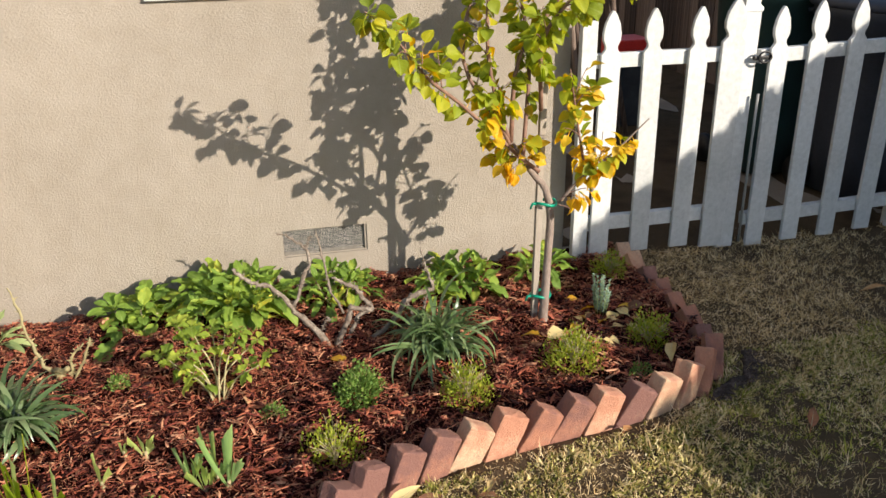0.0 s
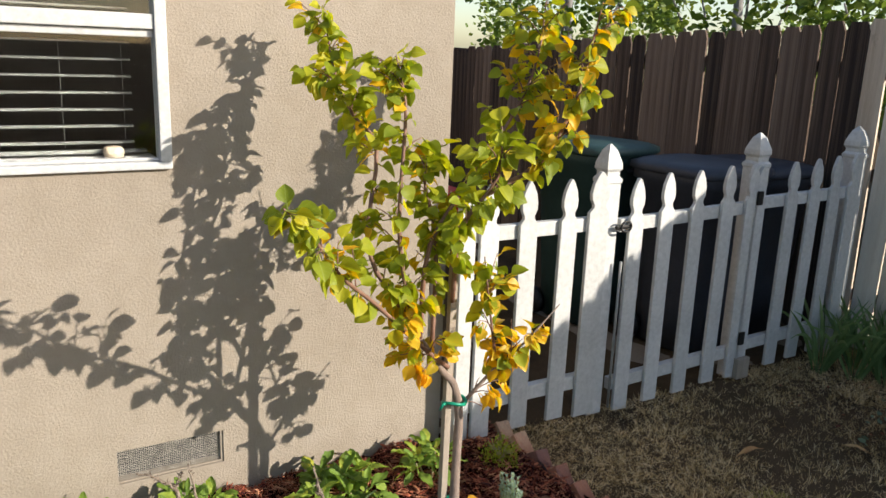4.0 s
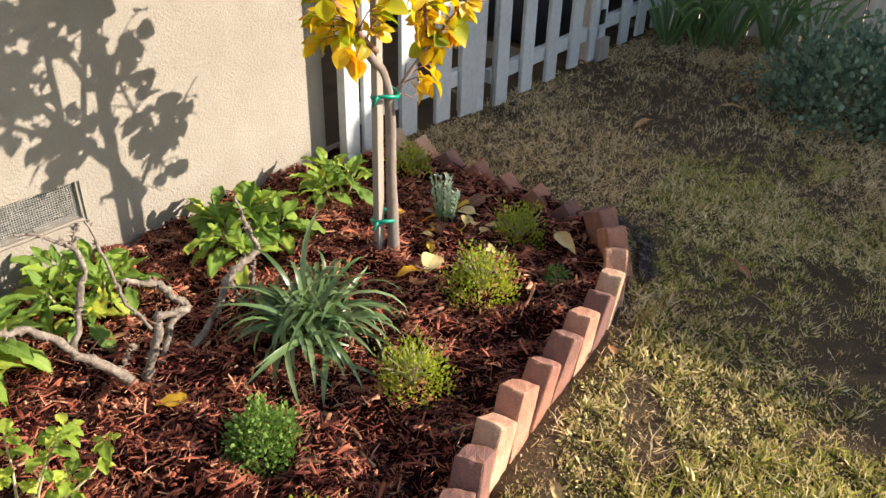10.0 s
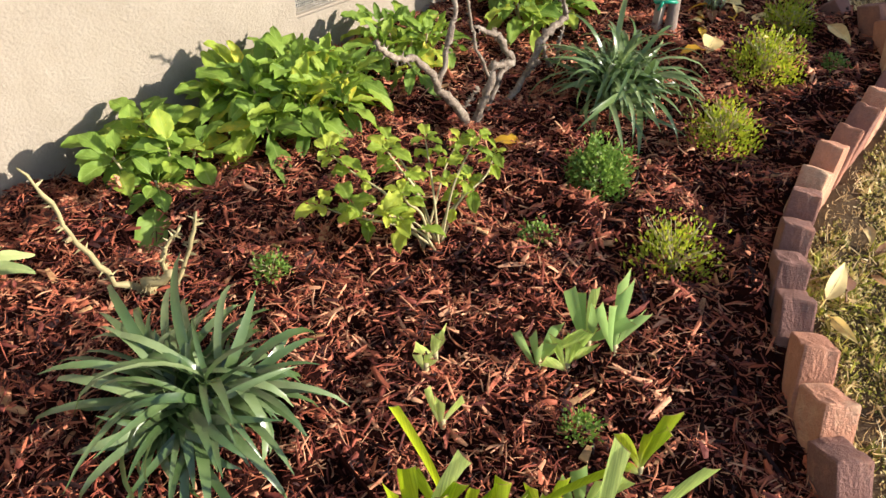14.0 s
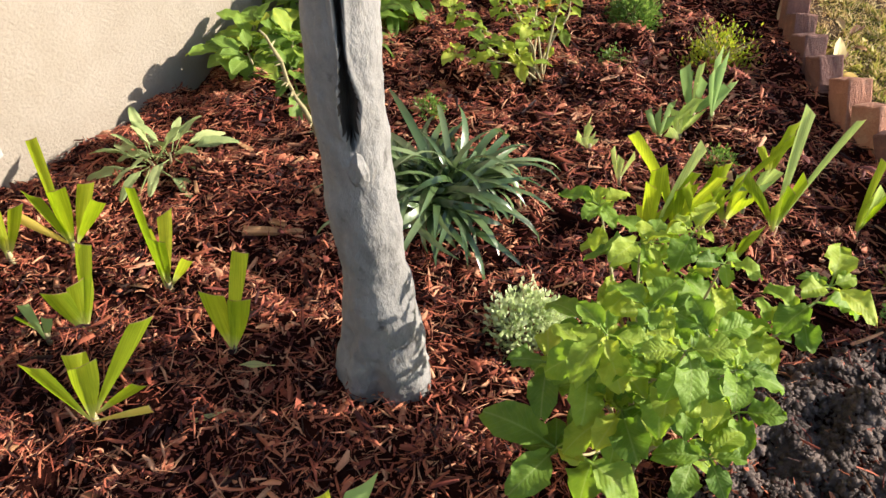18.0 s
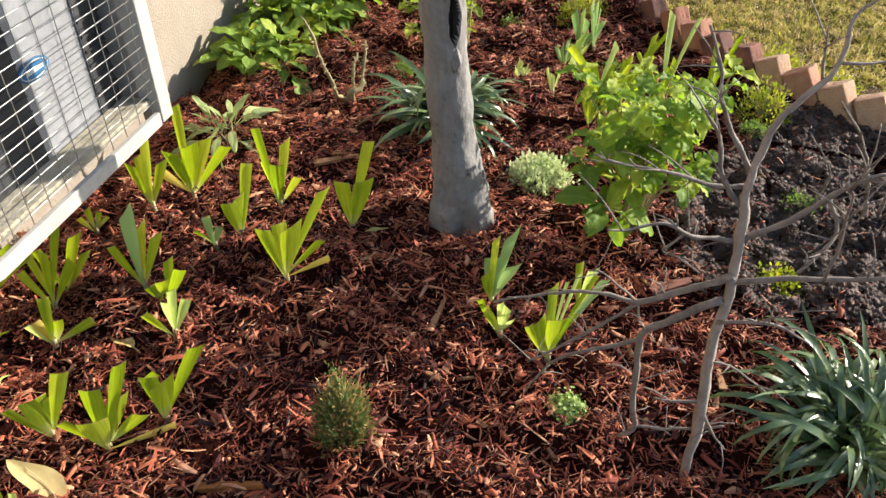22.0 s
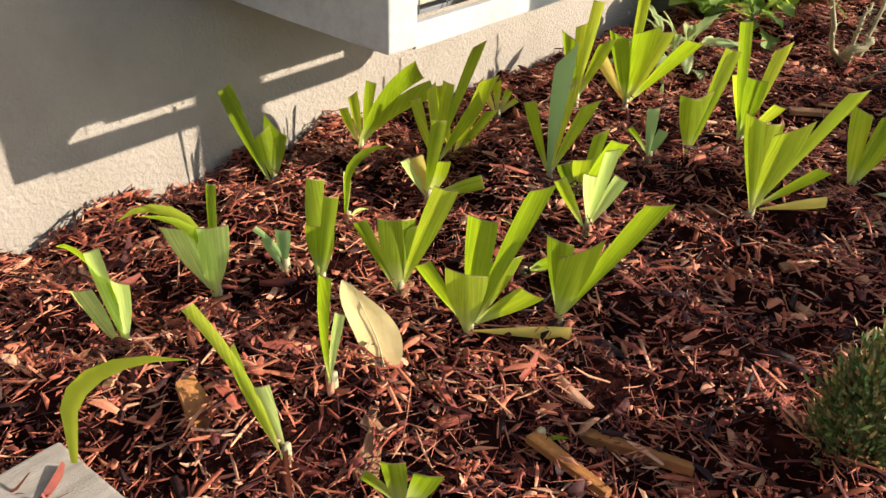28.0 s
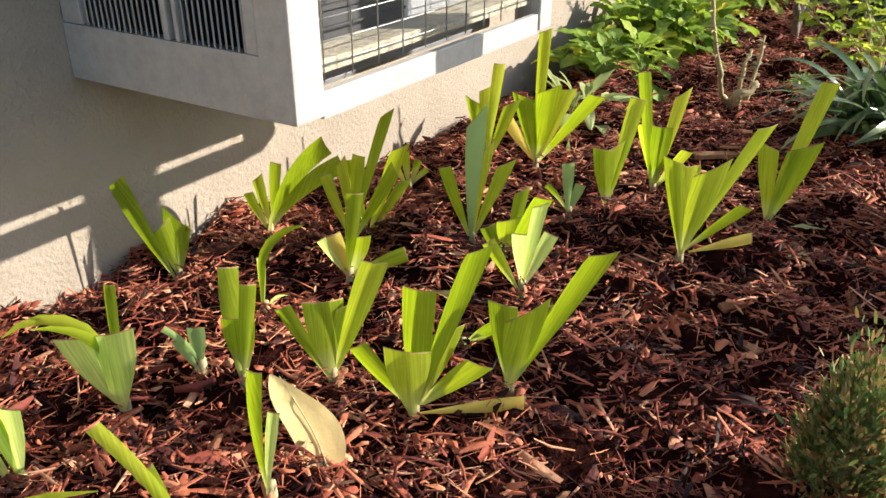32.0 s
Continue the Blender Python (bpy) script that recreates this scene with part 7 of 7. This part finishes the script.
# ---- brick edging ----
edging = thing("brick_edging", 0.0, -1.6, 0, "sawtooth edging of tilted red clay bricks round the bed", "edging", kind="structure")
BRK = []
for s in range(6):
    r = random.Random(40 + s)
    me = block("brick", (-0.046, -0.031, -0.10), (0.046, 0.031, 0.10), M_BRICK, 0.0055)
    bm = bmesh.new()
    bm.from_mesh(me)
    bmesh.ops.subdivide_edges(bm, edges=[e for e in bm.edges if e.calc_length() > 0.02], cuts=3, use_grid_fill=True)
    bm.to_mesh(me)
    bm.free()
    for v in me.vertices:
        edge = sum(abs(v.co[i]) > h - 0.008 for i, h in enumerate((0.046, 0.031, 0.10))) > 1
        if edge:
            v.co *= 1 - 0.07 * max(0, noise.noise(v.co * 45 + Vector((s * 5, 2, 0))))
        v.co += Vector((noise.noise(v.co * 30 + Vector((s * 9, 0, 0))), noise.noise(v.co * 30 + Vector((0, s * 9, 3))), noise.noise(v.co * 30 + Vector((0, 3, s * 9))))) * 0.0035
    BRK.append(me)
seg = [(edge_line[i + 1] - edge_line[i]).length for i in range(len(edge_line) - 1)]
total, pos, k = sum(seg), 0.05, 0
rng2 = random.Random(77)
while pos < total:
    s, i = pos, 0
    while s > seg[i]:
        s -= seg[i]
        i += 1
    p = edge_line[i].lerp(edge_line[i + 1], s / seg[i])
    d = (edge_line[max(i - 1, 0)] - edge_line[min(i + 2, len(edge_line) - 1)]).normalized()
    yaw = math.degrees(math.atan2(d.y, d.x))
    far = p.y > -1.06
    sunk = 0.036 if far else 0.0
    put("brick", rng2.choice(BRK), edging, Matrix.Translation(p - Vector((0, -1.6, 0))) @ pose(0, 0, 0.012 - sunk + rng2.uniform(-.006, .006), rng2.uniform(-4, 4), (44 if far else 27) + rng2.uniform(-6, 6), yaw + rng2.uniform(-8, 8)))
    pos += (0.135 if far else 0.1135) + rng2.uniform(-.003, .003)
    k += 1

# ---- shredded bark cover, soil crumbs, grass ----
def bed_points(n, lo=-2.95, hi=1.5):
    x = npr.uniform(lo, hi, n * 2)
    yb = np.interp(x, [p[0] for p in sorted(EDGE)], [p[1] for p in sorted(EDGE)])
    yb = np.where(x < -0.80, -2.9, yb)
    y = -0.012 - 2.888 * npr.uniform(0, 1, n * 2) ** 1.25
    ok = (y > yb + 0.045) & ((y > -1.0) | (x < 1.42))
    return x[ok][:n], y[ok][:n]
def soil_patch(x, y):
    w = 0.16 * np.sin(x * 7.3 + y * 3) + 0.12 * np.sin(y * 11 - x * 4)
    u, v = (x + 0.96) / np.where(x < -0.96, 0.57, 0.52), (y + 2.36) / 0.67
    k = np.where(x < -0.96, 4, 2)
    return np.abs(u) ** k + np.abs(v) ** k + w < 1.0
def chips(name, n, l0, l1, w0, w1, th, tilt, label):
    x, y = bed_points(n)
    keep = ~soil_patch(x + npr.normal(0, 0.035, len(x)), y + npr.normal(0, 0.035, len(x))) | (npr.random(len(x)) < 0.05)
    x, y = x[keep], y[keep]
    n = len(x)
    z = np.array([bed_z(a, b) for a, b in zip(x, y)]) + npr.uniform(-0.002, 0.020, n) ** 1.0
    r = turns(npr, n, tilt, 0.6)
    ln, w = npr.uniform(l0, l1, n) * npr.uniform(0.6, 1.2, n), npr.uniform(w0, w1, n)
    s = np.stack([ln, w, w * th], 1)
    base = [(-0.5, -0.4, -0.5), (0.5, 0.35, -0.5), (0.5, 0.9, -0.4), (-0.5, 0.5, -0.5), (-0.42, -0.35, 0.4), (0.05, -0.7, 0.6), (0.05, 0.1, 0.5), (-0.42, 0.4, 0.5)]
    fc = [(4, 5, 6, 7), (0, 1, 5, 4), (1, 2, 6, 5), (2, 3, 7, 6), (3, 0, 4, 7)]
    m = np.concatenate([r * s[:, None, :], np.stack([x, y, z], 1)[:, :, None]], 2)
    ob = new(name, scattered(name, base, fc, m, M_CHIP))
    tagged(ob, label, "mulch", kind="stuff")
def shreds(name, n, l0, l1, w0, w1, label):
    """Slightly bent fibres that lie in matted strands."""
    x, y = bed_points(n)
    keep = ~soil_patch(x + npr.normal(0, 0.035, len(x)), y + npr.normal(0, 0.035, len(x))) | (npr.random(len(x)) < 0.28)
    x, y = x[keep], y[keep]
    n = len(x)
    lift = npr.random(n) ** 1.5
    z = np.array([bed_z(a, b) for a, b in zip(x, y)]) + 0.022 * lift - 0.002
    head = 2.2 * np.sin(x * 23 + 2.1 * np.sin(y * 19)) + 2.2 * np.sin(y * 27 + 1.7 * np.sin(x * 15 + 1)) + npr.normal(0, 1.1, n)
    pitch, roll = npr.normal(0, 0.12, n) + npr.normal(0, 0.30, n) * lift, npr.normal(0, 0.7, n)
    ca, sa, cb, sb, cc, sc = np.cos(head), np.sin(head), np.cos(pitch), np.sin(pitch), np.cos(roll), np.sin(roll)
    o, e = np.zeros(n), np.ones(n)
    r = np.stack([ca, -sa, o, sa, ca, o, o, o, e], -1).reshape(n, 3, 3) @ np.stack([cb, o, sb, o, e, o, -sb, o, cb], -1).reshape(n, 3, 3) @ np.stack([e, o, o, o, cc, -sc, o, sc, cc], -1).reshape(n, 3, 3)
    ln, w = l0 + (l1 - l0) * npr.random(n) ** 2.2, w0 + (w1 - w0) * npr.random(n) ** 2.5
    place = np.stack([x, y, z], 1)
    cuts = np.linspace(0, n, 5).astype(int)
    for k, shape in enumerate((0.45, -0.4, 0.1, -0.9)):
        part_of = slice(cuts[k], cuts[k + 1])
        base, fc = [], []
        for t, q in ((-0.5, 0.6), (0.05, 1.0), (0.5, 0.2)):
            off = shape * (0.25 - t * t) * 4
            base += [(t, off - 0.5 * q, off * 0.7 - 0.2), (t, off, off * 0.7 + 0.45 * q), (t, off + 0.5 * q, off * 0.7 - 0.2)]
        for i in range(2):
            fc += [(3 * i, 3 * i + 3, 3 * i + 4, 3 * i + 1), (3 * i + 1, 3 * i + 4, 3 * i + 5, 3 * i + 2)]
        s = np.stack([ln, w, w * 0.8], 1)[part_of]
        m = np.concatenate([r[part_of] * s[:, None, :], place[part_of][:, :, None]], 2)
        tagged(new(name, scattered(name, base, fc, m, M_CHIP)), label, "mulch", kind="stuff")
shreds("bark_shreds", 180000, 0.008, 0.050, 0.0011, 0.0058, "matted dark red-brown shredded bark fibres")
chips("bark_bits", 26000, 0.005, 0.022, 0.0015, 0.005, 0.6, 0.35, "fine red-brown bark crumbs between the fibres")
chips("bark_chunks", 11000, 0.014, 0.062, 0.0028, 0.010, 0.30, 0.24, "loose red-brown bark flakes and chunks")

n = 80000
x, y = npr.uniform(-1.6, -0.3, n), npr.uniform(-3.1, -1.6, n)
keep = soil_patch(x + npr.normal(0, 0.03, n), y + npr.normal(0, 0.03, n)) & (y > np.interp(x, [p[0] for p in sorted(EDGE)], [p[1] for p in sorted(EDGE)], left=-3.6) + 0.05)
x, y = x[keep], y[keep]
n = len(x)
cs = 0.0022 + 0.015 * npr.random((n, 1, 1)) ** 2.6 * npr.uniform(0.3, 1, (n, 1, 1)) * npr.uniform(0.35, 1.3, (n, 1, 3))
oct_v = [(1, 0, 0), (-1, 0, 0), (0, 1, 0), (0, -1, 0), (0, 0, 0.8), (0, 0, -0.8)]
oct_f = [(0, 2, 4), (2, 1, 4), (1, 3, 4), (3, 0, 4), (2, 0, 5), (1, 2, 5), (3, 1, 5), (0, 3, 5)]
z = np.array([bed_z(a, b) for a, b in zip(x, y)])
tagged(new("soil_crumbs", scattered("soil_crumbs", oct_v, oct_f, np.concatenate([turns(npr, n, 0.8, 0.8) * cs, np.stack([x, y, z + 0.009], 1)[:, :, None]], 2), M_SOIL)), "damp dark crumbly soil patch in the bed", "soil", kind="stuff")
gx, gy = np.arange(-1.62, -0.30, 0.02), np.arange(-3.1, -1.6, 0.02)
sv, sf, slot = [], [], {}
inside = lambda a, b: soil_patch(a, b) and b > (bed_y(a) + 0.05 if a > -0.80 else -3.5)
for i, a in enumerate(gx[:-1]):
    for j, b in enumerate(gy[:-1]):
        if inside(a, b):
            q = []
            for di, dj in ((0, 0), (1, 0), (1, 1), (0, 1)):
                k = (i + di, j + dj)
                if k not in slot:
                    slot[k] = len(sv)
                    sv.append((gx[k[0]], gy[k[1]], bed_z(gx[k[0]], gy[k[1]]) + rng.uniform(-0.006, 0.016)))
                q.append(slot[k])
            sf.append(tuple(q))
tagged(new("soil_patch", mesh("soil_patch", sv, sf, M_SOIL, True)), "damp dark bare soil within the bed", "soil", kind="structure")

# dark bark spilled over the lawn side of the curve
k = npr.uniform(0.25, 1, 1100)
x = np.interp(k, [0, 0.3, 0.6, 1], [1.545, 1.525, 1.44, 1.30]) + npr.exponential(0.013, 1100) + 0.035 * (k < 0.6)
y = np.interp(k, [0, 0.3, 0.6, 1], [-0.90, -1.05, -1.18, -1.26]) - npr.exponential(0.013, 1100)
n = len(x)
spill = np.concatenate([turns(npr, n, 0.3, 0.6) * (npr.uniform(0.003, 0.009, (n, 1, 1)) * np.array([1.6, 0.6, 0.4])), np.stack([x, y, npr.uniform(0.002, 0.012, n)], 1)[:, :, None]], 2)
tagged(new("spilled_bark", scattered("spilled_bark", oct_v, oct_f, spill, M_SOIL)), "dark bark crumbs spilled on the lawn beside the bricks", "mulch", kind="stuff")

def grass(name, n, hx, hy, l0, l1, material, label, mask=None, lean=0.9, wide=1.0):
    x, y = npr.uniform(*hx, n), npr.uniform(*hy, n)
    xe = np.array([p[0] for p in sorted(EDGE)]); ye = np.array([p[1] for p in sorted(EDGE)])
    yb = np.where(x > 1.53, 0.0, np.interp(x, xe, ye))
    ok = (y < yb - 0.045) & (y < -0.06) & (x > -0.72)
    beside = x - np.interp(y, [-1.26, -1.18, -1.05, -0.90], [1.30, 1.44, 1.525, 1.545])
    ok &= (y < -1.32) | (y > -1.02) | (beside < 0) | (beside > 0.045 + 0.02 * np.sin(y * 40)) | (npr.random(len(x)) < 0.2)
    if mask is not None:
        ok &= mask(x, y)
    x, y = x[ok], y[ok]
    n = len(x)
    tuftiness = 0.62 + 0.75 * np.sin(x * 31 + 3 * np.sin(y * 17)) * np.sin(y * 37 + 2 * np.sin(x * 23))
    ln, w = npr.uniform(l0, l1, n) * np.clip(tuftiness, 0.22, 1.3), npr.uniform(0.0011, 0.0030, n) * wide
    r = turns(npr, n, lean, 0.5)
    base = [(-0.5, 0, 0), (0.5, 0, 0), (0.42, 0.12, 0.55), (-0.42, 0.12, 0.55), (0, 0.42, 1.0)]
    m = np.concatenate([r * np.stack([w, ln, ln], 1)[:, None, :], np.stack([x, y, np.full(n, -0.017) + 0.014 * np.sin(x * 2.9) * np.sin(y * 2.3)], 1)[:, :, None]], 2)
    tagged(new(name, scattered(name, base, [(0, 1, 2, 3), (3, 2, 4)], m, material)), label, "grass", kind="stuff")
trodden = lambda x, y: (x > 1.15 + 0.1 * np.sin(y * 7)) | (y > -1.15) | (npr.random(len(x)) < 0.6)
grass("dry_grass", 225000, (-0.72, 4.0), (-3.0, -0.05), 0.014, 0.050, M_GRASS, "short dry straw-coloured lawn grass", trodden)
greenish = lambda x, y: (np.sin(x * 2.1 + 0.6) * np.cos(y * 2.7) + 0.5 * np.sin(x * 5.3 + y * 4.1) + 0.55 * (y < -1.1) - 0.9 * ((x > 1.05) & (y > -2.2))) > 0.30
grass("green_grass", 105000, (-0.72, 4.0), (-3.0, -0.05), 0.016, 0.050, M_GRASSGREEN, "short green patches of lawn grass", greenish, 0.8, 1.45)
thick = lambda x, y: (y < np.interp(x, [p[0] for p in sorted(EDGE)], [p[1] for p in sorted(EDGE)]) - 0.07 - 0.03 * np.sin(x * 13)) & (np.sin(x * 9.1 + 2 * np.sin(y * 6.3)) * np.sin(y * 8.3 + 1.5 * np.sin(x * 5.1)) > -0.7)
grass("lawn_grass", 130000, (-0.72, 2.2), (-2.9, -1.0), 0.012, 0.032, M_GRASSMIX, "thick trodden green and straw lawn grass", thick, 1.1, 2.5)
x0 = npr.uniform(3.0, 4.0, 1500); y0 = npr.uniform(-1.0, -0.1, 1500)
base = [(-0.5, -0.4, -0.5), (0.5, -0.25, -0.5), (0.5, 0.3, -0.4), (-0.5, 0.5, -0.5), (-0.42, -0.35, 0.4), (0.05, -0.5, 0.6), (0.05, 0.5, 0.5), (-0.42, 0.4, 0.5)]
fc = [(4, 5, 6, 7), (0, 1, 5, 4), (1, 2, 6, 5), (2, 3, 7, 6), (3, 0, 4, 7)]
tagged(new("bark_litter", scattered("bark_litter", base, fc, np.concatenate([turns(npr, 1500, 0.2, 0.6) * np.stack([npr.uniform(0.03, 0.09, 1500), npr.uniform(0.006, 0.02, 1500), npr.uniform(0.003, 0.008, 1500)], 1)[:, None, :], np.stack([x0, y0, np.full(1500, -0.028)], 1)[:, :, None]], 2), M_CHIP)), "bark litter under the shaded irises", "mulch", kind="stuff")
